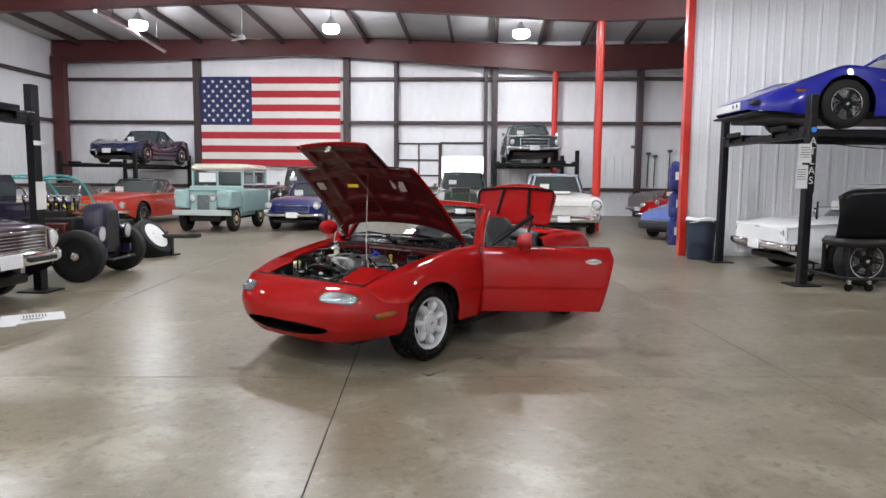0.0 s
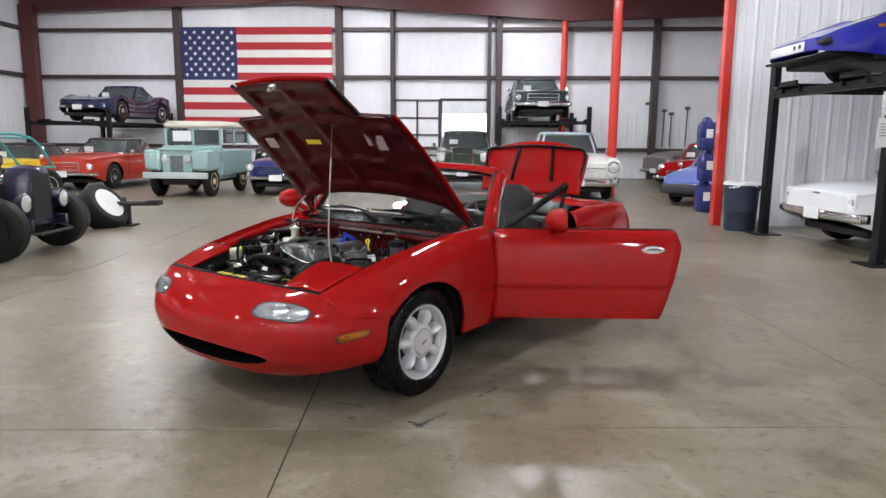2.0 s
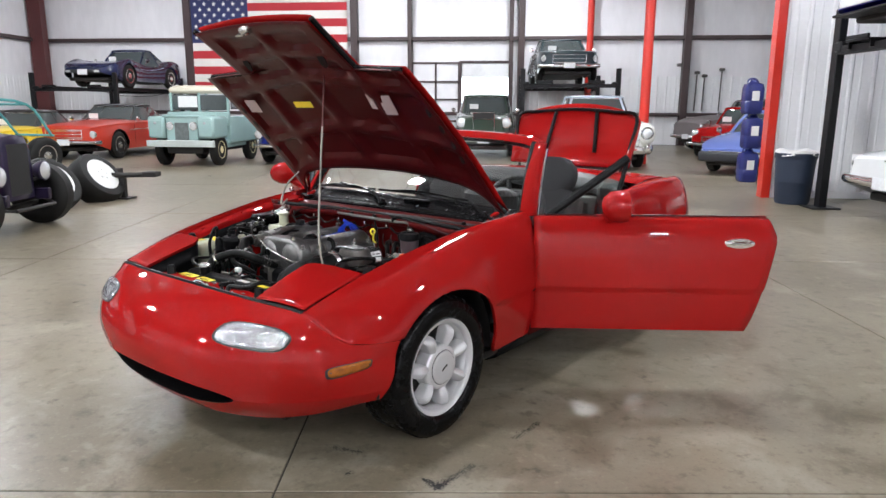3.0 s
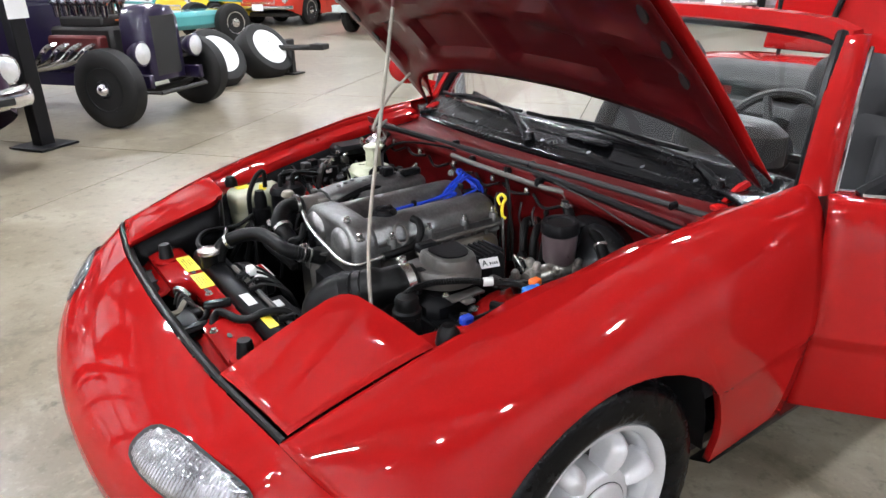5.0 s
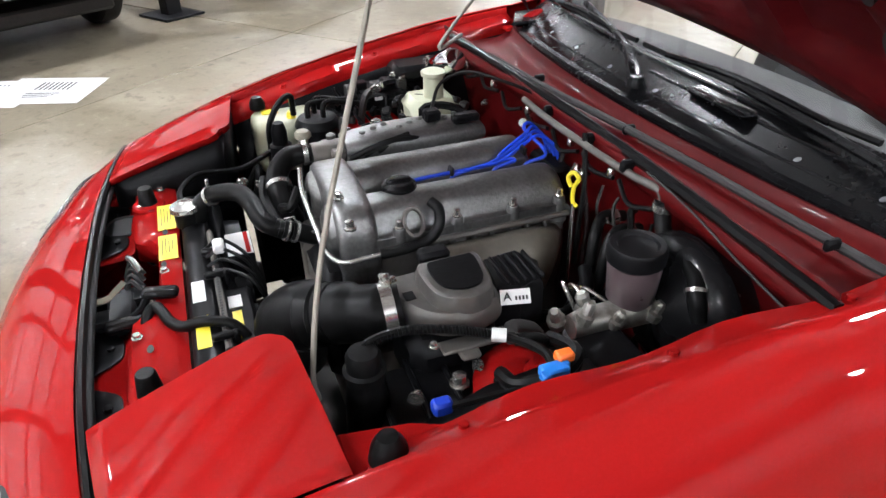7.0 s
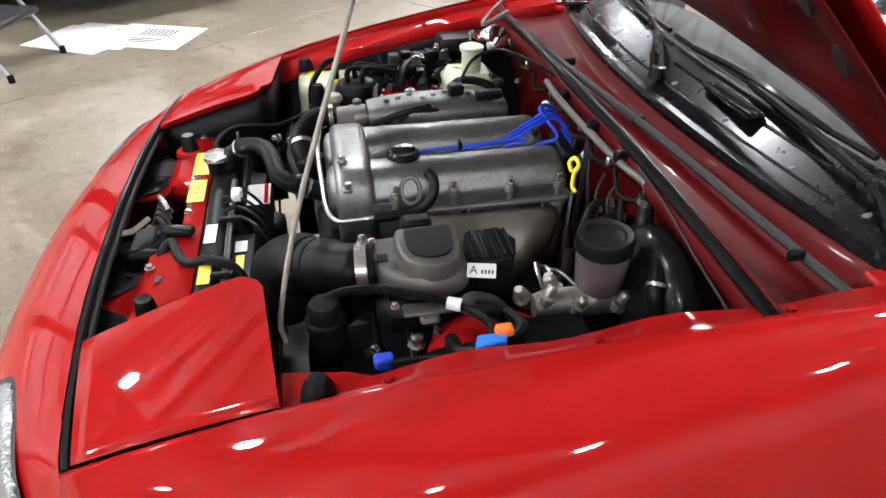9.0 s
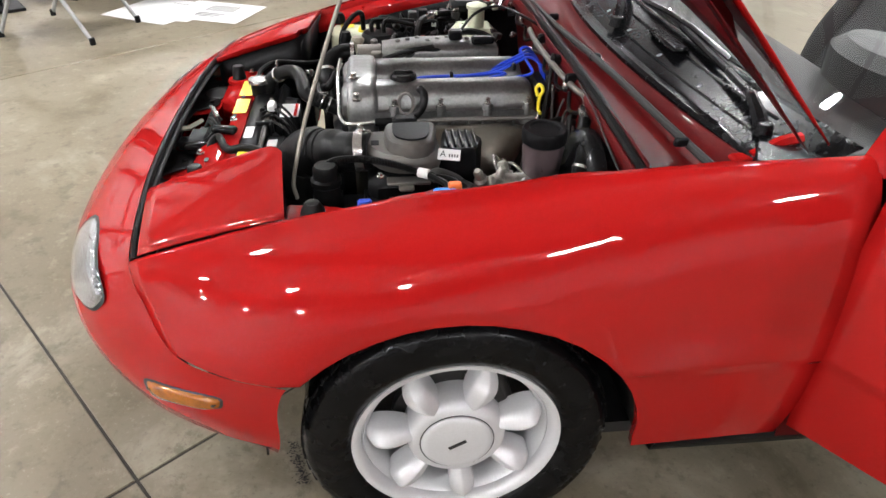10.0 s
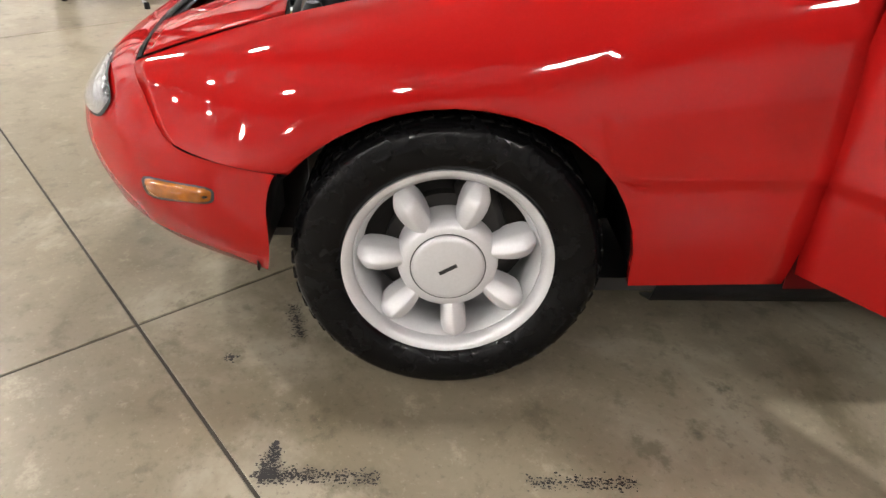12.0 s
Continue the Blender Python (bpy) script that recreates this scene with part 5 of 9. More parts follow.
for a, b in ((-0.475, -0.36), (-0.475, -0.02), (-0.475, 0.33), (-0.52, 0.16)):
    bolt((a, b, 0.586), 0.006, 0.008, support)
for a, b in ((-0.47, -0.16), (-0.475, -0.04), (-0.50, 0.20)):
    eng("support_slot", lathe([(0.010, 0.0), (0.010, 0.001)], 14, Matrix.Translation(at(a, b, 0.5893)) @ Matrix.Diagonal((0.5, 1.0, 1, 1))), DARK_INK, "", support, False)
# hood catch and its cables
latch = new("hood_catch")
latch.parent = car
eng("catch_body", join(box(-0.548, -0.055, 0.560, 0.045, 0.085, 0.045, 0.006), box(-0.53, -0.02, 0.555, 0.05, 0.05, 0.05, 0.006), box(-0.575, -0.075, 0.572, 0.03, 0.045, 0.020, 0.006)), BLACK, "black hood catch", latch)
eng("catch_arm", tube(curve([at(-0.592, 0.066, 0.604), at(-0.565, 0.062, 0.604), at(-0.556, 0.050, 0.604), at(-0.540, 0.020, 0.604)], 4), [0.0065] * 20, 4), DUSTY, "flat grey catch arm", latch)
for a, b, z, sx, sy, rz in ((-0.541, 0.098, 0.575, 0.066, 0.026, 8), (-0.481, 0.066, 0.600, 0.060, 0.026, -14)):
    eng("catch_lever", box(0, 0, 0, sx, sy, 0.018, 0.008, Matrix.Translation(at(a, b, z)) @ pose(0, 0, 0, 0, 0, rz), 3), GLOSS, "rounded glossy lever", latch)
eng("lever_link", tube(curve([at(-0.505, 0.068, 0.592), at(-0.515, 0.085, 0.585), at(-0.53, 0.09, 0.578)], 4), 0.007, 8), BLACK, "", latch)
for k in range(4):
    eng("spring", tube(curve([at(-0.545, -0.06 + 0.022 * k, 0.565), at(-0.53, -0.065 + 0.022 * k, 0.592), at(-0.512, -0.05 + 0.022 * k, 0.572)], 4), 0.0045, 6), IRON, "", latch)
eng("catch_hook", tube(curve([at(-0.53, -0.085, 0.56), at(-0.535, -0.075, 0.595), at(-0.525, -0.05, 0.602), at(-0.515, -0.03, 0.59)], 4), 0.006, 8), STEEL, "", latch)
hose("support_hose", [(-0.512, 0.125, 0.570), (-0.503, 0.108, 0.590), (-0.490, 0.100, 0.597), (-0.479, 0.122, 0.598), (-0.468, 0.152, 0.597), (-0.448, 0.176, 0.600), (-0.415, 0.190, 0.612), (-0.375, 0.205, 0.605), (-0.35, 0.22, 0.57)], 0.009, RUBBER, "black hose over the crossmember")

# radiator with cap and labels, fan shrouds
rad = new("radiator")
rad.parent = car
eng("top_tank", box(-0.415, -0.015, 0.575, 0.05, 0.60, 0.055, 0.018, None, 3), BLACK, "black radiator top tank", rad)
eng("core", box(-0.415, -0.015, 0.40, 0.04, 0.58, 0.30), IRON, "radiator core", rad)
for k in range(24):
    eng("tank_tab", box(-0.388, -(-0.28 + 0.023 * k), 0.556, 0.006, 0.014, 0.01, 0.0), STEEL, "", rad, False)
eng("filler_neck", lathe([(0.022, 0.0), (0.022, 0.03), (0.016, 0.034)], 20, Matrix.Translation(at(-0.425, -0.165, 0.595))), BLACK, "", rad)
eng("cap", join(lathe([(0.0, 0.014), (0.014, 0.013), (0.02, 0.010), (0.027, 0.009), (0.028, 0.0)], 20, Matrix.Translation(at(-0.425, -0.165, 0.628))), box(-0.425, 0.165, 0.633, 0.018, 0.066, 0.006, 0.002)), STEEL, "bright radiator cap", rad)
for b, w, m in ((0.092, 0.062, WHITE_LABEL), (0.205, 0.082, YELLOW)):
    eng("label", box(-0.420, -b, 0.6033, 0.021, w, 0.001), m, "printed sticker", rad, False)
shroud = new("fan_shroud")
shroud.parent = car
eng("shroud_plate", join(box(-0.375, 0.14, 0.44, 0.03, 0.30, 0.28, 0.02), box(-0.375, -0.17, 0.44, 0.03, 0.30, 0.28, 0.02)), BLACK, "black fan shroud", shroud)
for b in (-0.14, 0.17):
    eng("shroud_ring", lathe([(0.135, 0.0), (0.13, 0.03), (0.12, 0.03), (0.12, 0.0)], 32, Matrix.Translation(at(-0.36, b, 0.45)) @ pose(0, 0, 0, 0, 90, 0)), BLACK, "", shroud)
    eng("fan_motor", lathe([(0.0, 0.06), (0.035, 0.058), (0.042, 0.04), (0.042, 0.0)], 24, Matrix.Translation(at(-0.36, b, 0.45)) @ pose(0, 0, 0, 0, 90, 0)), IRON, "", shroud)
    for k in range(5):
        eng("fan_blade", box(0.07, 0, 0.012, 0.09, 0.045, 0.004, 0.0, Matrix.Translation(at(-0.36, b, 0.45)) @ pose(0, 0, 0, 0, 90, 0) @ pose(0, 0, 0, 0, 0, 72 * k) @ pose(0, 0, 0, 25, 0, 0)), BLACK, "", shroud, False)
eng("shroud_label", box(-0.366, -0.185, 0.588, 0.015, 0.070, 0.002, 0, None), YELLOW, "yellow sticker on the shroud", shroud, False)
eng("shroud_label", box(-0.366, -0.122, 0.588, 0.022, 0.034, 0.002), WHITE_LABEL, "white sticker on the shroud", shroud, False)
eng("shroud_bracket", box(-0.362, -0.16, 0.574, 0.05, 0.17, 0.025, 0.006), BLACK, "", shroud)
eng("shroud_rail", tube([at(-0.388, -0.10, 0.604), at(-0.386, 0.26, 0.600)], 0.006, 8), ALLOY_DULL, "pale rail behind the radiator", shroud)
for k in range(30):
    eng("rail_hole", lathe([(0.0024, 0.0), (0.0024, 0.001)], 8, Matrix.Translation(at(-0.387, 0.02 + 0.0078 * k, 0.608))), DARK_INK, "", shroud, False)
for b in (-0.02, 0.06, 0.235):
    eng("rail_clip", join(box(-0.39, -b, 0.610, 0.035, 0.012, 0.012, 0.003), box(-0.372, -b, 0.60, 0.01, 0.016, 0.03, 0.003)), BLACK, "black clip on the rail", shroud)
eng("warning_box", box(-0.34, 0.06, 0.565, 0.05, 0.085, 0.05, 0.008), BLACK, "black coil cover", shroud)
eng("warning_label", box(-0.34, 0.06, 0.5912, 0.046, 0.082, 0.001), WHITE_LABEL, "white and red warning label", shroud, False)
eng("warning_stripe", box(-0.325, 0.06, 0.5921, 0.008, 0.078, 0.0006), RED, "", shroud, False)
for k in range(4):
    hose("wire", [(-0.40, -0.03 + 0.03 * k, 0.61), (-0.37, -0.02 + 0.025 * k, 0.63 - 0.006 * k), (-0.33, 0.0 + 0.03 * k, 0.60), (-0.31, 0.02 + 0.03 * k, 0.55)], 0.0032, RUBBER, "", 6)
eng("wire_plug", box(-0.375, 0.005, 0.626, 0.02, 0.03, 0.02, 0.004), WHITE_LABEL, "white wire plug")

# upper radiator hose
HOSE_LINE = [(-0.405, -0.165, 0.60), (-0.395, -0.168, 0.630), (-0.375, -0.169, 0.645), (-0.345, -0.138, 0.664), (-0.318, -0.100, 0.673), (-0.303, -0.055, 0.671), (-0.292, -0.006, 0.660), (-0.268, 0.010, 0.648), (-0.240, 0.008, 0.634), (-0.200, 0.012, 0.615)]
hose("radiator_hose", HOSE_LINE, 0.0172, RUBBER, "thick black radiator hose", 16, 8)
for k in range(9):
    clamp = along(curve([at(*p) for p in HOSE_LINE[6:9]], 6), k / 8)
    eng("hose_rib", lathe([(0.0168, -0.0016), (0.0184, 0.0), (0.0168, 0.0016)], 16, Matrix.Translation(clamp) @ Vector(at(0.05, 0.02 - 0.003 * k, -0.022)).to_track_quat("Z", "Y").to_matrix().to_4x4()), RUBBER, "")
clamp_ring((-0.372, -0.166, 0.647), (0.05, 0.04, 0.03), 0.0176, 0.008)
clamp_ring((-0.238, 0.008, 0.633), (0.05, 0.0, -0.025), 0.0176, 0.005)
clamp_ring((-0.254, 0.010, 0.641), (0.05, 0.0, -0.025), 0.0176, 0.004)
eng("clamp_ear", join(box(-0.246, -0.009, 0.664, 0.020, 0.003, 0.003, 0.001), box(-0.255, -0.009, 0.659, 0.003, 0.003, 0.012, 0.001), box(-0.237, -0.009, 0.659, 0.003, 0.003, 0.012, 0.001)), STEEL, "bright spring clamp ear")
eng("clamp_ear", box(-0.374, 0.168, 0.672, 0.006, 0.006, 0.022, 0.001), STEEL, "bright spring clamp ear")
hose("overflow_hose", [(-0.425, -0.19, 0.62), (-0.43, -0.24, 0.63), (-0.39, -0.30, 0.635), (-0.30, -0.33, 0.62), (-0.22, -0.42, 0.61), (-0.18, -0.46, 0.60)], 0.0062, RUBBER, "thin overflow hose", 8)

# engine
engine = new("engine")
engine.parent = car
eng("block", join(box(0.03, -0.03, 0.50, 0.44, 0.24, 0.24, 0.02), box(0.03, -0.03, 0.32, 0.46, 0.30, 0.2, 0.03)), ALLOY_DULL, "grimy cast engine block", engine)
eng("head", box(0.03, -0.025, 0.622, 0.42, 0.25, 0.06, 0.006), ALLOY_DULL, "cast cylinder head", engine)


def cover_z(b):
    """Height of the cam cover across the engine: two humps."""
    h = 0.0
    for c in (-0.048, 0.094):
        x = abs(b - c) / 0.050
        h = max(h, 0.060 * math.sqrt(max(0.0, 1 - min(1.0, x) ** 2.4)))
    return 0.662 + max(h, 0.010)


cov = []
bs = [-0.112 + 0.270 * k / 54 for k in range(55)]
for a, f in [(-0.125, 1.0), (-0.05, 1.0), (0.05, 1.0), (0.15, 1.0), (0.215, 1.0), (0.228, 0.96), (0.236, 0.85), (0.241, 0.6), (0.243, 0.2)]:
    cov.append([at(a, -0.114, 0.648)] + [at(a, b, 0.652 + (cover_z(b) - 0.652) * f) for b in bs] + [at(a, 0.160, 0.648)])
cover = eng("cam_cover", grid(cov), ALLOY, "grey cast-aluminium cam cover", engine, 60)


def front_ring(a, s, dz=0.0):
    """Outline of the tall rounded bulkhead ahead of the cams."""
    return [at(a, 0.023 + 0.140 * s * math.copysign(abs(math.cos(f)) ** 0.55, math.cos(f)), 0.575 + dz + (0.166 * s + 0.006 * math.cos(2 * f)) * max(0.0, math.sin(f)) ** 0.5) for f in [math.pi * k / 36 for k in range(37)]]


front = [front_ring(-0.183, 0.80), front_ring(-0.187, 0.90), front_ring(-0.184, 0.965), front_ring(-0.176, 0.995), front_ring(-0.165, 1.0), front_ring(-0.135, 1.0), front_ring(-0.124, 0.985), front_ring(-0.118, 0.93), front_ring(-0.117, 0.80)]
eng("timing_front", grid(front), ALLOY, "rounded front of the cam cover", cover, 50)
eng("front_face", capped([front_ring(-0.1845, 0.84), front_ring(-0.178, 0.84)]), ALLOY, "flat front face", cover, 40)
for b in (-0.045, 0.094):
    eng("cam_dome", lathe([(0.0, 0.014), (0.030, 0.013), (0.043, 0.006), (0.050, -0.008), (0.052, -0.016)], 30, Matrix.Translation(at(-0.187, b, 0.672)) @ pose(0, 0, 0, 0, -90, 0)), ALLOY, "round cast cam dome", cover, 60)
eng("cover_lip", join(tube([at(a, 0.162, 0.653) for a in (-0.12, 0.0, 0.12, 0.236)], 0.006, 8), tube([at(a, -0.116, 0.653) for a in (-0.12, 0.0, 0.12, 0.236)], 0.006, 8)), ALLOY_DULL, "flange of the cam cover", cover)
eng("timing_case", box(-0.195, -0.03, 0.49, 0.06, 0.24, 0.24, 0.02), BLACK, "black timing case", engine)
eng("front_pipe", tube(curve([at(-0.205, -0.075, 0.715), at(-0.212, -0.03, 0.692), at(-0.210, 0.05, 0.668), at(-0.206, 0.12, 0.652), at(-0.190, 0.165, 0.650), at(-0.155, 0.176, 0.655), at(-0.115, 0.180, 0.660)], 6), 0.0046, 10), STEEL, "bright breather pipe", engine)
hose("breather_hose", [(-0.125, 0.180, 0.659), (-0.085, 0.184, 0.662), (-0.045, 0.186, 0.670), (-0.022, 0.180, 0.690), (-0.016, 0.166, 0.714), (-0.024, 0.148, 0.722)], 0.0095, RUBBER, "black breather hose", 10, 6, engine)
cap = eng("oil_cap", lathe([(0.0, 0.026), (0.024, 0.025), (0.03, 0.02), (0.032, 0.012), (0.032, 0.006), (0.026, 0.0), (0.024, -0.012)], 30, Matrix.Translation(at(-0.057, 0.075, 0.708))), GLOSS, "black oil filler cap", engine, 30)
eng("cap_grip", box(-0.057, -0.075, 0.735, 0.044, 0.012, 0.008, 0.003), GLOSS, "", cap)
eng("cover_ring", moved(tube([(0.017 * math.cos(f), 0.024 * math.sin(f), 0) for f in [2 * math.pi * k / 20 for k in range(21)]], 0.0042, 6), Matrix.Translation(at(-0.055, 0.147, 0.688)) @ pose(0, 0, 0, 62, 0, 0)), ALLOY_DULL, "cast oval boss", cover)
for a in (-0.082, 0.023, 0.13, 0.222):
    for b in (0.150, -0.108):
        eng("cover_boss", lathe([(0.0165, -0.034), (0.0125, -0.012), (0.0115, 0.008), (0.0095, 0.013)], 14, Matrix.Translation(at(a, b, 0.672))), ALLOY, "", cover)
        bolt((a, b, 0.684), 0.0058, 0.014, cover)
bolt((-0.17, 0.10, 0.732), 0.0065, 0.012, cover)
bolt((-0.165, 0.150, 0.700), 0.0075, 0.016, cover)
for k in range(9):
    eng("cast_mark", box(0.04 + 0.017 * k, 0.062, 0.7195, 0.009, 0.007, 0.002, 0.0), ALLOY_DULL, "", cover, False)
for k in range(7):
    eng("fin", box(-0.02 + 0.035 * k, -0.160, 0.640, 0.006, 0.012, 0.03, 0.002), ALLOY, "", cover)

# plug leads
for k, (a0, b0) in enumerate(((-0.03, 0.03), (0.055, 0.033), (0.14, 0.035), (0.205, 0.036))):
    pts = [(a0, b0, 0.680), (a0 + 0.008, b0 - 0.002, 0.700), (a0 + 0.05, b0 - 0.004, 0.704 + 0.003 * k)]
    if a0 < 0.15:
        pts += [(0.15 + 0.006 * k, 0.026 - 0.006 * k, 0.708 + 0.003 * k)]
    pts += [(0.215 + 0.006 * k, 0.010 - 0.010 * k, 0.728 + 0.006 * k), (0.255, -0.004 - 0.012 * k, 0.736 + 0.004 * k), (0.284, 0.010 - 0.016 * k, 0.716), (0.292, 0.018 - 0.016 * k, 0.688)]
    hose("plug_lead", pts, 0.0037, BLUE_WIRE, "blue ignition lead", 8, 6, engine)
for k in range(2):
    eng("lead_comb", box(0.06 + 0.15 * k, -0.025, 0.708 + 0.016 * k, 0.008, 0.02, 0.018, 0.003), BLACK, "", engine)
eng("coil_pack", box(0.285, -0.0, 0.655, 0.045, 0.11, 0.06, 0.008), BLACK, "black ignition coil", engine)

# intake side
plen = []
for k in range(13):
    t = k / 12
    a = -0.10 + 0.30 * t
    h = 0.032 * math.sin(math.pi * (0.12 + 0.83 * t)) ** 0.35
    w = 0.055 * (0.75 + 0.25 * math.sin(math.pi * t))
    plen.append([at(a, -0.175 + w * math.copysign(abs(math.cos(f)) ** 0.7, math.cos(f)), 0.70 + h * math.copysign(abs(math.sin(f)) ** 0.7, math.sin(f))) for f in [2 * math.pi * j / 20 for j in range(20)]])
intake = eng("intake_plenum", capped(plen), ALLOY, "cast-aluminium intake plenum", engine, 60)
for k in range(4):
    a = -0.05 + 0.075 * k
    eng("runner", tube(curve([at(a, -0.19, 0.70), at(a, -0.225, 0.66), at(a, -0.20, 0.60), at(a, -0.14, 0.585)], 4), 0.022, 10), ALLOY, "", intake)
for k in range(10):
    eng("plenum_rib", box(-0.06 + 0.026 * k, 0.163 + 0.012 * (k % 3), 0.732, 0.013, 0.011, 0.008, 0.003), ALLOY, "", intake)
eng("throttle_body", join(lathe([(0.026, -0.03), (0.028, 0.03), (0.024, 0.034)], 20, Matrix.Translation(at(-0.135, -0.175, 0.692)) @ pose(0, 0, 0, 0, 90, 0)), box(-0.12, 0.195, 0.682, 0.05, 0.07, 0.045, 0.01), box(-0.115, 0.150, 0.70, 0.03, 0.03, 0.02, 0.004), lathe([(0.008, 0), (0.010, 0.02), (0.004, 0.024)], 10, Matrix.Translation(at(-0.12, -0.19, 0.705)))), ALLOY_DULL, "throttle body", engine)
for k in range(3):
    hose("vacuum_line", [(-0.10 + 0.03 * k, -0.115 - 0.006 * k, 0.70), (-0.02 + 0.02 * k, -0.12 - 0.008 * k, 0.722), (0.05, -0.13 - 0.008 * k, 0.715)], 0.006, RUBBER, "", 8, 5, engine)
eng("injector_block", join(box(0.09, 0.165, 0.745, 0.035, 0.03, 0.025, 0.005), box(0.16, 0.15, 0.735, 0.06, 0.025, 0.02, 0.005)), BLACK, "", engine)
hose("inlet_hose", [(-0.17, -0.18, 0.70), (-0.215, -0.175, 0.695), (-0.245, -0.14, 0.67), (-0.24, -0.09, 0.64), (-0.225, -0.075, 0.60)], 0.0215, RUBBER, "black inlet hose", 14, 6, engine)
clamp_ring((-0.178, -0.18, 0.70), (1, 0, 0), 0.0222, 0.010, engine)
clamp_ring((-0.243, -0.125, 0.662), (0, 1, -0.5), 0.0222, 0.010, engine)
eng("thermostat", join(lathe([(0.028, -0.05), (0.03, 0.0), (0.024, 0.02), (0.026, 0.05)], 16, Matrix.Translation(at(-0.20, 0.0, 0.585))), box(-0.205, 0.02, 0.60, 0.05, 0.05, 0.05, 0.012)), ALLOY_DULL, "cast thermostat housing", engine)
eng("sensor", lathe([(0.009, 0), (0.009, 0.03), (0.014, 0.032), (0.014, 0.055), (0.006, 0.06)], 10, Matrix.Translation(at(-0.205, -0.035, 0.625))), BLACK, "", engine)
hose("small_hose", [(-0.235, -0.09, 0.62), (-0.25, -0.06, 0.65), (-0.235, -0.03, 0.665), (-0.215, -0.05, 0.69)], 0.009, RUBBER, "", 8, 5, engine)
hose("small_hose", [(-0.26, -0.22, 0.64), (-0.27, -0.18, 0.61), (-0.255, -0.12, 0.59), (-0.24, -0.08, 0.57)], 0.012, RUBBER, "", 8, 5, engine)

# exhaust side: heat shield, air flow meter, duct, air box
sh = []
for k in range(15):
    t = k / 14
    end = 0.232 - 0.095 * t ** 1.3 - 0.030 * max(0.0, 1 - t / 0.18) ** 2
    sh.append([at(-0.03 + (end + 0.03) * (j / 16), 0.166 + 0.075 * math.sin(0.5 * math.pi * min(1.0, t * 1.15)) ** 0.8 - 0.030 * max(0.0, (j - 12) / 4) ** 2, 0.640 - 0.012 * max(0.0, (j - 12) / 4) ** 2 - 0.145 * t ** 1.35) for j in range(17)])
eng("heat_shield", grid(sh), material("heat_shield_steel", (0.20, 0.185, 0.155), 0.45, 0.6, 0.2, 60, 6, 0.08, stain=(0.16, 0.12, 0.08), stain_at=(0.5, 0.8), stain_scale=12), "dull bent heat shield", engine, 60, 0.003)
afm = new("air_flow_meter")
afm.parent = car
prof = loop([(-0.145, 0.285), (-0.155, 0.32), (-0.140, 0.365), (-0.105, 0.405), (-0.06, 0.416), (-0.012, 0.402), (0.002, 0.37), (-0.002, 0.305), (-0.03, 0.275), (-0.09, 0.268)])
plate = loop([(-0.098, 0.305), (-0.104, 0.345), (-0.094, 0.388), (-0.058, 0.406), (-0.022, 0.392), (-0.010, 0.345), (-0.012, 0.302), (-0.055, 0.297)])


def about(outline, c, s):
    return [(c[0] + (p - c[0]) * s, c[1] + (q - c[1]) * s) for p, q in outline]


eng("meter_body", capped([[at(a, b, z) for a, b in about(prof, (-0.075, 0.35), s)] for s, z in ((0.86, 0.650), (0.97, 0.653), (1.0, 0.658), (1.0, 0.670), (0.97, 0.680), (0.88, 0.688))]), ALLOY_DULL, "grey cast air flow meter", afm, 35)
eng("meter_lid", capped([[at(a, b, z) for a, b in about(plate, (-0.055, 0.35), s)] for s, z in ((1.10, 0.684), (1.08, 0.702), (1.03, 0.710), (0.95, 0.713))]), ALLOY_DULL, "", afm, 35)
eng("meter_window", capped([[at(a, b, z) for a, b in about(plate, (-0.052, 0.342), 0.78)] for z in (0.712, 0.7165)]), BLACK, "black top plate", afm, 35)
eng("meter_mark", box(-0.128, -0.345, 0.6885, 0.016, 0.020, 0.001), BLACK, "", afm, False)
eng("meter_plug", box(-0.065, -0.272, 0.700, 0.05, 0.030, 0.022, 0.006), BLACK, "", afm)
for a, b in ((-0.140, 0.30), (-0.02, 0.43), (-0.12, 0.425)):
    bolt((a, b, 0.688 if b < 0.4 else 0.655), 0.005, 0.007, afm)
eng("meter_bracket", join(box(-0.065, -0.418, 0.640, 0.085, 0.028, 0.006, 0.002), box(-0.07, -0.43, 0.634, 0.03, 0.03, 0.010, 0.004)), ALLOY_DULL, "cast bracket under the meter", afm)
ab = new("air_box")
ab.parent = car
top_out = [(0.012, 0.285), (0.0, 0.365), (0.030, 0.388), (0.072, 0.378), (0.092, 0.32), (0.07, 0.278)]
eng("upper_half", capped([[at(a, b, z) for a, b in about(top_out, (0.045, 0.355), s)] for s, z in ((1.0, 0.52), (1.0, 0.672), (0.95, 0.682), (0.80, 0.687))]), BLACK, "black air box", ab, 35)
for k in range(5):
    eng("box_rib", box(0.018 + 0.014 * k, -0.335, 0.689, 0.006, 0.075, 0.008, 0.002), BLACK, "", ab)
eng("under_meter", box(-0.075, -0.345, 0.585, 0.14, 0.13, 0.11, 0.02), BLACK, "", ab)
eng("lower_half", box(-0.07, -0.45, 0.53, 0.30, 0.17, 0.13, 0.02), BLACK, "", ab)
for k in range(6):
    eng("box_clip", box(-0.20 + 0.05 * k, -0.45, 0.598, 0.008, 0.15, 0.008, 0.002), BLACK, "", ab)
    eng("box_rim_tab", box(-0.195 + 0.05 * k, -0.534, 0.592, 0.022, 0.012, 0.014, 0.003), BLACK, "", ab)
eng("box_rim", tube([at(-0.21, 0.534, 0.590), at(0.07, 0.534, 0.590)], 0.006, 6), BLACK, "", ab)
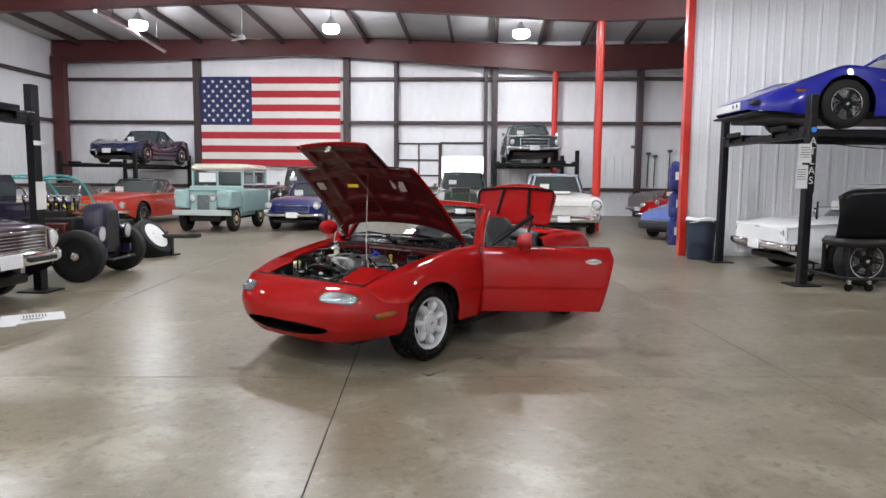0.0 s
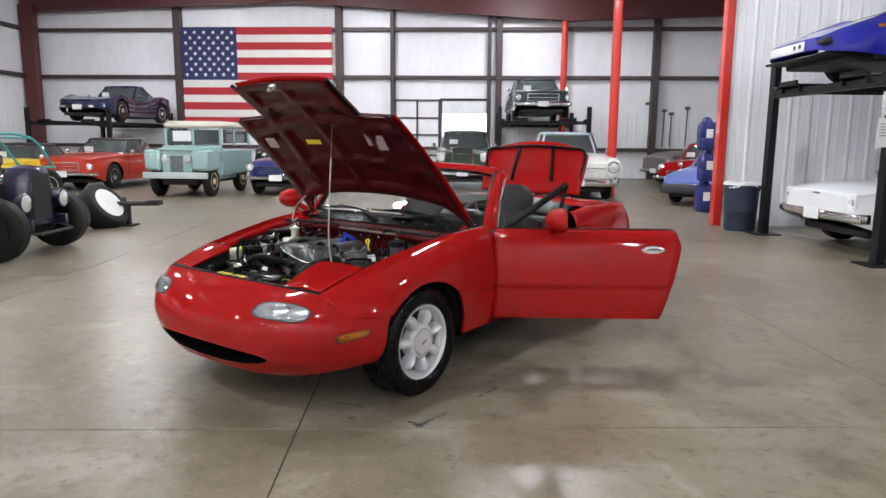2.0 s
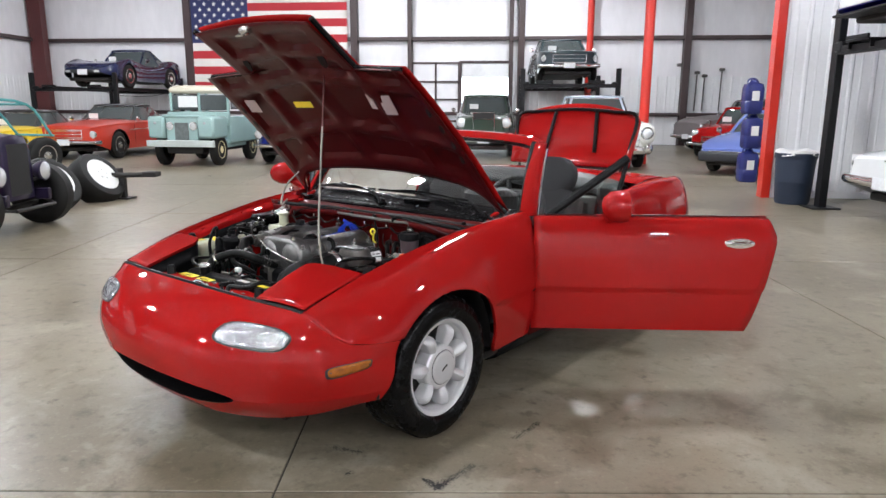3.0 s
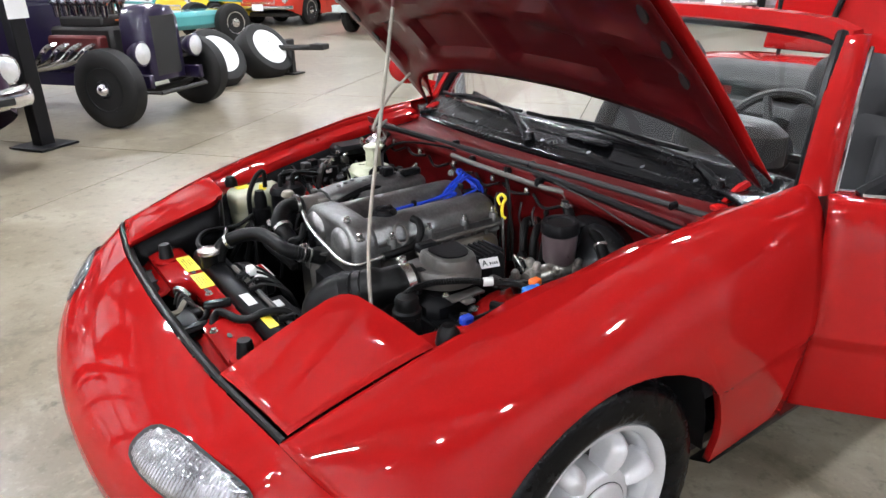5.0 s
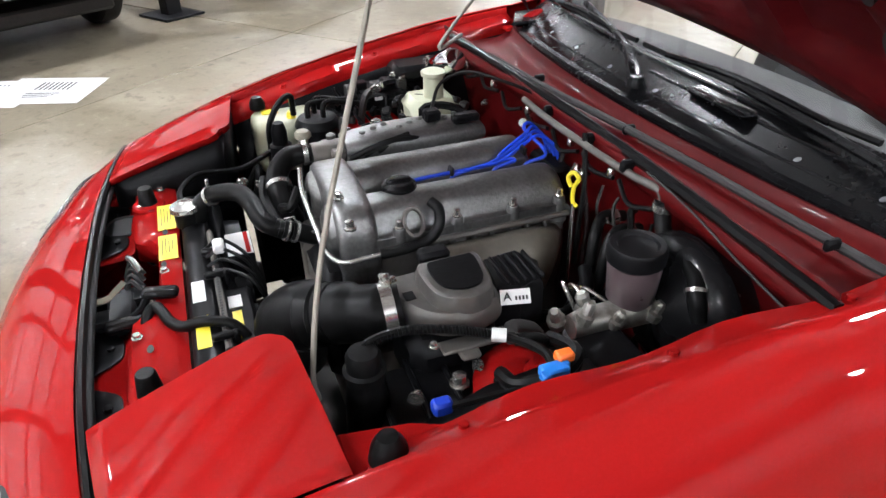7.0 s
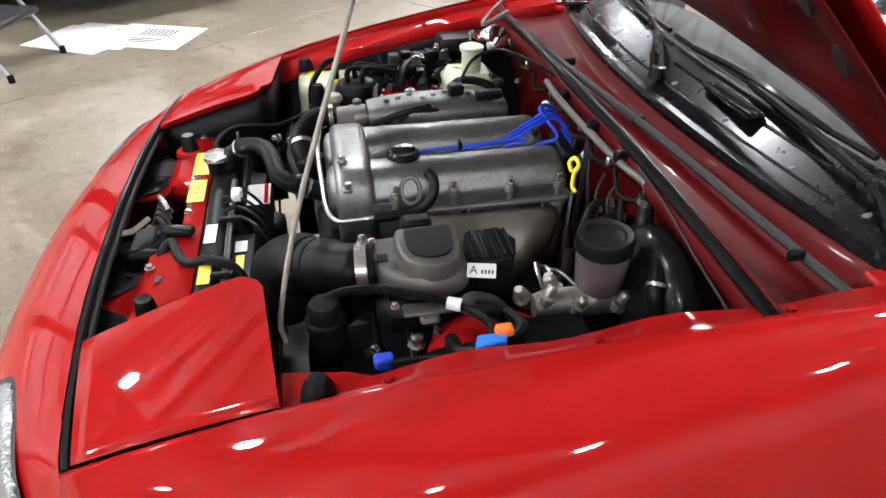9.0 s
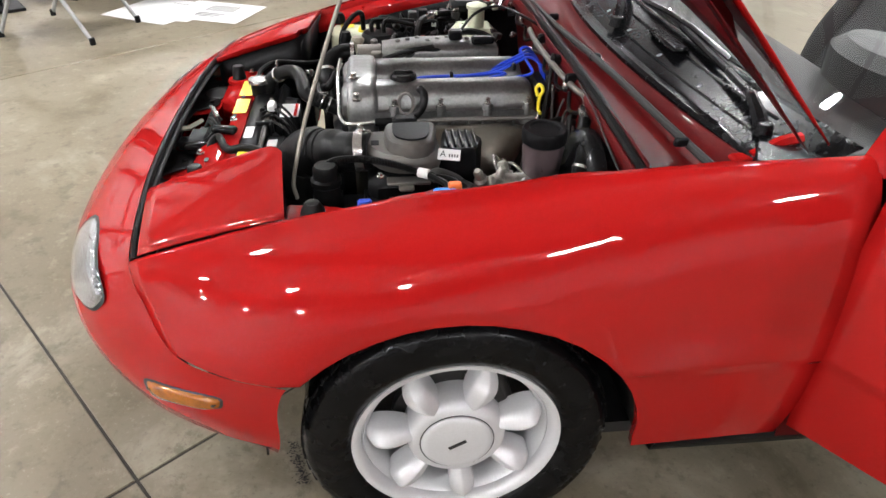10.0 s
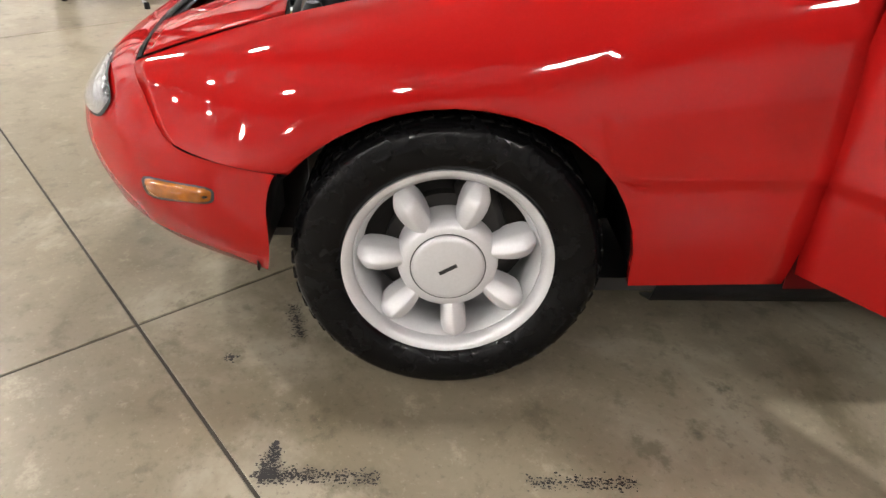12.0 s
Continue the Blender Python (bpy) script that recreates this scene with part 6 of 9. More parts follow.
tag = eng("tag", box(0.0, 0.0, 0.0, 0.044, 0.022, 0.002), WHITE_LABEL, "white tag with a letter and small marks", ab, False)
tag.matrix_basis = Matrix.Translation(at(0.016, 0.396, 0.683)) @ pose(0, 0, 0, 0, 0, -14) @ pose(0, 0, 0, 48, 0, 0)
text_part("letter", "A", 0.018, DARK_INK, tag, Matrix.Translation((-0.012, 0.0, 0.0016)), "black letter A")
for k in range(4):
    eng("tag_mark", box(0.001 + 0.0052 * k, -0.002, 0.0014, 0.0030, 0.006, 0.0006), DARK_INK, "", tag, False)
duct = hose("intake_duct", [(-0.138, 0.338, 0.668), (-0.165, 0.332, 0.664), (-0.205, 0.305, 0.652), (-0.25, 0.262, 0.632), (-0.285, 0.225, 0.60), (-0.295, 0.21, 0.52)], [0.036] * 6 + [0.040] * 6 + [0.046] * 6 + [0.054] * 6 + [0.058] * 7, RUBBER, "thick black rubber intake duct", 22, 6)
for k in range(3):
    p = Vector(at(-0.225 - 0.016 * k, 0.288 - 0.014 * k, 0.644 - 0.007 * k))
    eng("duct_rib", lathe([(0.044 + 0.002 * k, -0.004), (0.048 + 0.002 * k, 0.0), (0.044 + 0.002 * k, 0.004)], 24, Matrix.Translation(p) @ Vector(at(-0.045, -0.04, -0.02)).to_track_quat("Z", "Y").to_matrix().to_4x4()), RUBBER, "", duct)
clamp_ring((-0.158, 0.334, 0.665), (1, 0.10, 0.08), 0.0385, 0.018)
bolt((-0.156, 0.322, 0.703), 0.0065, 0.014)
eng("clamp_screw", tube([at(-0.156, 0.300, 0.702), at(-0.156, 0.330, 0.708)], 0.005, 8), STEEL, "bright clamp screw")

# harness along the near apron with its plugs
loom = hose("wiring_harness", [(-0.245, 0.440, 0.655), (-0.215, 0.428, 0.690), (-0.16, 0.425, 0.695), (-0.10, 0.440, 0.690), (-0.05, 0.455, 0.680), (-0.02, 0.475, 0.676), (0.0, 0.512, 0.680), (-0.002, 0.545, 0.684)], 0.0065, RUBBER, "black ribbed wiring harness", 8, 10)
for k in range(34):
    p = along(curve([at(-0.215, 0.428, 0.690), at(-0.16, 0.425, 0.695), at(-0.10, 0.440, 0.690), at(-0.055, 0.453, 0.681)], 8), k / 33)
    eng("loom_rib", lathe([(0.0062, -0.0012), (0.0077, 0.0), (0.0062, 0.0012)], 10, Matrix.Translation(p) @ Vector((1, -0.1, 0)).to_track_quat("Z", "Y").to_matrix().to_4x4()), RUBBER, "", loom)
eng("white_tape", lathe([(0.0095, -0.010), (0.0095, 0.010)], 14, Matrix.Translation(at(-0.039, 0.461, 0.679)) @ Vector(at(0.05, 0.025, 0)).to_track_quat("Z", "Y").to_matrix().to_4x4()), WHITE_LABEL, "white tape on the harness")
hose("harness_branch", [(-0.02, 0.475, 0.676), (0.02, 0.470, 0.660), (0.06, 0.45, 0.60)], 0.009)
hose("harness_branch", [(-0.025, 0.47, 0.676), (-0.01, 0.44, 0.668), (0.03, 0.42, 0.64), (0.06, 0.41, 0.60)], 0.010, DULL_HOSE)
eng("damper_boot", lathe([(0.0, 0.026), (0.020, 0.025), (0.024, 0.018), (0.0245, 0.0), (0.029, -0.004), (0.029, -0.014), (0.024, -0.018), (0.030, -0.06), (0.034, -0.15)], 20, Matrix.Translation(at(-0.222, 0.442, 0.668))), RUBBER, "black rubber boot")
plug = eng("wire_plug", join(box(-0.010, -0.560, 0.690, 0.036, 0.022, 0.016, 0.003), box(-0.026, -0.568, 0.692, 0.012, 0.014, 0.012, 0.002), box(0.006, -0.556, 0.692, 0.010, 0.016, 0.014, 0.002)), BLUE_CLIP, "light blue wire plug")
eng("wire_plug", box(0.010, -0.548, 0.698, 0.024, 0.018, 0.014, 0.003), ORANGE_CLIP, "orange wire plug")
eng("wire_plug", box(-0.150, -0.538, 0.660, 0.026, 0.020, 0.020, 0.004), BLUE_WIRE, "dark blue wire plug")
hose("wire", [(-0.14, 0.545, 0.662), (-0.09, 0.552, 0.668), (-0.045, 0.562, 0.676), (-0.02, 0.57, 0.684)], 0.0045, RUBBER, "", 6)
eng("fuse_box", box(0.10, -0.50, 0.60, 0.13, 0.11, 0.06, 0.01), BLACK, "black fuse box")
for k in range(2):
    hose("brake_hose", [(0.04, 0.46, 0.65 - 0.012 * k), (0.045, 0.52, 0.672 - 0.012 * k), (0.015, 0.545, 0.668 - 0.012 * k), (-0.04, 0.53, 0.65 - 0.012 * k), (-0.05, 0.49, 0.64 - 0.012 * k)], 0.010, RUBBER, "", 8)
eng("fender_stop", lathe([(0.0, 0.035), (0.012, 0.034), (0.02, 0.02), (0.024, 0.0)], 16, Matrix.Translation(at(-0.235, 0.600, 0.672))), RUBBER, "black rubber stop beside the lid")
eng("fender_stop", lathe([(0.0, 0.03), (0.012, 0.029), (0.018, 0.016), (0.02, 0.0)], 16, Matrix.Translation(at(-0.225, -0.58, 0.66))), RUBBER, "black rubber stop beside the lid")
bolt((-0.093, 0.452, 0.598), 0.010, 0.020)
eng("apron_ledge", prism([at(-0.285, 0.655, 0)[:2], at(-0.285, 0.545, 0)[:2], at(-0.20, 0.555, 0)[:2], at(-0.10, 0.60, 0)[:2], at(-0.06, 0.655, 0)[:2]], 0.655, 0.672, None, 0.006), RED, "red ledge beside the lid")

# dipstick, master cylinder, booster
dp = new("dipstick")
dp.parent = car
eng("loop", tube(curve([at(0.244, 0.152, 0.70), at(0.24, 0.146, 0.716), at(0.246, 0.153, 0.728), at(0.252, 0.162, 0.718), at(0.247, 0.157, 0.70), at(0.246, 0.158, 0.672), at(0.25, 0.168, 0.665)], 4), 0.0042, 8), YELLOW, "yellow dipstick loop", dp)
eng("guide", tube([at(0.246, 0.16, 0.668), at(0.225, 0.20, 0.50)], 0.004, 8), STEEL, "", dp)
mc = new("brake_master_cylinder")
mc.parent = car
eng("reservoir", lathe([(0.026, -0.085), (0.036, -0.07), (0.040, -0.02), (0.040, 0.0)], 28, Matrix.Translation(at(0.195, 0.423, 0.725))), SMOKE, "smoky fluid reservoir", mc)
eng("reservoir_cap", lathe([(0.0, 0.016), (0.028, 0.016), (0.031, 0.020), (0.040, 0.020), (0.0435, 0.015), (0.0435, -0.006), (0.040, -0.010)], 28, Matrix.Translation(at(0.195, 0.423, 0.728))), BLACK, "black reservoir cap", mc)
BRIGHT_CAST = material("bright_cast_metal", (0.34, 0.33, 0.30), 0.40, 0.85, 0.3, 90, 14, 0.2, stain=(0.10, 0.08, 0.06), stain_at=(0.5, 0.75), stain_scale=22)
eng("cylinder", join(tube([at(0.09, 0.432, 0.632), at(0.11, 0.432, 0.632), at(0.24, 0.436, 0.634)], [0.018, 0.023, 0.024], 14), box(0.16, -0.415, 0.622, 0.05, 0.04, 0.035, 0.01), tube([at(0.195, 0.425, 0.635), at(0.195, 0.424, 0.66)], 0.016, 12)), BRIGHT_CAST, "bright cast brake cylinder", mc)
for a, b, z, r, h in ((0.085, 0.405, 0.618, 0.014, 0.045), (0.105, 0.44, 0.640, 0.013, 0.036), (0.130, 0.415, 0.632, 0.016, 0.040), (0.150, 0.45, 0.630, 0.012, 0.030), (0.215, 0.455, 0.628, 0.013, 0.034), (0.240, 0.43, 0.634, 0.015, 0.026)):
    eng("valve_boss", lathe([(r, 0), (r * 1.08, h * 0.4), (r * 0.7, h * 0.5), (r * 0.7, h * 0.85), (r * 0.45, h)], 9, Matrix.Translation(at(a, b, z)) @ pose(0, 0, 0, 18 * math.sin(90 * a), 22 * math.cos(70 * b), 0)), BRIGHT_CAST, "", mc, 30)
for k in range(3):
    eng("brake_line", tube(curve([at(0.12 + 0.03 * k, 0.40, 0.625), at(0.11 + 0.02 * k, 0.37, 0.665 - 0.01 * k), at(0.14, 0.34, 0.62), at(0.18, 0.33, 0.56)], 5), 0.0035, 6), STEEL, "", mc)
eng("booster", lathe([(0.0, 0.06), (0.045, 0.055), (0.06, 0.04), (0.105, 0.028), (0.122, 0.012), (0.126, 0.0), (0.126, -0.012), (0.118, -0.02), (0.11, -0.055)], 40, Matrix.Translation(at(0.28, 0.44, 0.615)) @ pose(0, 0, 0, 0, -90, 0)), GLOSS, "glossy black brake booster")
eng("vacuum_pipe", tube(curve([at(0.27, -0.10, 0.775), at(0.265, 0.0, 0.775), at(0.272, 0.15, 0.772), at(0.285, 0.27, 0.768), at(0.296, 0.325, 0.767), at(0.30, 0.336, 0.745)], 6), 0.0068, 10), material("grey_vacuum_pipe", (0.12, 0.112, 0.10), 0.5, 0.3, 0.2, 60, 8, 0.05), "grey vacuum pipe on the firewall")
hose("booster_hose", [(0.30, 0.336, 0.752), (0.298, 0.342, 0.728), (0.285, 0.375, 0.705), (0.272, 0.428, 0.716), (0.258, 0.478, 0.708), (0.245, 0.505, 0.690), (0.25, 0.515, 0.66)], 0.0135, RUBBER, "thick vacuum hose", 12)
clamp_ring((0.30, 0.337, 0.742), (0, 0.1, 1), 0.0135)
clamp_ring((0.250, 0.497, 0.697), (-0.15, 0.25, -0.25), 0.014, 0.006)
hose("bonnet_cable", [(0.288, 0.30, 0.788), (0.290, 0.40, 0.776), (0.288, 0.52, 0.752), (0.285, 0.615, 0.738)], 0.0020, DULL_HOSE, "thin cable on the firewall", 6)
for b in (-0.02, 0.13, 0.25):
    eng("pipe_clip", box(0.288, -b, 0.777, 0.03, 0.014, 0.022, 0.004), BLACK, "")
hose("wire", [(0.275, 0.13, 0.79), (0.27, 0.145, 0.76), (0.26, 0.17, 0.70), (0.25, 0.18, 0.62), (0.25, 0.18, 0.55)], 0.005, RUBBER, "", 6)
for k in range(3):
    hose("heater_hose", [(0.315, 0.22 + 0.05 * k, 0.66), (0.27, 0.225 + 0.05 * k, 0.67), (0.24, 0.25 + 0.04 * k, 0.65), (0.22, 0.27 + 0.03 * k, 0.58), (0.19, 0.27, 0.52)], 0.0105, RUBBER, "black heater hose", 10)
    clamp_ring((0.292, 0.223 + 0.05 * k, 0.665), (1, 0, 0), 0.011)
hose("corrugated_hose", [(0.20, 0.29, 0.62), (0.18, 0.33, 0.60), (0.14, 0.34, 0.575), (0.10, 0.31, 0.56)], 0.012, BLACK, "corrugated black hose", 10)

# far side: tanks, canister, relays
ct = new("coolant_tank")
ct.parent = car
tank = loop([(-0.245, -0.475), (-0.252, -0.54), (-0.245, -0.60), (-0.20, -0.622), (-0.14, -0.615), (-0.10, -0.618), (-0.078, -0.58), (-0.09, -0.52), (-0.12, -0.47), (-0.165, -0.462), (-0.20, -0.48)])
eng("tank", capped([[at(-0.17 + (a + 0.17) * s, -0.54 + (b + 0.54) * s, z) for a, b in tank] for s, z in ((0.9, 0.53), (0.97, 0.56), (0.97, 0.59), (0.94, 0.595), (0.97, 0.60), (0.97, 0.630), (0.92, 0.647), (0.79, 0.655))]), MILK, "milky plastic coolant tank", ct, 60)
eng("cap", lathe([(0.0, 0.022), (0.011, 0.021), (0.015, 0.012), (0.016, 0.0)], 16, Matrix.Translation(at(-0.155, -0.500, 0.652)) @ Matrix.Diagonal((0.75, 0.75, 0.9, 1))), YELLOW, "yellow cap", ct)
eng("sticker", box(-0.20, 0.555, 0.6565, 0.04, 0.035, 0.001), YELLOW, "", ct, False)
hose("tank_hose", [(-0.150, -0.490, 0.665), (-0.155, -0.48, 0.715), (-0.185, -0.465, 0.705), (-0.215, -0.45, 0.66), (-0.22, -0.44, 0.60), (-0.23, -0.40, 0.55)], 0.0075, RUBBER, "", 8, 6, ct)
cc = new("charcoal_canister")
cc.parent = car
eng("can", lathe([(0.0, 0.008), (0.045, 0.006), (0.052, -0.004), (0.054, -0.012), (0.05, -0.02), (0.05, -0.14)], 28, Matrix.Translation(at(-0.105, -0.425, 0.67))), BLACK, "round black canister", cc)
for k, (da, db) in enumerate(((-0.02, 0.0), (0.015, 0.01), (0.0, -0.025))):
    eng("pipe", tube(curve([at(-0.105 + da, -0.425 + db, 0.67), at(-0.105 + da, -0.425 + db, 0.70), at(-0.085 + da, -0.435 + db, 0.708), at(0.0, -0.45 + db, 0.70 - 0.01 * k)], 4), 0.007, 8), RUBBER, "", cc)
eng("vacuum_valve", join(lathe([(0.0, 0.05), (0.012, 0.05), (0.018, 0.03), (0.018, 0.0), (0.026, -0.004), (0.026, -0.06)], 18, Matrix.Translation(at(-0.20, -0.40, 0.635)))), BLACK, "black vacuum valve")
eng("filter_disc", lathe([(0.0, 0.010), (0.013, 0.010), (0.018, 0.004), (0.018, -0.003), (0.011, -0.010), (0.008, -0.03)], 18, Matrix.Translation(at(-0.165, -0.27, 0.70))), DUSTY, "dusty round valve")
wb = new("washer_bottle")
wb.parent = car
eng("bottle", box(0.175, 0.415, 0.63, 0.13, 0.12, 0.13, 0.02), MILK, "white washer bottle", wb)
eng("neck", lathe([(0.028, -0.07), (0.0245, -0.05), (0.0235, 0.03), (0.029, 0.033), (0.0295, 0.042), (0.018, 0.047), (0.0, 0.047)], 22, Matrix.Translation(at(0.178, -0.40, 0.715))), MILK, "white filler neck", wb)
eng("relay_box", box(0.075, 0.545, 0.665, 0.12, 0.10, 0.05, 0.008), BLACK, "black relay box")
for k in range(5):
    eng("relay", box(0.0 + 0.033 * k, 0.52 + 0.02 * (k % 2), 0.69, 0.026, 0.03, 0.035, 0.003), BLACK if k % 2 else IRON, "")
    eng("relay_plug", box(0.0 + 0.033 * k, 0.50, 0.675, 0.02, 0.015, 0.014, 0.002), WHITE_LABEL if k in (0, 2) else BLACK, "", None, False)
eng("cruise_motor", lathe([(0.0, 0.055), (0.026, 0.052), (0.033, 0.04), (0.033, -0.04), (0.02, -0.05)], 22, Matrix.Translation(at(0.25, -0.50, 0.735)) @ pose(0, 0, 0, 60, 20, 0)), CHROME, "bright round actuator")
eng("black_tray", box(0.19, 0.56, 0.715, 0.14, 0.09, 0.04, 0.012), BLACK, "black cover by the cowl")
hose("throttle_cable", [(0.10, -0.20, 0.735), (0.16, -0.30, 0.76), (0.22, -0.28, 0.785), (0.27, -0.15, 0.79), (0.30, -0.10, 0.78)], 0.004, RUBBER, "", 6, 8)
random.seed(4)
for k in range(16):
    a, b = random.uniform(-0.05, 0.24), random.uniform(-0.56, -0.27)
    hose("wire", [(a, b, 0.60), (a + random.uniform(-0.05, 0.05), b + random.uniform(-0.05, 0.05), random.uniform(0.66, 0.705)), (a + random.uniform(-0.09, 0.09), b + random.uniform(-0.07, 0.09), random.uniform(0.64, 0.69)), (a + 0.06, b + 0.06, 0.56)], random.choice((0.004, 0.006, 0.009)), random.choice((RUBBER, RUBBER, BLACK, IRON)), "", 6)
for k in range(9):
    a, b = random.uniform(-0.3, -0.15), random.uniform(-0.33, -0.10)
    hose("wire", [(a, b, 0.50), (a + random.uniform(-0.04, 0.04), b, random.uniform(0.58, 0.63)), (a + random.uniform(-0.06, 0.08), b - 0.08, 0.50)], random.choice((0.005, 0.008, 0.012)), RUBBER, "", 6)
for k in range(8):
    a, b = random.uniform(0.0, 0.28), random.uniform(0.28, 0.52)
    hose("wire", [(a, b, 0.45), (a + random.uniform(-0.04, 0.04), b + random.uniform(-0.05, 0.05), random.uniform(0.54, 0.59)), (a + random.uniform(-0.06, 0.08), b + 0.05, 0.48)], random.choice((0.004, 0.007, 0.010)), RUBBER, "", 6)

# prop rod
prop = eng("prop_rod", tube(curve([at(-0.283, 0.420, 0.61), at(-0.284, 0.412, 0.66), at(-0.240, 0.340, 0.80), at(-0.14, 0.25, 1.05), at(-0.085, 0.205, 1.20)], 6), 0.0040, 8), ROD, "thin tan hood prop rod")
eng("sleeve", tube([at(-0.085, 0.205, 1.20), at(-0.03, 0.16, 1.37), at(0.012, 0.125, 1.49)], 0.0035, 8), material("dark_maroon_rod", (0.07, 0.012, 0.012), 0.5), "dark upper end under the hood", prop)
hose("washer_tube", [(0.30, -0.52, 0.80), (0.22, -0.47, 0.79), (0.36, -0.60, 0.86), (0.45, -0.60, 0.93)], 0.005, ROD, "thin washer tube to the hood", 6)

# small bright things about the bay
random.seed(21)
for a, b, z in ((-0.30, -0.30, 0.60), (-0.27, -0.24, 0.615), (-0.215, -0.30, 0.62), (-0.13, -0.36, 0.63), (-0.05, -0.34, 0.66), (0.02, -0.36, 0.665), (0.09, -0.33, 0.67), (0.05, -0.46, 0.71), (0.13, -0.50, 0.715), (0.20, -0.52, 0.74), (0.27, -0.30, 0.70), (0.28, -0.12, 0.715), (0.29, 0.10, 0.70), (0.28, 0.22, 0.66), (0.23, 0.30, 0.60), (0.15, 0.36, 0.60), (-0.06, 0.44, 0.61), (-0.16, 0.46, 0.60), (0.04, 0.30, 0.63), (-0.10, 0.30, 0.65)):
    d = Vector((random.uniform(-1, 1), random.uniform(-1, 1), random.uniform(-0.3, 0.3)))
    clamp_ring((a, b, z), tuple(d), random.uniform(0.006, 0.010), 0.005)
    bolt((a + random.uniform(-0.02, 0.02), b + random.uniform(-0.02, 0.02), z + 0.004), random.uniform(0.004, 0.006), 0.009)
for k in range(22):
    a, b = random.uniform(-0.08, 0.27), random.uniform(-0.60, -0.26)
    z = 0.665 + 0.10 * max(0.0, a) + random.uniform(-0.03, 0.015)
    eng("connector", box(a, -b, z, random.uniform(0.014, 0.03), random.uniform(0.012, 0.022), random.uniform(0.010, 0.02), 0.003, Matrix.Translation((a, -b, z)) @ pose(0, 0, 0, random.uniform(-30, 30), random.uniform(-30, 30), random.uniform(0, 180)) @ Matrix.Translation((-a, b, -z))), random.choice((BLACK, BLACK, BLACK, IRON, WHITE_LABEL)), "")
for k in range(10):
    b = 0.02 + 0.05 * k
    hose("wire", [(0.30, b, 0.70), (0.285, b + 0.01, 0.66 + 0.02 * (k % 3)), (0.28, b + 0.04, 0.62), (0.27, b + 0.05, 0.54)], random.choice((0.003, 0.004, 0.006)), random.choice((RUBBER, RUBBER, IRON, IRON)), "", 6)
for k in range(7):
    hose("wire", [(0.295, -0.50 + 0.12 * k, 0.735), (0.285, -0.45 + 0.12 * k, 0.715 + 0.01 * (k % 2)), (0.29, -0.39 + 0.12 * k, 0.735)], 0.0045, RUBBER, "", 6)
for b in (-0.46, -0.30, -0.12, 0.06, 0.20):
    eng("loom_clip", box(0.292, -b, 0.742, 0.014, 0.012, 0.018, 0.003), STEEL, "small steel clip on the firewall")

# ---- the other vehicles ----
def paint(name, rgb, rough=0.3):
    return material(name, rgb, rough + 0.1, 0, 0.08, 200, 3, 0, 0.9, 0.06, spec=0.2)


DARK_GLASS = material("tinted_car_glass", (0.05, 0.06, 0.06), 0.05, 0, 0.1, 20, 3, 0, 0.5, 0.03)
HEADLAMP = material("headlamp_glass", (0.75, 0.77, 0.78), 0.12, 0.5, 0.1, 60, 9, 0.05, 1.0)
PLATE = material("licence_plate", (0.75, 0.76, 0.78), 0.4)
LIFT_BLACK = material("black_lift_steel", (0.009, 0.009, 0.010), 0.38, 0.0, 0.25, 30, 3, 0.05, spec=0.2)
WHITE_RIM = material("white_painted_rim", (0.72, 0.72, 0.70), 0.4, 0, 0.06)
CREAM_RIM = material("cream_painted_rim", (0.70, 0.62, 0.36), 0.45, 0, 0.06)


def car_wheel(parent, x, y, r, width, rim, rim_mat, side, tyre=TYRE_OLD, lean=None):
    wh = new("wheel")
    wh.parent = parent
    wh.matrix_basis = Matrix.Translation((x, y, r)) @ (lean or pose(0, 0, 0, 90 if side < 0 else -90, 0, 0))
    w = width
    part("tyre", lathe([(rim, -w), (rim + 0.02, -w - 0.01), (r - 0.03, -w), (r - 0.004, -w * 0.85), (r, -w * 0.5), (r - 0.004, -w * 0.12), (r - 0.03, 0.0), (rim + 0.03, 0.012), (rim, 0.0)], 36), tyre, wh, "black tyre", 40)
    part("rim", join(lathe([(rim + 0.004, -w), (rim, -0.02), (rim + 0.006, 0.006), (rim - 0.012, 0.004), (rim - 0.03, -0.03), (rim * 0.6, -0.022), (rim * 0.45, -0.012), (rim * 0.40, 0.006), (0.0, 0.012)], 28), *[lathe([(0.012, 0.0), (0.012, 0.02), (0.006, 0.024)], 8, Matrix.Translation((rim * 0.3 * math.cos(f), rim * 0.3 * math.sin(f), 0.0))) for f in [1.257 * k for k in range(5)]]), rim_mat, wh, "wheel rim", 40)
    if rim_mat is BLACK:
        for k in range(5):
            for d in (-7, 7):
                part("spoke", box(rim * 0.55, 0, 0.010, rim * 0.85, 0.026, 0.022, 0.006, pose(0, 0, 0, 0, 0, 72 * k + d)), LIFT_BLACK, wh, "black spoke")
        part("hub_cap", lathe([(0.0, 0.034), (0.022, 0.032), (0.026, 0.02)], 14), CHROME, wh)
        part("rim_lip", lathe([(rim - 0.014, -0.012), (rim - 0.004, 0.008), (rim + 0.006, 0.010), (rim + 0.006, 0.0)], 36), CHROME, wh, "bright rim lip")
    return wh


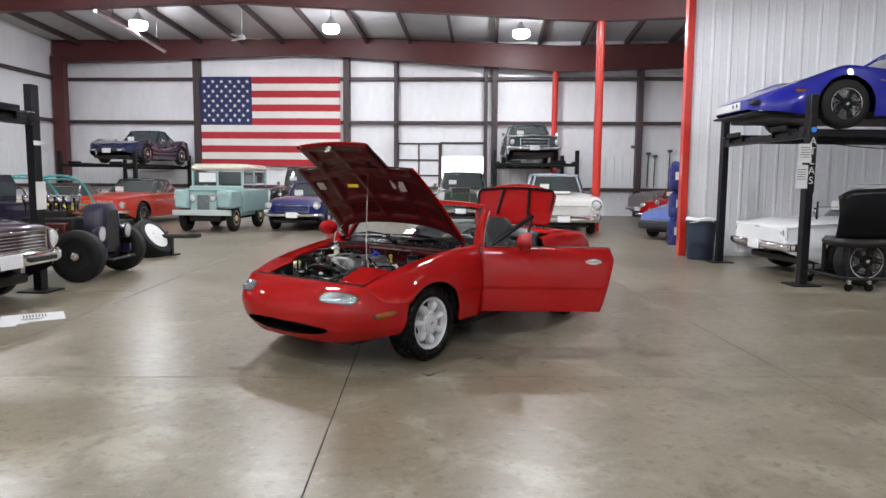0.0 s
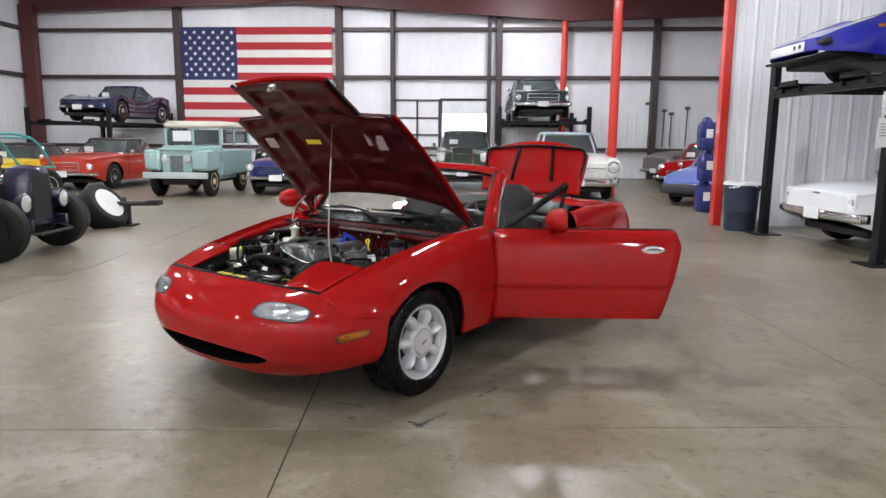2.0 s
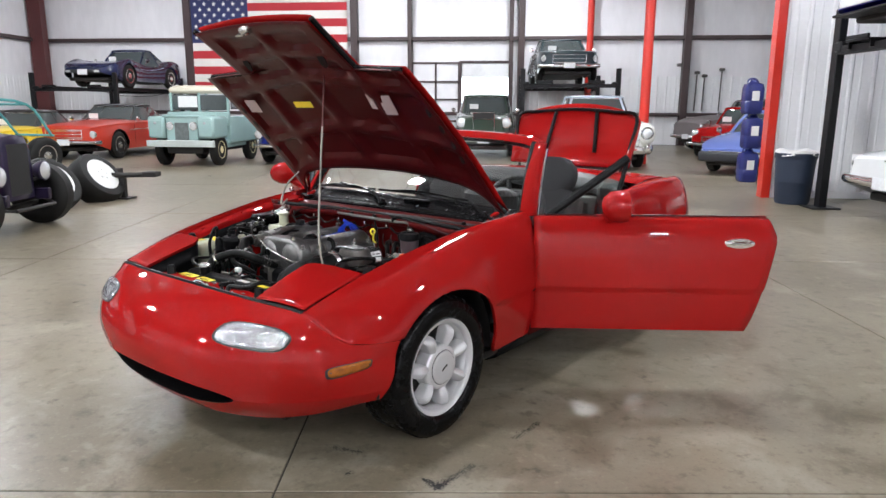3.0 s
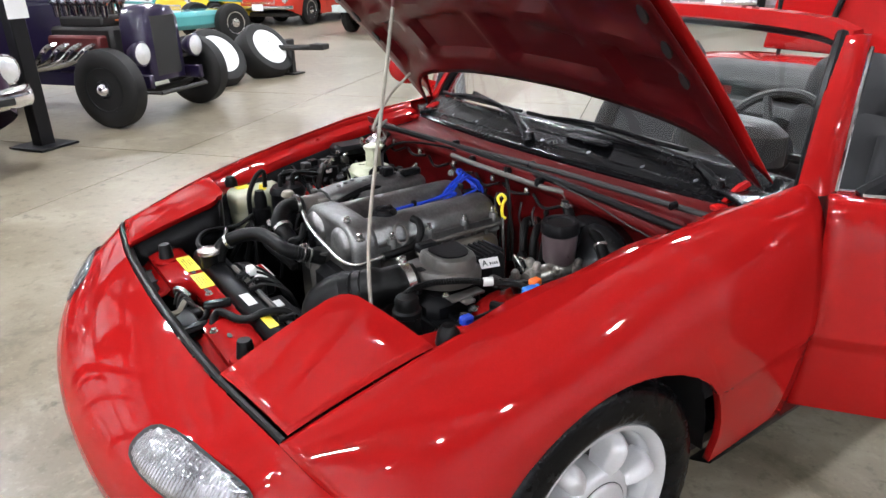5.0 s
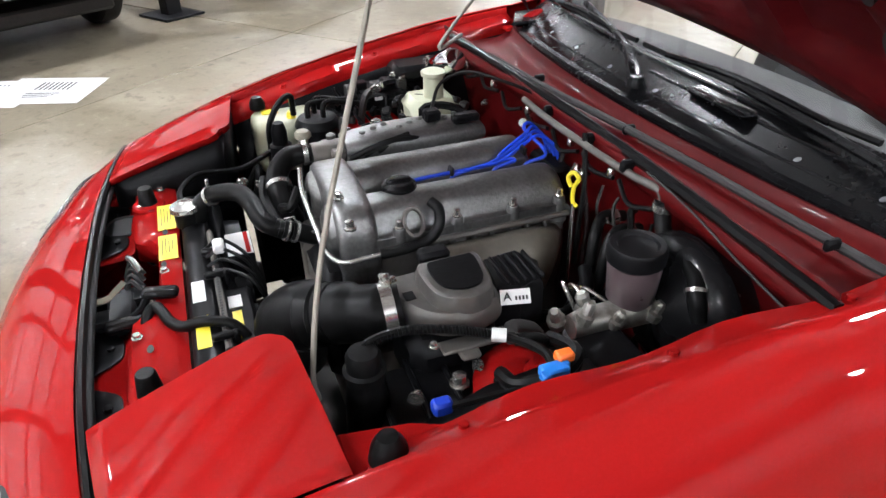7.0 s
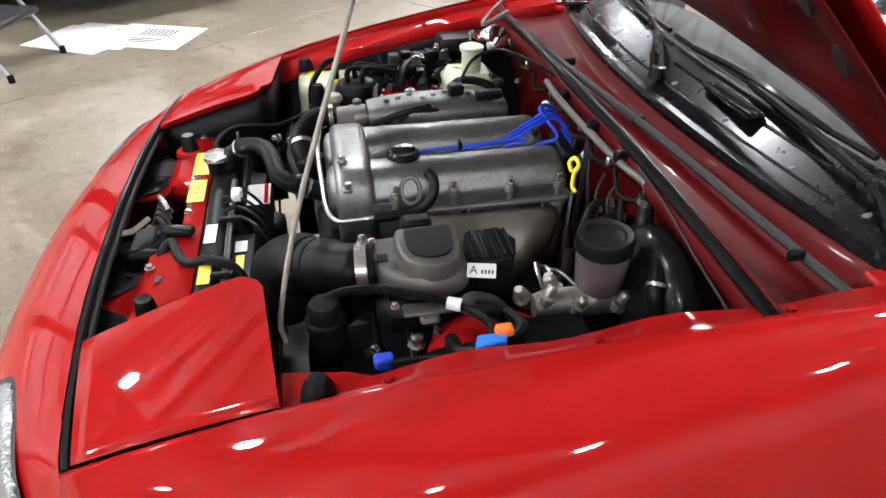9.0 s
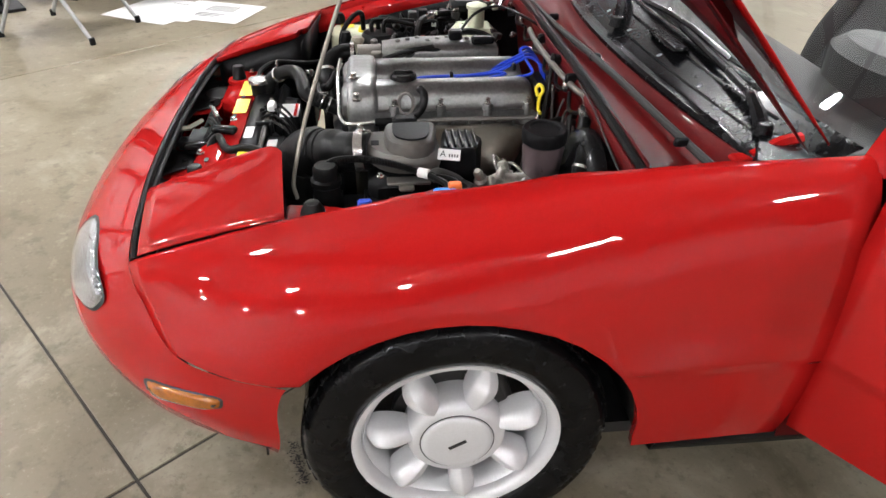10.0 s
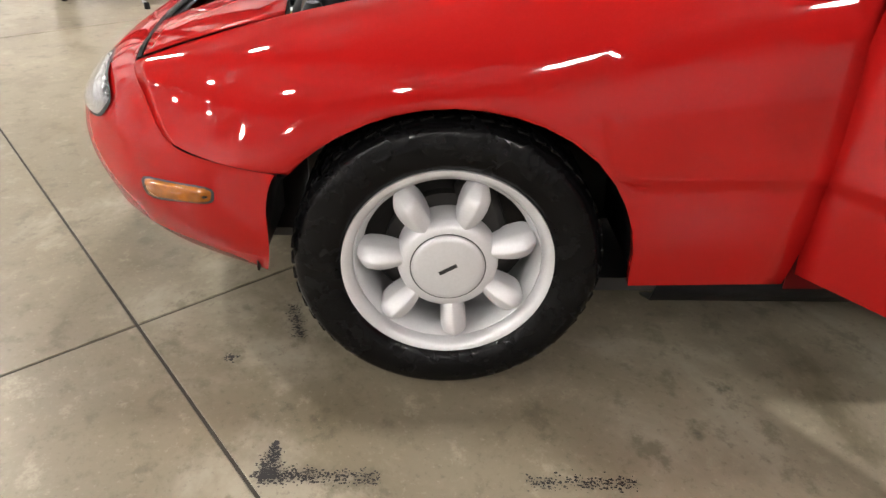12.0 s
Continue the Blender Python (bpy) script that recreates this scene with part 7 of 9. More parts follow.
def old_car(name, label, m, L, W, wb, oh, r, belt, top, cabin, body_mat, roof_mat=None, lamps=(), grille=None, bumper=None, plan=None, rim_mat=CHROME, open_top=False, group="parked collector cars", lamp_r=0.085, sill=0.22, plate=True, category="car", front_low=0.38):
    """A parked car: x from its front bumper to its tail, belt and top are lines (x, z)."""
    c = thing(name, m, label, category, group)
    bz, tz = spl(*zip(*belt)), spl(*zip(*top))
    pl = spl(*zip(*(plan or [(0, 0.80), (0.06, 0.93), (0.2, 0.99), (0.5, 1.0), (0.85, 0.98), (0.96, 0.9), (1, 0.78)])))
    ar = r + 0.055

    def low(x):
        z = sill + max(0.0, front_low - sill) * max(0.0, 1 - x / (oh - ar))
        for wx in (oh, oh + wb):
            d = abs(x - wx)
            if d < ar:
                z = max(z, r + math.sqrt(ar * ar - d * d))
        return z
    xs = sorted(set([round(L * k / 30, 4) for k in range(31)] + [round(wx + ar * math.cos(math.pi * k / 10), 4) for wx in (oh, oh + wb) for k in range(11)] + [round(wx + s * (ar + 0.003), 4) for wx in (oh, oh + wb) for s in (-1, 1)]))
    rows = []
    for x in xs:
        w = W / 2 * pl(x / L)
        zl, zb, zt = low(x), bz(x), tz(x)
        zl = min(zl, zb - 0.02)
        half = []
        for k in range(7):
            t = k / 6
            z = zl + (zb - 0.03 - zl) * t
            u = (z - sill) / max(0.1, zb - sill)
            half.append((w * (0.93 + 0.07 * math.sin(math.pi * min(1, 0.15 + 0.85 * u))), z))
        half += [(w * 0.955, zb), (w * 0.86, zb + (zt - zb) * 0.45), (w * 0.55, zb + (zt - zb) * 0.88), (0.0, zt + 0.008)]
        rows.append([(x, -b, z) for b, z in half] + [(x, b, z) for b, z in half[-2::-1]])
    cap = rows[0]
    cz = sum(p[2] for p in cap) / len(cap)
    for s, d in ((0.93, 0.022), (0.80, 0.034)):
        rows.insert(0, [(-d, p[1] * (1 - (1 - s) * 0.5), cz + (p[2] - cz) * s) for p in cap])
    part("body", join(grid(rows), (rows[0], [tuple(range(len(rows[0])))]), (rows[-1], [tuple(range(len(rows[0])))[::-1]])), body_mat, c, "", 45)
    part("chassis", box(L / 2, 0, sill + 0.03, L * 0.9, W * 0.72, 0.1, 0.02), IRON, c, "dark underbody")
    for wx in (oh, oh + wb):
        part("wheel_house", box(wx, 0, r + 0.14, ar * 1.7, W * 0.78, 0.35, 0.05), IRON, c, "dark wheel housing")
    for wx in (oh, oh + wb):
        for s in (-1, 1):
            car_wheel(c, wx, s * (W / 2 - 0.035), r, 0.17, r * 0.62, rim_mat, s)
    if cabin:
        xb0, xt0, xt1, xb1, rz = cabin
        rings = []
        for t in (0.0, 0.5, 1.0):
            x0, x1 = xb0 + (xt0 - xb0) * t, xb1 + (xt1 - xb1) * t
            zz0 = min(bz(min(L, max(0, xb0 + 0.3))), bz(min(L, xb1)))
            ring = []
            for k in range(28):
                f = 2 * math.pi * k / 28
                cx, sy = math.copysign(abs(math.cos(f)) ** 0.4, math.cos(f)), math.copysign(abs(math.sin(f)) ** 0.4, math.sin(f))
                hw = W / 2 * (0.90 - 0.16 * t ** 1.4)
                ring.append(((x0 + x1) / 2 - cx * (x1 - x0) / 2, sy * hw, zz0 - 0.03 + (rz - zz0) * t))
            rings.append(ring)
        if not open_top:
            cab = part("cabin_glass", grid(rings, True), DARK_GLASS, c, "dark car windows", 50)
            roof = [rings[-1]]
            for s, dz in ((0.98, 0.018), (0.9, 0.035), (0.6, 0.05), (0.02, 0.055)):
                cx = sum(p[0] for p in rings[-1]) / 28
                roof.append([(cx + (p[0] - cx) * s, p[1] * s, rz - 0.03 + dz) for p in rings[-1]])
            part("roof", grid(roof, True), roof_mat or body_mat, c, "", 50, 0.02)
            for k in (3, 11, 17, 25):
                part("pillar", tube([Vector(rings[0][k]), Vector(rings[1][k]), Vector(rings[2][k])], 0.03, 6), roof_mat or body_mat, c)
            for k in (7, 21):
                part("pillar", tube([Vector(rings[0][k]) * 1.0, Vector(rings[2][k])], 0.022, 6), roof_mat or body_mat, c)
        else:
            part("screen_frame", tube([Vector(rings[0][k]).lerp(Vector(rings[2][k]), 0.9) for k in (4, 2, 0, 26, 24)], 0.018, 6), CHROME, c)
            g = part("screen_glass", grid([[Vector(rings[0][k]) for k in (4, 2, 0, 26, 24)], [Vector(rings[0][k]).lerp(Vector(rings[2][k]), 0.9) for k in (4, 2, 0, 26, 24)]]), GLASSY, c)
            g.visible_shadow = False
            part("cabin_tub", box((xb0 + xb1) / 2 + 0.1, 0, bz(xb0) - 0.0, (xb1 - xb0) * 0.8, W * 0.66, 0.06, 0.02), VINYL, c, "dark interior")
            part("folded_hood", box(xb1 - 0.12, 0, bz(xb1) + 0.06, 0.5, W * 0.7, 0.12, 0.05), VINYL, c, "folded dark top")
        part("wind_paper", box(xb0 + (xt0 - xb0) * 0.35 - 0.03, W * 0.18, (bz(xb0) + rz) / 2 - 0.05, 0.01, 0.24, 0.13, 0, None), WHITE_LABEL, c, "paper behind the screen", False)
    for s in (-1, 1):
        def side_at(x, drop):
            return (x, s * (W / 2 * pl(x / L) * 1.003 + 0.002), bz(x) - drop)
        x0, x1 = oh + ar + 0.03, oh + wb - ar - 0.03
        part("side_trim", tube([side_at(x0 + (x1 - x0) * k / 8, 0.16) for k in range(9)], 0.009, 6), CHROME, c, "thin bright side strip")
        for x in (x0 + (x1 - x0) * 0.12, x0 + (x1 - x0) * 0.80):
            part("door_seam", tube([side_at(x, 0.04), side_at(x, 0.2), side_at(x, bz(x) - sill - 0.12)], 0.004, 5), DARK_INK, c, "dark shut line")
        part("door_handle", box(x0 + (x1 - x0) * 0.72, s * (W / 2 * pl((x0 + (x1 - x0) * 0.72) / L) + 0.012), bz(x0 + (x1 - x0) * 0.72) - 0.10, 0.14, 0.02, 0.025, 0.008), CHROME, c)
    if cabin and not open_top:
        part("screen_trim", tube([Vector(rings[0][k]).lerp(Vector(rings[2][k]), f) + Vector((-0.012, 0, 0)) for k, f in ((4, 0.04), (2, 0.04), (0, 0.04), (26, 0.04), (24, 0.04))], 0.012, 6), CHROME, c, "bright screen moulding")
        part("screen_trim", tube([Vector(rings[2][k]) + Vector((-0.012, 0, -0.01)) for k in (4, 2, 0, 26, 24)], 0.012, 6), CHROME, c, "bright screen moulding")
        for s in (-1, 1):
            part("wing_mirror", join(lathe([(0.0, -0.03), (0.05, -0.02), (0.06, 0.01), (0.0, 0.012)], 14, Matrix.Translation((xb0 + 0.15, s * (W / 2 + 0.03), bz(xb0) + 0.10)) @ pose(0, 0, 0, 0, 90, 0)), tube([(xb0 + 0.13, s * (W / 2 - 0.04), bz(xb0)), (xb0 + 0.15, s * (W / 2 + 0.03), bz(xb0) + 0.08)], 0.01, 6)), CHROME, c)
    for y, z in lamps:
        for s in (-1, 1):
            lm = part("headlamp", lathe([(lamp_r * 1.12, -0.06), (lamp_r * 1.15, 0.0), (lamp_r * 1.02, 0.012), (lamp_r, 0.004)], 20, Matrix.Translation((-0.006, s * y, z)) @ pose(0, 0, 0, 0, -90, 0)), CHROME, c, "chrome lamp ring")
            part("lens", lathe([(lamp_r, 0.002), (lamp_r * 0.7, 0.02), (0.0, 0.028)], 18, Matrix.Translation((-0.006, s * y, z)) @ pose(0, 0, 0, 0, -90, 0)), HEADLAMP, lm)
    if grille:
        gw, z0, z1, n = grille
        gr = part("grille", box(-0.002, 0, (z0 + z1) / 2, 0.06, gw * 2, z1 - z0, 0.015), DARK_INK, c, "dark radiator grille")
        for k in range(n):
            part("grille_bar", box(-0.036, 0, z0 + (z1 - z0) * (k + 0.5) / n, 0.02, gw * 1.96, 0.012, 0.004), CHROME, gr)
        part("grille_frame", join(*[box(-0.034, 0, z, 0.03, gw * 2.05, 0.018, 0.005) for z in (z0, z1)], *[box(-0.034, s * gw, (z0 + z1) / 2, 0.03, 0.02, z1 - z0, 0.005) for s in (-1, 1)]), CHROME, gr)
    if bumper:
        z, h = bumper
        for x, d in ((-0.05, 1), (L + 0.05, -1)):
            path = [(x + d * 0.12, -W / 2 * 0.97, z), (x + d * 0.03, -W / 2 * 0.85, z), (x, 0, z), (x + d * 0.03, W / 2 * 0.85, z), (x + d * 0.12, W / 2 * 0.97, z)]
            rows = [[(p.x + dx, p.y, p.z + dz) for dx, dz in ((0, -h / 2), (-0.025 * d, -h / 4), (-0.025 * d, h / 4), (0, h / 2), (0.03 * d, h / 2), (0.03 * d, -h / 2))] for p in curve(path, 4)]
            part("bumper", capped(rows), CHROME, c, "chrome bumper", 60)
        if plate:
            part("plate", box(-0.085, 0, z, 0.008, 0.30, 0.14, 0.002), PLATE, c, "pale licence plate", False)
    return c


def four_post_lift(m, length, width, height, deck, label):
    lf = thing("car_lift", m, label, "car lift", "four-post lifts")
    for x in (0.0, length):
        for y in (-width / 2, width / 2):
            p = part("post", join(box(x, y, height / 2, 0.10, 0.13, height, 0.008), box(x + (0.055 if x == 0 else -0.055), y, height / 2, 0.012, 0.07, height - 0.02)), LIFT_BLACK, lf, "black steel post")
            part("foot", box(x, y, 0.012, 0.36, 0.34, 0.018, 0.003), LIFT_BLACK, p, "bolted foot plate")
            part("pulley_cap", box(x, -y * 0.0 + y * 0.93, deck + 0.03, 0.14, 0.15, 0.13, 0.02), LIFT_BLACK, p)
        part("cross_beam", box(x, 0, deck - 0.01, 0.11, width - 0.1, 0.10, 0.008), LIFT_BLACK, lf)
    for y in (-width * 0.27, width * 0.27):
        part("runway", join(box(length / 2, y, deck + 0.072, length + 0.26, 0.46, 0.024, 0.006), box(length / 2, y - 0.215, deck + 0.03, length + 0.2, 0.025, 0.10, 0.005), box(length / 2, y + 0.215, deck + 0.03, length + 0.2, 0.025, 0.10, 0.005)), LIFT_BLACK, lf, "steel runway")
        part("wheel_stop", box(-0.12, y, deck + 0.105, 0.03, 0.44, 0.05, 0.008), LIFT_BLACK, lf)
    part("cable", tube(curve([(0.1, -width * 0.3, deck - 0.05), (length * 0.3, -width * 0.28, deck - 0.16), (length * 0.7, -width * 0.28, deck - 0.16), (length - 0.1, -width * 0.3, deck - 0.05)], 5), 0.008, 6), RUBBER, lf)
    return lf



# lift with the blue sports car, and the white car under it
lift_right = four_post_lift(pose(5.02, 12.45, 0, 0, 0, 5.5), 4.6, 2.5, 2.47, 1.98, "black four-post lift holding a blue sports car")
sign = part("sign_plate", box(0.0, -1.325, 1.62, 0.1, 0.006, 0.8, 0.001), LIFT_BLACK, lift_right, "black strip lettered down the post", False)
for k, ch in enumerate("ATLAS"):
    text_part("letter", ch, 0.135, WHITE_LABEL, sign, Matrix.Translation((0.0, -1.33, 1.87 - 0.125 * k)) @ pose(0, 0, 0, 90, 0, 0), "white block letter")
part("badge", lathe([(0.0, 0.004), (0.035, 0.004), (0.035, 0.0)], 16, Matrix.Translation((0.0, -1.329, 2.02)) @ pose(0, 0, 0, 90, 0, 0)), BLUE_CLIP, sign, "small round blue badge")
for z, x, h in ((1.72, -0.10, 0.24), (1.42, -0.13, 0.30)):
    sheet = part("notice_sheet", box(x, -1.336, z, 0.16, 0.004, h), WHITE_LABEL, lift_right, "white printed notice taped to the post", False)
    for k in range(5):
        part("print_line", box(x, -1.339, z + h * 0.3 - 0.03 * k, 0.11, 0.001, 0.008), DARK_INK, sheet, "", False)

WHITE_M = paint("white_car_paint", (0.72, 0.73, 0.74))
BLUE_M = paint("bright_blue_paint", (0.008, 0.010, 0.27))
bsc = old_car("sports_car", "bright blue low sports car raised on a lift", pose(4.55, 12.32, 2.065, 0, 0, 4), 4.48, 1.8, 2.44, 1.12, 0.325,
        [(0, 0.42), (0.12, 0.48), (0.4, 0.58), (0.75, 0.72), (1.12, 0.83), (1.5, 0.80), (2.0, 0.75), (2.6, 0.80), (3.5, 0.90), (4.48, 0.80)], [(0, 0.43), (0.12, 0.49), (0.4, 0.58), (0.8, 0.69), (1.12, 0.76), (1.6, 0.82), (2.6, 0.88), (3.6, 0.93), (4.48, 0.84)],
        (1.65, 2.35, 2.9, 3.7, 1.18), BLUE_M, None, (), None, None, [(0, 0.66), (0.03, 0.82), (0.08, 0.91), (0.16, 0.97), (0.25, 1.0), (0.42, 0.965), (0.6, 0.975), (0.78, 1.0), (0.92, 0.97), (1, 0.88)], BLACK, sill=0.17, front_low=0.26)
nose_plate = part("nose_panel", box(-0.045, 0.10, 0.345, 0.02, 0.80, 0.11, 0.02, None, 2), WHITE_M, bsc, "pale panel across the nose")
for y in (-0.22, -0.10):
    part("panel_hole", lathe([(0.0, 0.002), (0.028, 0.002), (0.03, 0.0)], 14, Matrix.Translation((-0.057, y, 0.35)) @ pose(0, 0, 0, 0, -90, 0)), DARK_INK, nose_plate)
part("intake", box(0.02, -0.52, 0.36, 0.10, 0.34, 0.07, 0.02), DARK_INK, bsc, "dark intake in the nose")
part("chin_lip", box(0.12, 0, 0.225, 0.30, 1.35, 0.03, 0.01), LIFT_BLACK, bsc, "black lip under the nose")
part("side_marker", box(0.52, -0.835, 0.50, 0.13, 0.02, 0.04, 0.008), AMBER, bsc, "amber side marker")
part("hood_line", tube([(0.35, -0.55, 0.585), (0.8, -0.58, 0.715), (1.5, -0.60, 0.83)], 0.004, 5), DARK_INK, bsc)
cv = old_car("compact_car", "white sixties compact car parked beneath the lift", pose(5.05, 12.45, 0, 0, 0, 8), 4.55, 1.72, 2.74, 0.85, 0.31,
        [(0, 0.70), (0.3, 0.76), (1.2, 0.80), (3.5, 0.82), (4.55, 0.76)], [(0, 0.74), (0.3, 0.80), (1.2, 0.84), (3.5, 0.86), (4.55, 0.80)],
        (1.25, 1.75, 3.0, 3.6, 1.30), WHITE_M, None, ((0.58, 0.63), (0.40, 0.63)), None, (0.45, 0.11), None, CHROME, lamp_r=0.075)
part("nose_band", box(0.012, 0, 0.64, 0.03, 1.4, 0.20, 0.012), WHITE_M, cv)
part("nose_badge", box(-0.03, 0, 0.70, 0.012, 0.14, 0.03, 0.005), CHROME, cv)
rk = thing("screen_frame_rack", pose(5.75, 12.2, 0), "thin black frame standing behind the white car", "rack")
part("rack_frame", join(*[tube([(x, 0, 0), (x, 0, 1.08)], 0.015, 6) for x in (0.0, 1.3)], tube([(0, 0, 1.0), (1.3, 0, 1.0)], 0.006, 6), tube([(0, 0, 0.2), (1.3, 0, 0.2)], 0.012, 6)), LIFT_BLACK, rk)

# waste bin by the partition
can = thing("waste_bin", pose(4.72, 14.15, 0), "dark blue ribbed plastic waste bin with white liner", "bin")
bin_mat = material("dark_blue_bin_plastic", (0.02, 0.03, 0.055), 0.5, 0, 0.15, 50, 5, 0.05)
rows = [[(rr * (1 + 0.02 * (k % 2)) * math.cos(2 * math.pi * k / 48), rr * (1 + 0.02 * (k % 2)) * math.sin(2 * math.pi * k / 48), z) for k in range(48)] for rr, z in ((0.20, 0.0), (0.215, 0.03), (0.245, 0.60), (0.26, 0.62), (0.262, 0.68), (0.25, 0.685), (0.23, 0.30))]
part("bin_body", capped(rows), bin_mat, can)
rows = [[((rr + 0.012 * math.sin(5 * f + z * 40)) * math.cos(f), (rr + 0.012 * math.sin(5 * f)) * math.sin(f), z + 0.02 * math.sin(3 * f)) for f in [2 * math.pi * k / 30 for k in range(30)]] for rr, z in ((0.262, 0.66), (0.255, 0.70), (0.2, 0.72), (0.08, 0.70), (0.0, 0.69))]
part("liner", grid(rows, True), WHITE_LABEL, can, "white bin liner", 60)

# dolly with a black body panel and a wheel
dolly = thing("rolling_dolly", pose(5.75, 10.95, 0, 0, 0, 6), "low black dolly on casters carrying a black panel", "dolly")
part("frame", join(*[tube([(-0.3, y, 0.16), (1.4, y, 0.16)], 0.022, 6) for y in (-0.2, 0.65)], *[tube([(x, -0.2, 0.16), (x, 0.65, 0.16)], 0.022, 6) for x in (-0.3, 1.4)]), LIFT_BLACK, dolly)
for x, y in ((-0.28, -0.2), (-0.28, 0.65), (1.38, -0.2), (1.38, 0.65), (-0.02, -0.2)):
    cs = part("caster", lathe([(0.05, -0.015), (0.055, 0.0), (0.05, 0.015)], 18, Matrix.Translation((x, y, 0.055)) @ pose(0, 0, 0, 90, 0, 0)), RUBBER, dolly, "small swivel caster")
    part("fork", box(x, y, 0.12, 0.04, 0.05, 0.06, 0.006), STEEL, cs)
panel = [[(x, -0.12 - 0.05 * math.sin(math.pi * t), 0.66 + (0.585 + 0.05 * math.sin(math.pi * (x + 0.45) / 2.0) - 0.5 * max(0.0, (-0.30 - x)) ** 1.0) * t) for x in [-0.42 + 1.7 * k / 20 for k in range(21)]] for t in [k / 8 for k in range(9)]]
part("panel", grid(panel), BLACK, dolly, "curved black body panel", 60, 0.03)
part("panel_seat", box(0.40, 0.12, 0.60, 1.45, 0.55, 0.12, 0.05), VINYL, dolly, "black padded base")
for x in (-0.25, 1.0):
    for y in (-0.1, 0.4):
        part("panel_leg", tube([(x, y, 0.16), (x, y, 0.58)], 0.025, 8), LIFT_BLACK, dolly)
car_wheel(dolly, 0.05, 0.18, 0.33, 0.2, 0.21, BLACK, -1).matrix_basis = Matrix.Translation((0.05, -0.02, 0.36)) @ pose(0, 0, 0, 90, 0, 0)

# near lift and the purple saloon under it
lift_left = four_post_lift(pose(-4.2, 8.3, 0, 0, 0, 180), 4.6, 2.6, 2.38, 1.98, "black four-post lift over a purple saloon")
for k, (z, h) in enumerate(((1.12, 0.32), (1.72, 0.05))):
    part("notice_sheet", box(-0.06, -1.30, z, 0.004, 0.17, h), WHITE_LABEL, lift_left, "white notice hanging on the post", False)
PURPLE = paint("dark_purple_paint", (0.028, 0.008, 0.030), 0.25)
nova = old_car("saloon_car", "dark purple sixties saloon with chrome bumper under lift", pose(-3.72, 8.38, 0, 0, 0, 178), 4.65, 1.78, 2.79, 0.80, 0.33,
        [(0, 0.80), (0.3, 0.83), (1.3, 0.88), (3.4, 0.90), (4.65, 0.82)], [(0, 0.84), (0.3, 0.88), (1.3, 0.95), (3.4, 0.98), (4.65, 0.88)],
        (1.35, 1.95, 3.0, 3.7, 1.38), PURPLE, None, ((0.70, 0.68),), (0.56, 0.58, 0.78, 6), (0.50, 0.14), None, IRON, lamp_r=0.09)
part("bumper_slot", box(-0.085, 0.45, 0.49, 0.02, 0.42, 0.05, 0.008), DARK_INK, nova, "dark slot in the bumper")
part("bumper_slot", box(-0.085, -0.45, 0.49, 0.02, 0.42, 0.05, 0.008), DARK_INK, nova, "dark slot in the bumper")

# hot rod
STEEL_DARK = material("polished_dark_metal", (0.34, 0.34, 0.36), 0.16, 1.0, 0.3, 60, 9)
HR_BLOCK = material("maroon_engine_paint", (0.10, 0.012, 0.012), 0.5, 0, 0.3, 40, 6)
HR = paint("deep_violet_black_paint", (0.012, 0.008, 0.028), 0.2)
rod = thing("hot_rod", pose(-4.22, 10.90, 0, 0, 0, 184), "violet-black hot rod with open chrome engine", "car", "parked collector cars")
for x, y, rr, w in ((0.0, -0.66, 0.335, 0.16), (0.0, 0.66, 0.335, 0.16), (2.75, -0.68, 0.40, 0.26), (2.75, 0.68, 0.40, 0.26)):
    car_wheel(rod, x, y, rr, w, rr * 0.58, LIFT_BLACK, -1 if y < 0 else 1)
for y in (-0.66, 0.66):
    part("hub_cap", lathe([(0.0, 0.05), (0.03, 0.045), (0.055, 0.02), (0.06, 0.0)], 16, Matrix.Translation((0, y * 1.005, 0.335)) @ pose(0, 0, 0, 90 if y < 0 else -90, 0, 0)), CHROME, rod, "chrome hub")
part("front_axle", join(tube(curve([(0.0, -0.6, 0.30), (0.02, -0.4, 0.24), (0.02, 0.4, 0.24), (0.0, 0.6, 0.30)], 5), 0.03, 8), tube([(-0.3, -0.32, 0.26), (-0.3, 0.32, 0.26)], 0.02, 6), tube([(-0.3, -0.32, 0.26), (0.1, -0.62, 0.32)], 0.015, 6), tube([(-0.3, 0.32, 0.26), (0.1, 0.62, 0.32)], 0.015, 6)), IRON, rod, "dark front axle and struts")
for y in (-0.34, 0.34):
    part("frame_rail", box(1.4, y, 0.36, 3.3, 0.06, 0.12, 0.01), HR, rod)
shell = [[(x, y, z) for y, z in ((-w, 0.34), (-w * 1.02, 0.60), (-w * 0.98, h - 0.12), (-w * 0.7, h - 0.02), (0, h), (w * 0.7, h - 0.02), (w * 0.98, h - 0.12), (w * 1.02, 0.60), (w, 0.34))] for x, w, h in ((-0.17, 0.20, 0.93), (-0.14, 0.235, 0.985), (-0.02, 0.245, 1.0), (0.10, 0.24, 0.985))]
part("grille_shell", capped(shell), HR, rod, "tall painted grille shell", 50)
part("grille_insert", box(-0.165, 0, 0.64, 0.012, 0.33, 0.52, 0.004), DARK_INK, rod, "dark mesh grille")
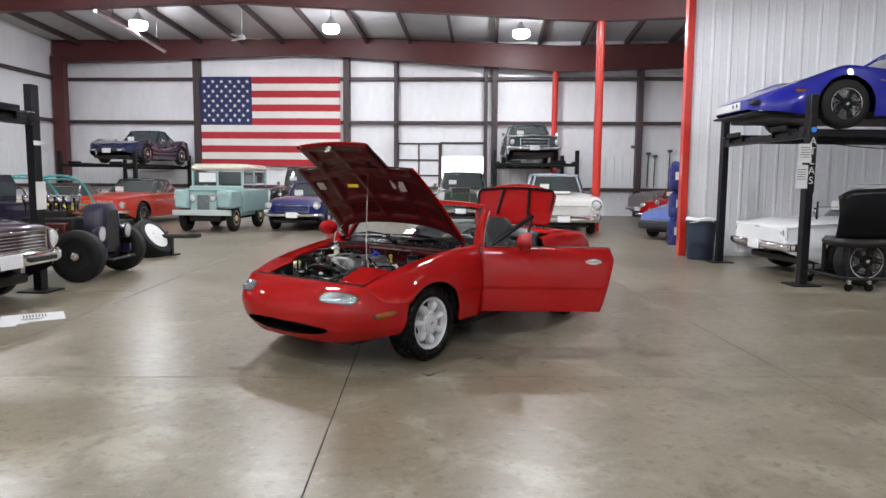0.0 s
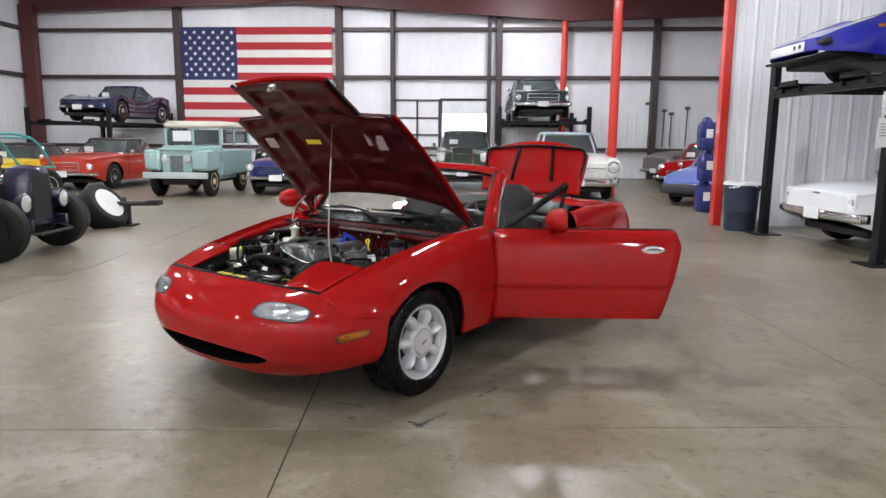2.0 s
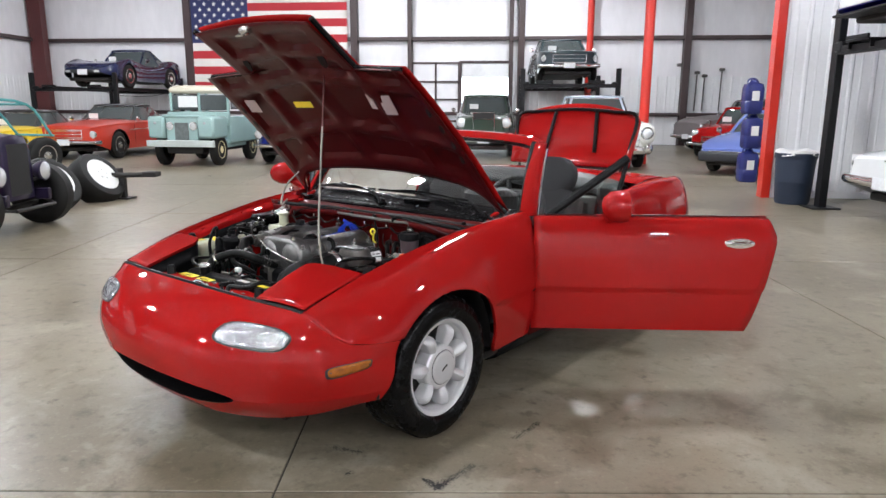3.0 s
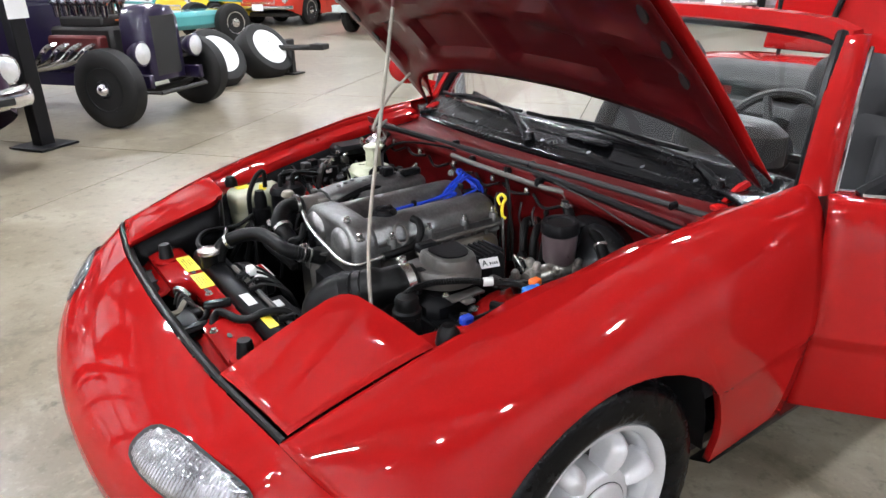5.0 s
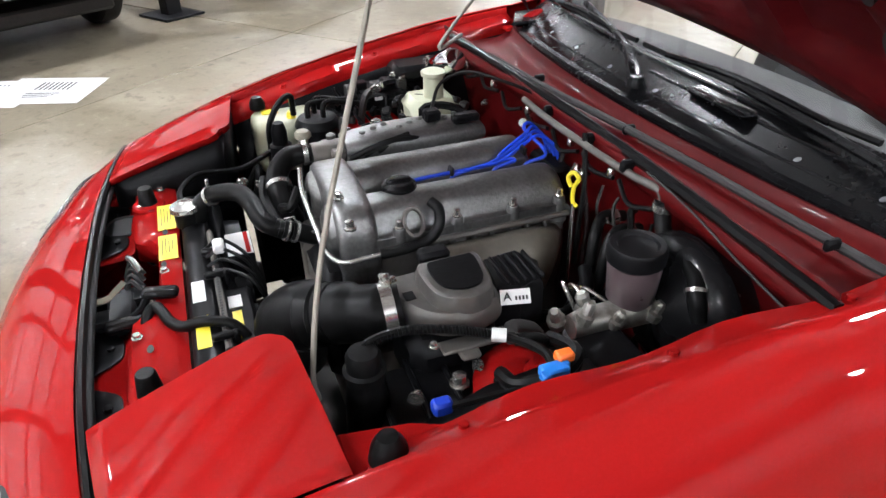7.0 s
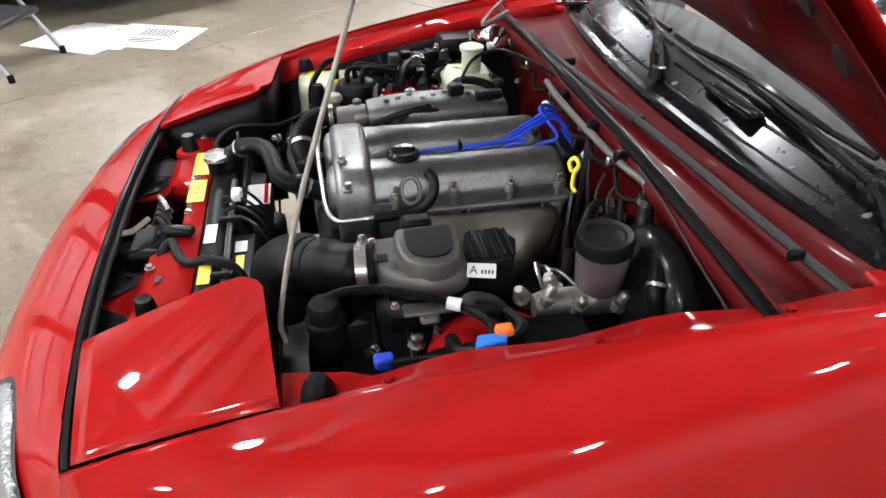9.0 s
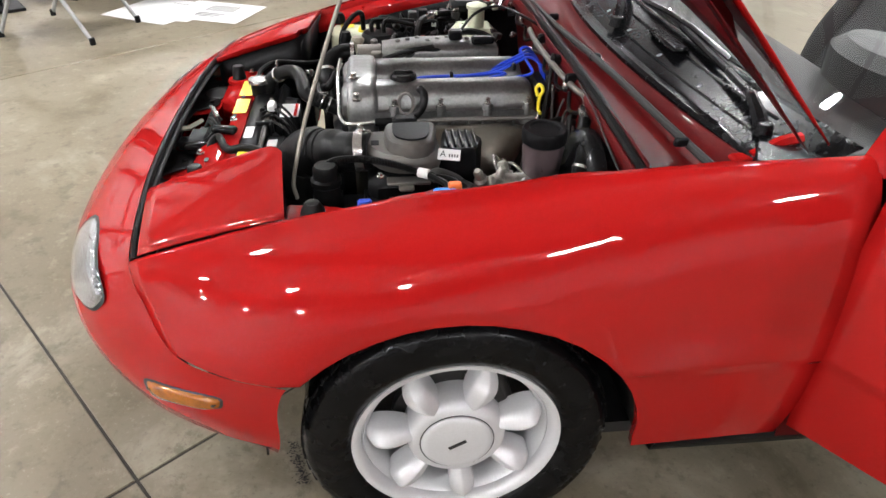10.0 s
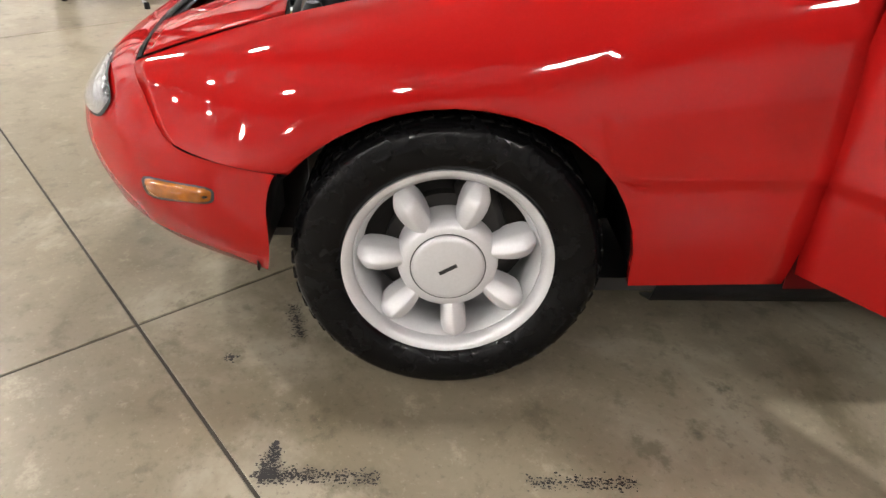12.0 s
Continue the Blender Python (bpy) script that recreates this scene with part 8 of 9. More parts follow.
for y in (-0.36, 0.36):
    lm = part("headlamp", lathe([(0.0, -0.13), (0.06, -0.11), (0.10, -0.04), (0.108, 0.0), (0.098, 0.012)], 22, Matrix.Translation((-0.20, y, 0.60)) @ pose(0, 0, 0, 0, -90, 0)), HR, rod, "painted bucket headlamp")
    part("lens", lathe([(0.098, 0.008), (0.07, 0.024), (0.0, 0.034)], 20, Matrix.Translation((-0.20, y, 0.60)) @ pose(0, 0, 0, 0, -90, 0)), HEADLAMP, lm)
    part("lamp_bar", tube([(-0.12, 0, 0.50), (-0.14, y, 0.52)], 0.018, 6), IRON, lm)
part("cowl_body", capped([[(x, y, z) for y, z in ((-w, 0.36), (-w * 1.03, 0.7), (-w, h - 0.06), (-w * 0.8, h), (w * 0.8, h), (w, h - 0.06), (w * 1.03, 0.7), (w, 0.36))] for x, w, h in ((1.15, 0.46, 0.98), (1.3, 0.52, 1.0), (1.9, 0.62, 1.02), (2.4, 0.62, 1.0), (3.2, 0.58, 0.92), (3.35, 0.5, 0.85))]), HR, rod, "painted body tub", 40)
part("cab_roof", capped([[(x, y, z) for y, z in ((-w, 1.0), (-w, 1.24), (-w * 0.8, 1.36), (w * 0.8, 1.36), (w, 1.24), (w, 1.0))] for x, w in ((1.42, 0.50), (1.5, 0.54), (2.1, 0.54), (2.25, 0.48))]), HR, rod, "chopped dark cab", 40)
part("cab_window", join(box(1.415, 0, 1.16, 0.02, 0.86, 0.2, 0.03), box(1.8, -0.548, 1.16, 0.4, 0.012, 0.2, 0.03), box(1.8, 0.548, 1.16, 0.4, 0.012, 0.2, 0.03)), DARK_GLASS, rod, "dark cab glass")
mot = part("engine", join(box(0.62, 0, 0.62, 0.72, 0.36, 0.36, 0.03), box(0.62, 0, 0.84, 0.5, 0.3, 0.1, 0.02)), IRON, rod, "exposed engine with red block")
part("engine_side", join(box(0.62, -0.22, 0.66, 0.6, 0.12, 0.14, 0.02), box(0.62, 0.22, 0.66, 0.6, 0.12, 0.14, 0.02)), HR_BLOCK, mot)
for k in range(6):
    for y in (-0.10, 0.10):
        part("carburettor", lathe([(0.03, 0.0), (0.035, 0.10), (0.055, 0.12), (0.06, 0.20), (0.05, 0.215)], 14, Matrix.Translation((0.36 + 0.11 * k, y, 0.88))), STEEL_DARK, mot)
for k in range(4):
    for y in (-1, 1):
        part("exhaust_pipe", tube(curve([(0.38 + 0.15 * k, y * 0.26, 0.66), (0.42 + 0.15 * k, y * 0.36, 0.62), (0.60 + 0.12 * k, y * 0.42, 0.50), (1.2, y * 0.44, 0.42)], 4), 0.024, 8), CHROME, mot)
for k in range(5):
    part("ignition_lead", tube(curve([(0.2, 0.05, 0.86), (0.25 + 0.08 * k, -0.12, 0.82), (0.35 + 0.1 * k, -0.24, 0.70)], 4), 0.008, 6), ORANGE_CLIP, mot)

# leaning wheels on a tow frame
tow = thing("tow_frame", pose(-4.55, 13.35, 0, 0, 0, 178), "black tow frame with two leaning wide tyres", "trailer")
for x, y, lean in ((0.16, 0.92, 0.12), (0.06, 0.13, 0.06)):
    tilt = Matrix.Translation((x, y, 0.36)) @ Vector((-0.80, lean, 0.58)).to_track_quat("Z", "Y").to_matrix().to_4x4()
    leaning = car_wheel(tow, x, y, 0.36, 0.30, 0.23, WHITE_RIM, -1)
    leaning.matrix_basis = tilt
    part("wheel_disc", lathe([(0.0, 0.012), (0.05, 0.014), (0.06, 0.004), (0.15, 0.0), (0.20, -0.012), (0.222, 0.006)], 30), WHITE_RIM, leaning, "white painted wheel disc")
part("axle_beam", join(box(0.3, 0.1, 0.33, 0.09, 1.5, 0.09, 0.01), tube([(-0.5, -0.2, 0.33), (0.5, 0.1, 0.33)], 0.035, 8), box(-0.45, -0.2, 0.34, 0.2, 0.16, 0.07, 0.01), box(-0.08, -0.1, 0.16, 0.07, 0.07, 0.32, 0.006), box(-0.08, -0.1, 0.012, 0.22, 0.22, 0.02)), IRON, tow, "rusty black beam on a jack stand")

# station wagon-like pale green off-roader
SAGE = paint("sage_green_paint", (0.29, 0.42, 0.40), 0.45)
rv = thing("off_roader", pose(-5.98, 18.25, 0, 0, 0, 90) @ Matrix.Diagonal((0.9, 0.88, 0.87, 1)), "pale green boxy off-roader with cream roof", "car", "parked collector cars")
rv.scale = (0.9, 0.88, 0.92)
for x in (0.55, 2.55):
    for y in (-0.66, 0.66):
        car_wheel(rv, x, y * 1.16, 0.37, 0.17, 0.20, CREAM_RIM, -1 if y < 0 else 1)
part("front_panel", box(0.14, 0, 0.98, 0.06, 0.78, 0.56, 0.02), SAGE, rv, "flat green front")
part("grille", box(0.10, 0, 0.92, 0.02, 0.34, 0.42, 0.01), material("galvanised_mesh", (0.13, 0.15, 0.145), 0.5, 0.4, 0.4, 120, 12), rv, "grey wire-mesh grille")
for y in (-0.29, 0.29):
    lm = part("headlamp", lathe([(0.10, -0.03), (0.10, 0.01), (0.088, 0.02)], 20, Matrix.Translation((0.10, y, 1.05)) @ pose(0, 0, 0, 0, -90, 0)), CHROME, rv, "round headlamp")
    part("lens", lathe([(0.088, 0.015), (0.05, 0.03), (0.0, 0.035)], 18, Matrix.Translation((0.10, y, 1.05)) @ pose(0, 0, 0, 0, -90, 0)), HEADLAMP, lm)
for y in (-0.61, 0.61):
    part("wing", join(box(0.45, y, 1.02, 0.82, 0.42, 0.5, 0.05), box(0.092, y, 1.0, 0.13, 0.40, 0.44, 0.05)), SAGE, rv, "square green wing")
    part("side_lamp", lathe([(0.03, 0.0), (0.03, 0.03), (0.0, 0.04)], 12, Matrix.Translation((0.03, y, 1.12)) @ pose(0, 0, 0, 0, -90, 0)), HEADLAMP, rv)
part("bonnet", box(0.55, 0, 1.27, 0.95, 0.95, 0.06, 0.02), SAGE, rv)
part("bulkhead", box(1.05, 0, 1.20, 0.14, 1.60, 0.34, 0.03), SAGE, rv)
part("tub", join(box(2.15, 0, 0.94, 2.2, 1.62, 0.64, 0.03), box(1.6, 0, 0.62, 1.5, 1.45, 0.2, 0.02)), SAGE, rv, "green body tub")
part("bumper", box(0.0, 0, 0.66, 0.08, 1.66, 0.15, 0.01), material("galvanised_bumper", (0.5, 0.55, 0.53), 0.5, 0.4, 0.12), rv, "galvanised bumper")
part("cab_glass", join(box(1.14, 0, 1.58, 0.03, 1.42, 0.36, 0.02), box(1.65, -0.74, 1.60, 0.7, 0.02, 0.36, 0.02), box(2.6, -0.74, 1.60, 0.9, 0.02, 0.34, 0.02), box(1.65, 0.74, 1.60, 0.7, 0.02, 0.36, 0.02), box(2.6, 0.74, 1.60, 0.9, 0.02, 0.34, 0.02)), DARK_GLASS, rv, "cab windows")
for x, y in ((1.13, -0.74), (1.13, 0.0), (1.13, 0.74), (2.05, -0.745), (3.15, -0.745), (2.05, 0.745), (3.15, 0.745)):
    part("pillar", box(x, y, 1.58, 0.07, 0.06, 0.46, 0.01), SAGE, rv)
CREAM_ROOF = paint("cream_roof_paint", (0.66, 0.62, 0.50), 0.5)
part("hardtop", join(box(2.15, 0, 1.87, 2.15, 1.58, 0.16, 0.06), box(2.1, 0, 1.96, 1.9, 1.4, 0.04, 0.015)), CREAM_ROOF, rv, "cream hardtop")
part("screen_paper", box(1.115, 0.30, 1.6, 0.006, 0.5, 0.26), WHITE_LABEL, rv, "paper in the windscreen", False)
part("underbody", box(1.6, 0, 0.5, 2.8, 0.9, 0.16, 0.02), IRON, rv)

for ob in rv.children:
    if not ob.name.startswith("wheel"):
        ob.location.z -= 0.13

# red sixties coupe, blue sports coupe, dark saloon
ORANGE_RED = paint("orange_red_paint", (0.46, 0.036, 0.018), 0.22)
old_car("coupe", "orange-red sixties convertible with dark soft top", pose(-9.38, 19.5, 0, 0, 0, 90), 4.6, 1.73, 2.74, 0.85, 0.325,
        [(0, 0.76), (0.3, 0.80), (1.3, 0.84), (3.5, 0.86), (4.6, 0.80)], [(0, 0.80), (0.3, 0.84), (1.4, 0.93), (3.5, 0.93), (4.6, 0.84)],
        (1.5, 2.1, 2.9, 3.6, 1.26), ORANGE_RED, VINYL, ((0.66, 0.60),), (0.44, 0.50, 0.70, 3), (0.42, 0.08), None, CHROME)
old_car("coupe", "royal blue small coupe with oval chrome grille", pose(-3.93, 18.95, 0, 0, 0, 90), 4.2, 1.58, 2.45, 0.75, 0.31,
        [(0, 0.66), (0.3, 0.76), (1.2, 0.80), (3.0, 0.84), (4.35, 0.80)], [(0, 0.68), (0.3, 0.80), (1.2, 0.90), (3.0, 0.92), (4.35, 0.84)],
        (1.45, 2.0, 2.7, 3.5, 1.22), paint("royal_blue_paint", (0.005, 0.010, 0.105), 0.2), None, ((0.62, 0.66),), (0.42, 0.50, 0.66, 3), (0.42, 0.08), [(0, 0.72), (0.05, 0.9), (0.2, 0.99), (0.5, 1), (0.9, 0.95), (1, 0.8)], CHROME)
old_car("saloon_car", "tall black thirties saloon at the back", pose(-5.15, 22.9, 0, 0, 0, 92), 4.3, 1.6, 2.7, 0.7, 0.36,
        [(0, 0.90), (0.4, 1.0), (1.4, 1.08), (3.6, 1.1), (4.3, 0.8)], [(0, 0.95), (0.4, 1.08), (1.4, 1.15), (3.6, 1.15), (4.3, 0.85)],
        (1.5, 1.65, 3.2, 3.7, 1.70), paint("black_paint", (0.014, 0.013, 0.013)), None, ((0.5, 0.85),), (0.3, 0.6, 1.0, 4), (0.5, 0.08), None, IRON)
old_car("roadster_car", "small yellow open car with dark top", pose(-10.75, 18.2, 0, 0, 0, 84), 3.6, 1.5, 2.2, 0.6, 0.29,
        [(0, 0.62), (0.3, 0.70), (1.2, 0.74), (2.8, 0.76), (3.6, 0.70)], [(0, 0.66), (0.3, 0.74), (1.2, 0.80), (2.8, 0.80), (3.6, 0.74)],
        (1.2, 1.55, 2.2, 2.7, 1.12), paint("lemon_yellow_paint", (0.72, 0.52, 0.02)), VINYL, ((0.5, 0.58),), (0.34, 0.42, 0.54, 3), (0.38, 0.08), None, CHROME)
TEAL = paint("teal_tube_paint", (0.08, 0.30, 0.30), 0.4)
bg = thing("dune_buggy", pose(-9.0, 14.4, 0, 0, 0, 75), "teal tubular dune buggy frame with wide tyres", "car", "parked collector cars")
part("cage", join(tube(curve([(0.2, -0.5, 0.4), (0.9, -0.55, 0.75), (1.3, -0.5, 1.30), (2.2, -0.5, 1.28), (2.7, -0.45, 0.7)], 4), 0.025, 8), tube(curve([(0.2, 0.5, 0.4), (0.9, 0.55, 0.75), (1.3, 0.5, 1.30), (2.2, 0.5, 1.28), (2.7, 0.45, 0.7)], 4), 0.025, 8), *[tube([(x, -0.5, z), (x, 0.5, z)], 0.022, 8) for x, z in ((0.2, 0.4), (1.3, 1.30), (2.2, 1.28), (0.9, 0.75), (2.7, 0.7))]), TEAL, bg, "teal roll cage")
part("tub", box(1.4, 0, 0.42, 2.2, 0.9, 0.3, 0.08), TEAL, bg)
for x, y in ((0.2, -0.62), (0.2, 0.62), (2.4, -0.66), (2.4, 0.66)):
    car_wheel(bg, x, y, 0.34, 0.2, 0.19, CHROME, -1 if y < 0 else 1)
for y in (-0.3, 0.3):
    part("steering_ring", tube([(0.95, y + 0.16 * math.cos(f), 0.95 + 0.16 * math.sin(f)) for f in [2 * math.pi * k / 16 for k in range(17)]], 0.012, 6), BLACK, bg)

# back-left lift with a dark blue sports car
four_post_lift(pose(-12.0, 24.0, 0, 0, 0, 90), 4.1, 2.6, 2.2, 1.72, "black four-post lift with a dark blue sports car")
vet = old_car("sports_car", "midnight blue seventies sports car on a lift", pose(-11.5, 23.75, 1.805, 0, 0, 88), 4.35, 1.72, 2.42, 1.02, 0.33,
        [(0, 0.52), (0.15, 0.60), (0.5, 0.72), (1.02, 0.84), (1.5, 0.77), (2.1, 0.70), (2.7, 0.76), (3.44, 0.90), (3.9, 0.86), (4.35, 0.76)], [(0, 0.56), (0.15, 0.63), (0.5, 0.70), (1.02, 0.76), (1.6, 0.80), (2.6, 0.84), (3.5, 0.90), (4.35, 0.80)],
        (1.8, 2.35, 2.75, 3.75, 1.17), paint("midnight_blue_paint", (0.010, 0.014, 0.050), 0.15), None, (), None, None, [(0, 0.70), (0.05, 0.86), (0.13, 0.96), (0.23, 1.0), (0.45, 0.88), (0.6, 0.89), (0.8, 1.0), (0.92, 0.94), (1, 0.8)], CHROME, sill=0.18)
part("plate", box(-0.045, 0.0, 0.40, 0.01, 0.30, 0.15, 0.003), PLATE, vet, "pale licence plate", False)
part("front_slot", box(-0.03, 0, 0.42, 0.02, 1.0, 0.10, 0.02), DARK_INK, vet, "dark grille slot")
for y in (-0.45, 0.45):
    part("front_lamp", box(-0.042, y, 0.42, 0.012, 0.16, 0.06, 0.01), HEADLAMP, vet, "small oblong front lamp")
# back-right lift with a dark teal coupe, and cars at the end wall
four_post_lift(pose(2.5, 24.0, 0, 0, 0, 90), 4.4, 2.6, 2.30, 1.85, "black four-post lift with a dark green coupe")
old_car("coupe", "dark teal sixties coupe raised on a lift", pose(2.42, 23.6, 1.935, 0, 0, 92), 4.6, 1.73, 2.74, 0.85, 0.325,
        [(0, 0.76), (0.3, 0.80), (1.3, 0.84), (3.5, 0.86), (4.6, 0.80)], [(0, 0.80), (0.3, 0.84), (1.4, 0.93), (3.5, 0.93), (4.6, 0.84)],
        (1.5, 2.15, 3.0, 3.8, 1.27), paint("dark_teal_paint", (0.006, 0.022, 0.028), 0.2), None, ((0.66, 0.60),), (0.44, 0.50, 0.70, 1), (0.42, 0.10), None, CHROME)
old_car("limousine", "dark green vintage limousine with upright grille", pose(0.22, 21.6, 0, 0, 0, 91), 5.0, 1.7, 3.2, 0.8, 0.37,
        [(0, 0.95), (0.5, 1.02), (1.8, 1.08), (4.0, 1.05), (5.0, 0.85)], [(0, 1.02), (0.5, 1.08), (1.8, 1.14), (4.0, 1.1), (5.0, 0.9)],
        (1.9, 2.1, 3.9, 4.5, 1.56), paint("brunswick_green_paint", (0.03, 0.05, 0.035)), None, ((0.55, 0.88),), (0.26, 0.5, 1.12, 2), (0.45, 0.10), [(0, 0.6), (0.1, 0.75), (0.35, 0.95), (0.6, 1), (0.9, 0.95), (1, 0.8)], CHROME, lamp_r=0.12)
IVORY = paint("ivory_paint", (0.66, 0.66, 0.62))
fif = old_car("saloon_car", "ivory fifties saloon with wide chrome grille", pose(2.84, 18.65, 0, 0, 0, 90), 5.1, 1.8, 2.95, 0.92, 0.345,
        [(0, 0.86), (0.3, 0.94), (1.5, 0.98), (3.6, 0.98), (5.1, 0.86)], [(0, 0.88), (0.3, 0.96), (1.5, 1.06), (3.6, 1.06), (5.1, 0.92)],
        (1.75, 2.2, 3.3, 4.0, 1.50), IVORY, paint("pale_blue_roof_paint", (0.42, 0.47, 0.56)), ((0.78, 0.76),), (0.62, 0.50, 0.74, 5), (0.42, 0.16), None, CHROME, lamp_r=0.10)
for y in (-0.76, 0.76):
    pod = [[(x, y + rr * math.cos(f), 0.74 + rr * 1.15 * math.sin(f)) for f in [2 * math.pi * k / 18 for k in range(18)]] for x, rr in ((-0.07, 0.11), (-0.06, 0.155), (0.0, 0.185), (0.15, 0.20), (0.6, 0.19), (1.3, 0.12))]
    part("front_wing", capped(pod), IVORY, fif, "rounded front wing", 60)
    ring = part("headlamp", lathe([(0.125, -0.03), (0.13, 0.0), (0.112, 0.02), (0.10, 0.012)], 22, Matrix.Translation((-0.075, y, 0.76)) @ pose(0, 0, 0, 0, -90, 0)), CHROME, fif, "large chrome-ringed headlamp")
    part("lens", lathe([(0.10, 0.01), (0.07, 0.03), (0.0, 0.04)], 20, Matrix.Translation((-0.075, y, 0.76)) @ pose(0, 0, 0, 0, -90, 0)), HEADLAMP, ring)
part("hood_scoop", box(0.7, 0, 1.05, 0.5, 0.42, 0.07, 0.03), IVORY, fif, "low hood scoop")
for y in (-0.8, 0.8):
    part("bumper_guard", lathe([(0.0, -0.12), (0.07, -0.08), (0.09, 0.0), (0.07, 0.08), (0.0, 0.12)], 14, Matrix.Translation((-0.10, y, 0.46))), CHROME, fif, "bulbous bumper guard")
wedge = old_car("sports_car", "light blue wedge-shaped eighties sports car", pose(5.10, 17.75, 0, 0, 0, 55), 4.1, 1.68, 2.37, 0.95, 0.31,
        [(0, 0.50), (0.4, 0.60), (1.2, 0.70), (2.6, 0.80), (4.1, 0.84)], [(0, 0.52), (0.4, 0.64), (1.2, 0.76), (2.6, 0.88), (4.1, 0.90)],
        (1.35, 2.1, 2.7, 3.4, 1.18), paint("powder_blue_paint", (0.13, 0.18, 0.46)), None, (), (0.5, 0.38, 0.46, 2), None, None, IRON, sill=0.2)
part("bumper_band", box(0.03, 0, 0.36, 0.20, 1.42, 0.20, 0.05, None, 3), material("grey_bumper_plastic", (0.022, 0.023, 0.028), 0.45, 0, 0.2, 60, 6), wedge, "dark grey plastic bumper")
part("plate", box(-0.076, -0.30, 0.40, 0.01, 0.26, 0.07, 0.003), PLATE, wedge, "small pale plate", False)
old_car("small_car", "small red vintage car by the end wall", pose(6.0, 22.4, 0, 0, 0, 48), 3.4, 1.5, 2.1, 0.6, 0.28,
        [(0, 0.60), (0.3, 0.70), (1.0, 0.78), (2.6, 0.80), (3.4, 0.72)], [(0, 0.62), (0.3, 0.76), (1.0, 0.85), (2.6, 0.86), (3.4, 0.76)],
        (1.1, 1.5, 2.3, 2.9, 1.25), RED, None, ((0.52, 0.62),), (0.3, 0.42, 0.54, 3), (0.36, 0.08), None, CHROME)
old_car("saloon_car", "dull grey fifties saloon by the end wall", pose(6.15, 25.6, 0, 0, 0, 22), 4.6, 1.75, 2.8, 0.8, 0.33,
        [(0, 0.80), (0.4, 0.92), (1.5, 0.98), (3.4, 0.98), (4.6, 0.75)], [(0, 0.86), (0.4, 0.98), (1.5, 1.06), (3.4, 1.06), (4.6, 0.8)],
        (1.6, 2.0, 3.2, 4.0, 1.48), material("grey_primer", (0.16, 0.14, 0.14), 0.6, 0, 0.15, 30, 3), None, ((0.6, 0.72),), None, (0.42, 0.1), None, CHROME)

STAND_GREY = material("worn_tool_steel", (0.10, 0.095, 0.09), 0.5, 0.4, 0.3, 40, 5)
for x, h in ((6.55, 1.50), (7.05, 1.25), (7.30, 1.15), (7.85, 1.35)):
    tool = thing("hand_tool", pose(x, 28.61, 1.15), "long-handled steel workshop tool hanging on the wall", "tool", "tools on the end wall")
    part("shaft", tube([(0, 0, 0.0), (0.02, 0, h)], 0.022, 6), STAND_GREY, tool)
    part("head", box(0.02, 0, h, 0.34 if h > 1.4 else 0.16, 0.14, 0.10, 0.02), STAND_GREY, tool)
DRUM = paint("blue_drum_plastic", (0.010, 0.016, 0.13), 0.4)
# blue drums and bottles behind the partition corner
for z, dx in ((0.0, 0.0), (0.585, 0.02), (1.17, -0.02)):
    d = thing("plastic_drum", pose(5.02 + dx, 16.9, z), "blue plastic drum stacked by the partition", "drum", "blue drums")
    ring = lambda w, q, z: [(w * math.copysign(abs(math.cos(f)) ** q, math.cos(f)), w * math.copysign(abs(math.sin(f)) ** q, math.sin(f)), z) for f in [2 * math.pi * k / 32 for k in range(32)]]
    part("shell", capped([ring(w, q, zz) for w, q, zz in ((0.13, 0.5, 0.0), (0.155, 0.5, 0.03), (0.16, 0.5, 0.20), (0.152, 0.5, 0.22), (0.16, 0.5, 0.24), (0.16, 0.5, 0.42), (0.14, 0.6, 0.50), (0.07, 1.0, 0.53), (0.05, 1.0, 0.57))]), DRUM, d)
    part("grip", tube(curve([(-0.1, 0, 0.50), (-0.08, 0, 0.575), (0.02, 0, 0.585), (0.09, 0, 0.50)], 4), 0.016, 8), DRUM, d)
    part("label", box(0, -0.161, 0.3, 0.12, 0.006, 0.16), WHITE_LABEL, d, "small white label", False)

# ---- the flag ----
flag = thing("flag", pose(-10.33, 28.46, 0), "large flag with stars and red and white stripes", "flag")
FX, FZ0, FZ1 = 5.56, 1.82, 5.27
CLOTH_RED = material("red_flag_cloth", (0.42, 0.025, 0.035), 0.8, 0, 0.1, 200, 2, 0.08)
CLOTH_WHITE = material("white_flag_cloth", (0.72, 0.70, 0.66), 0.8, 0, 0.06, 200, 2, 0.08)
CLOTH_BLUE = material("navy_flag_cloth", (0.022, 0.028, 0.10), 0.8, 0, 0.12, 200, 2, 0.08)


def ripple(x, z):
    return 0.02 * math.sin(1.9 * x + 0.7 * z) * (0.3 + 0.7 * (FZ1 - z) / (FZ1 - FZ0)) + 0.008 * math.sin(5.3 * x - z)


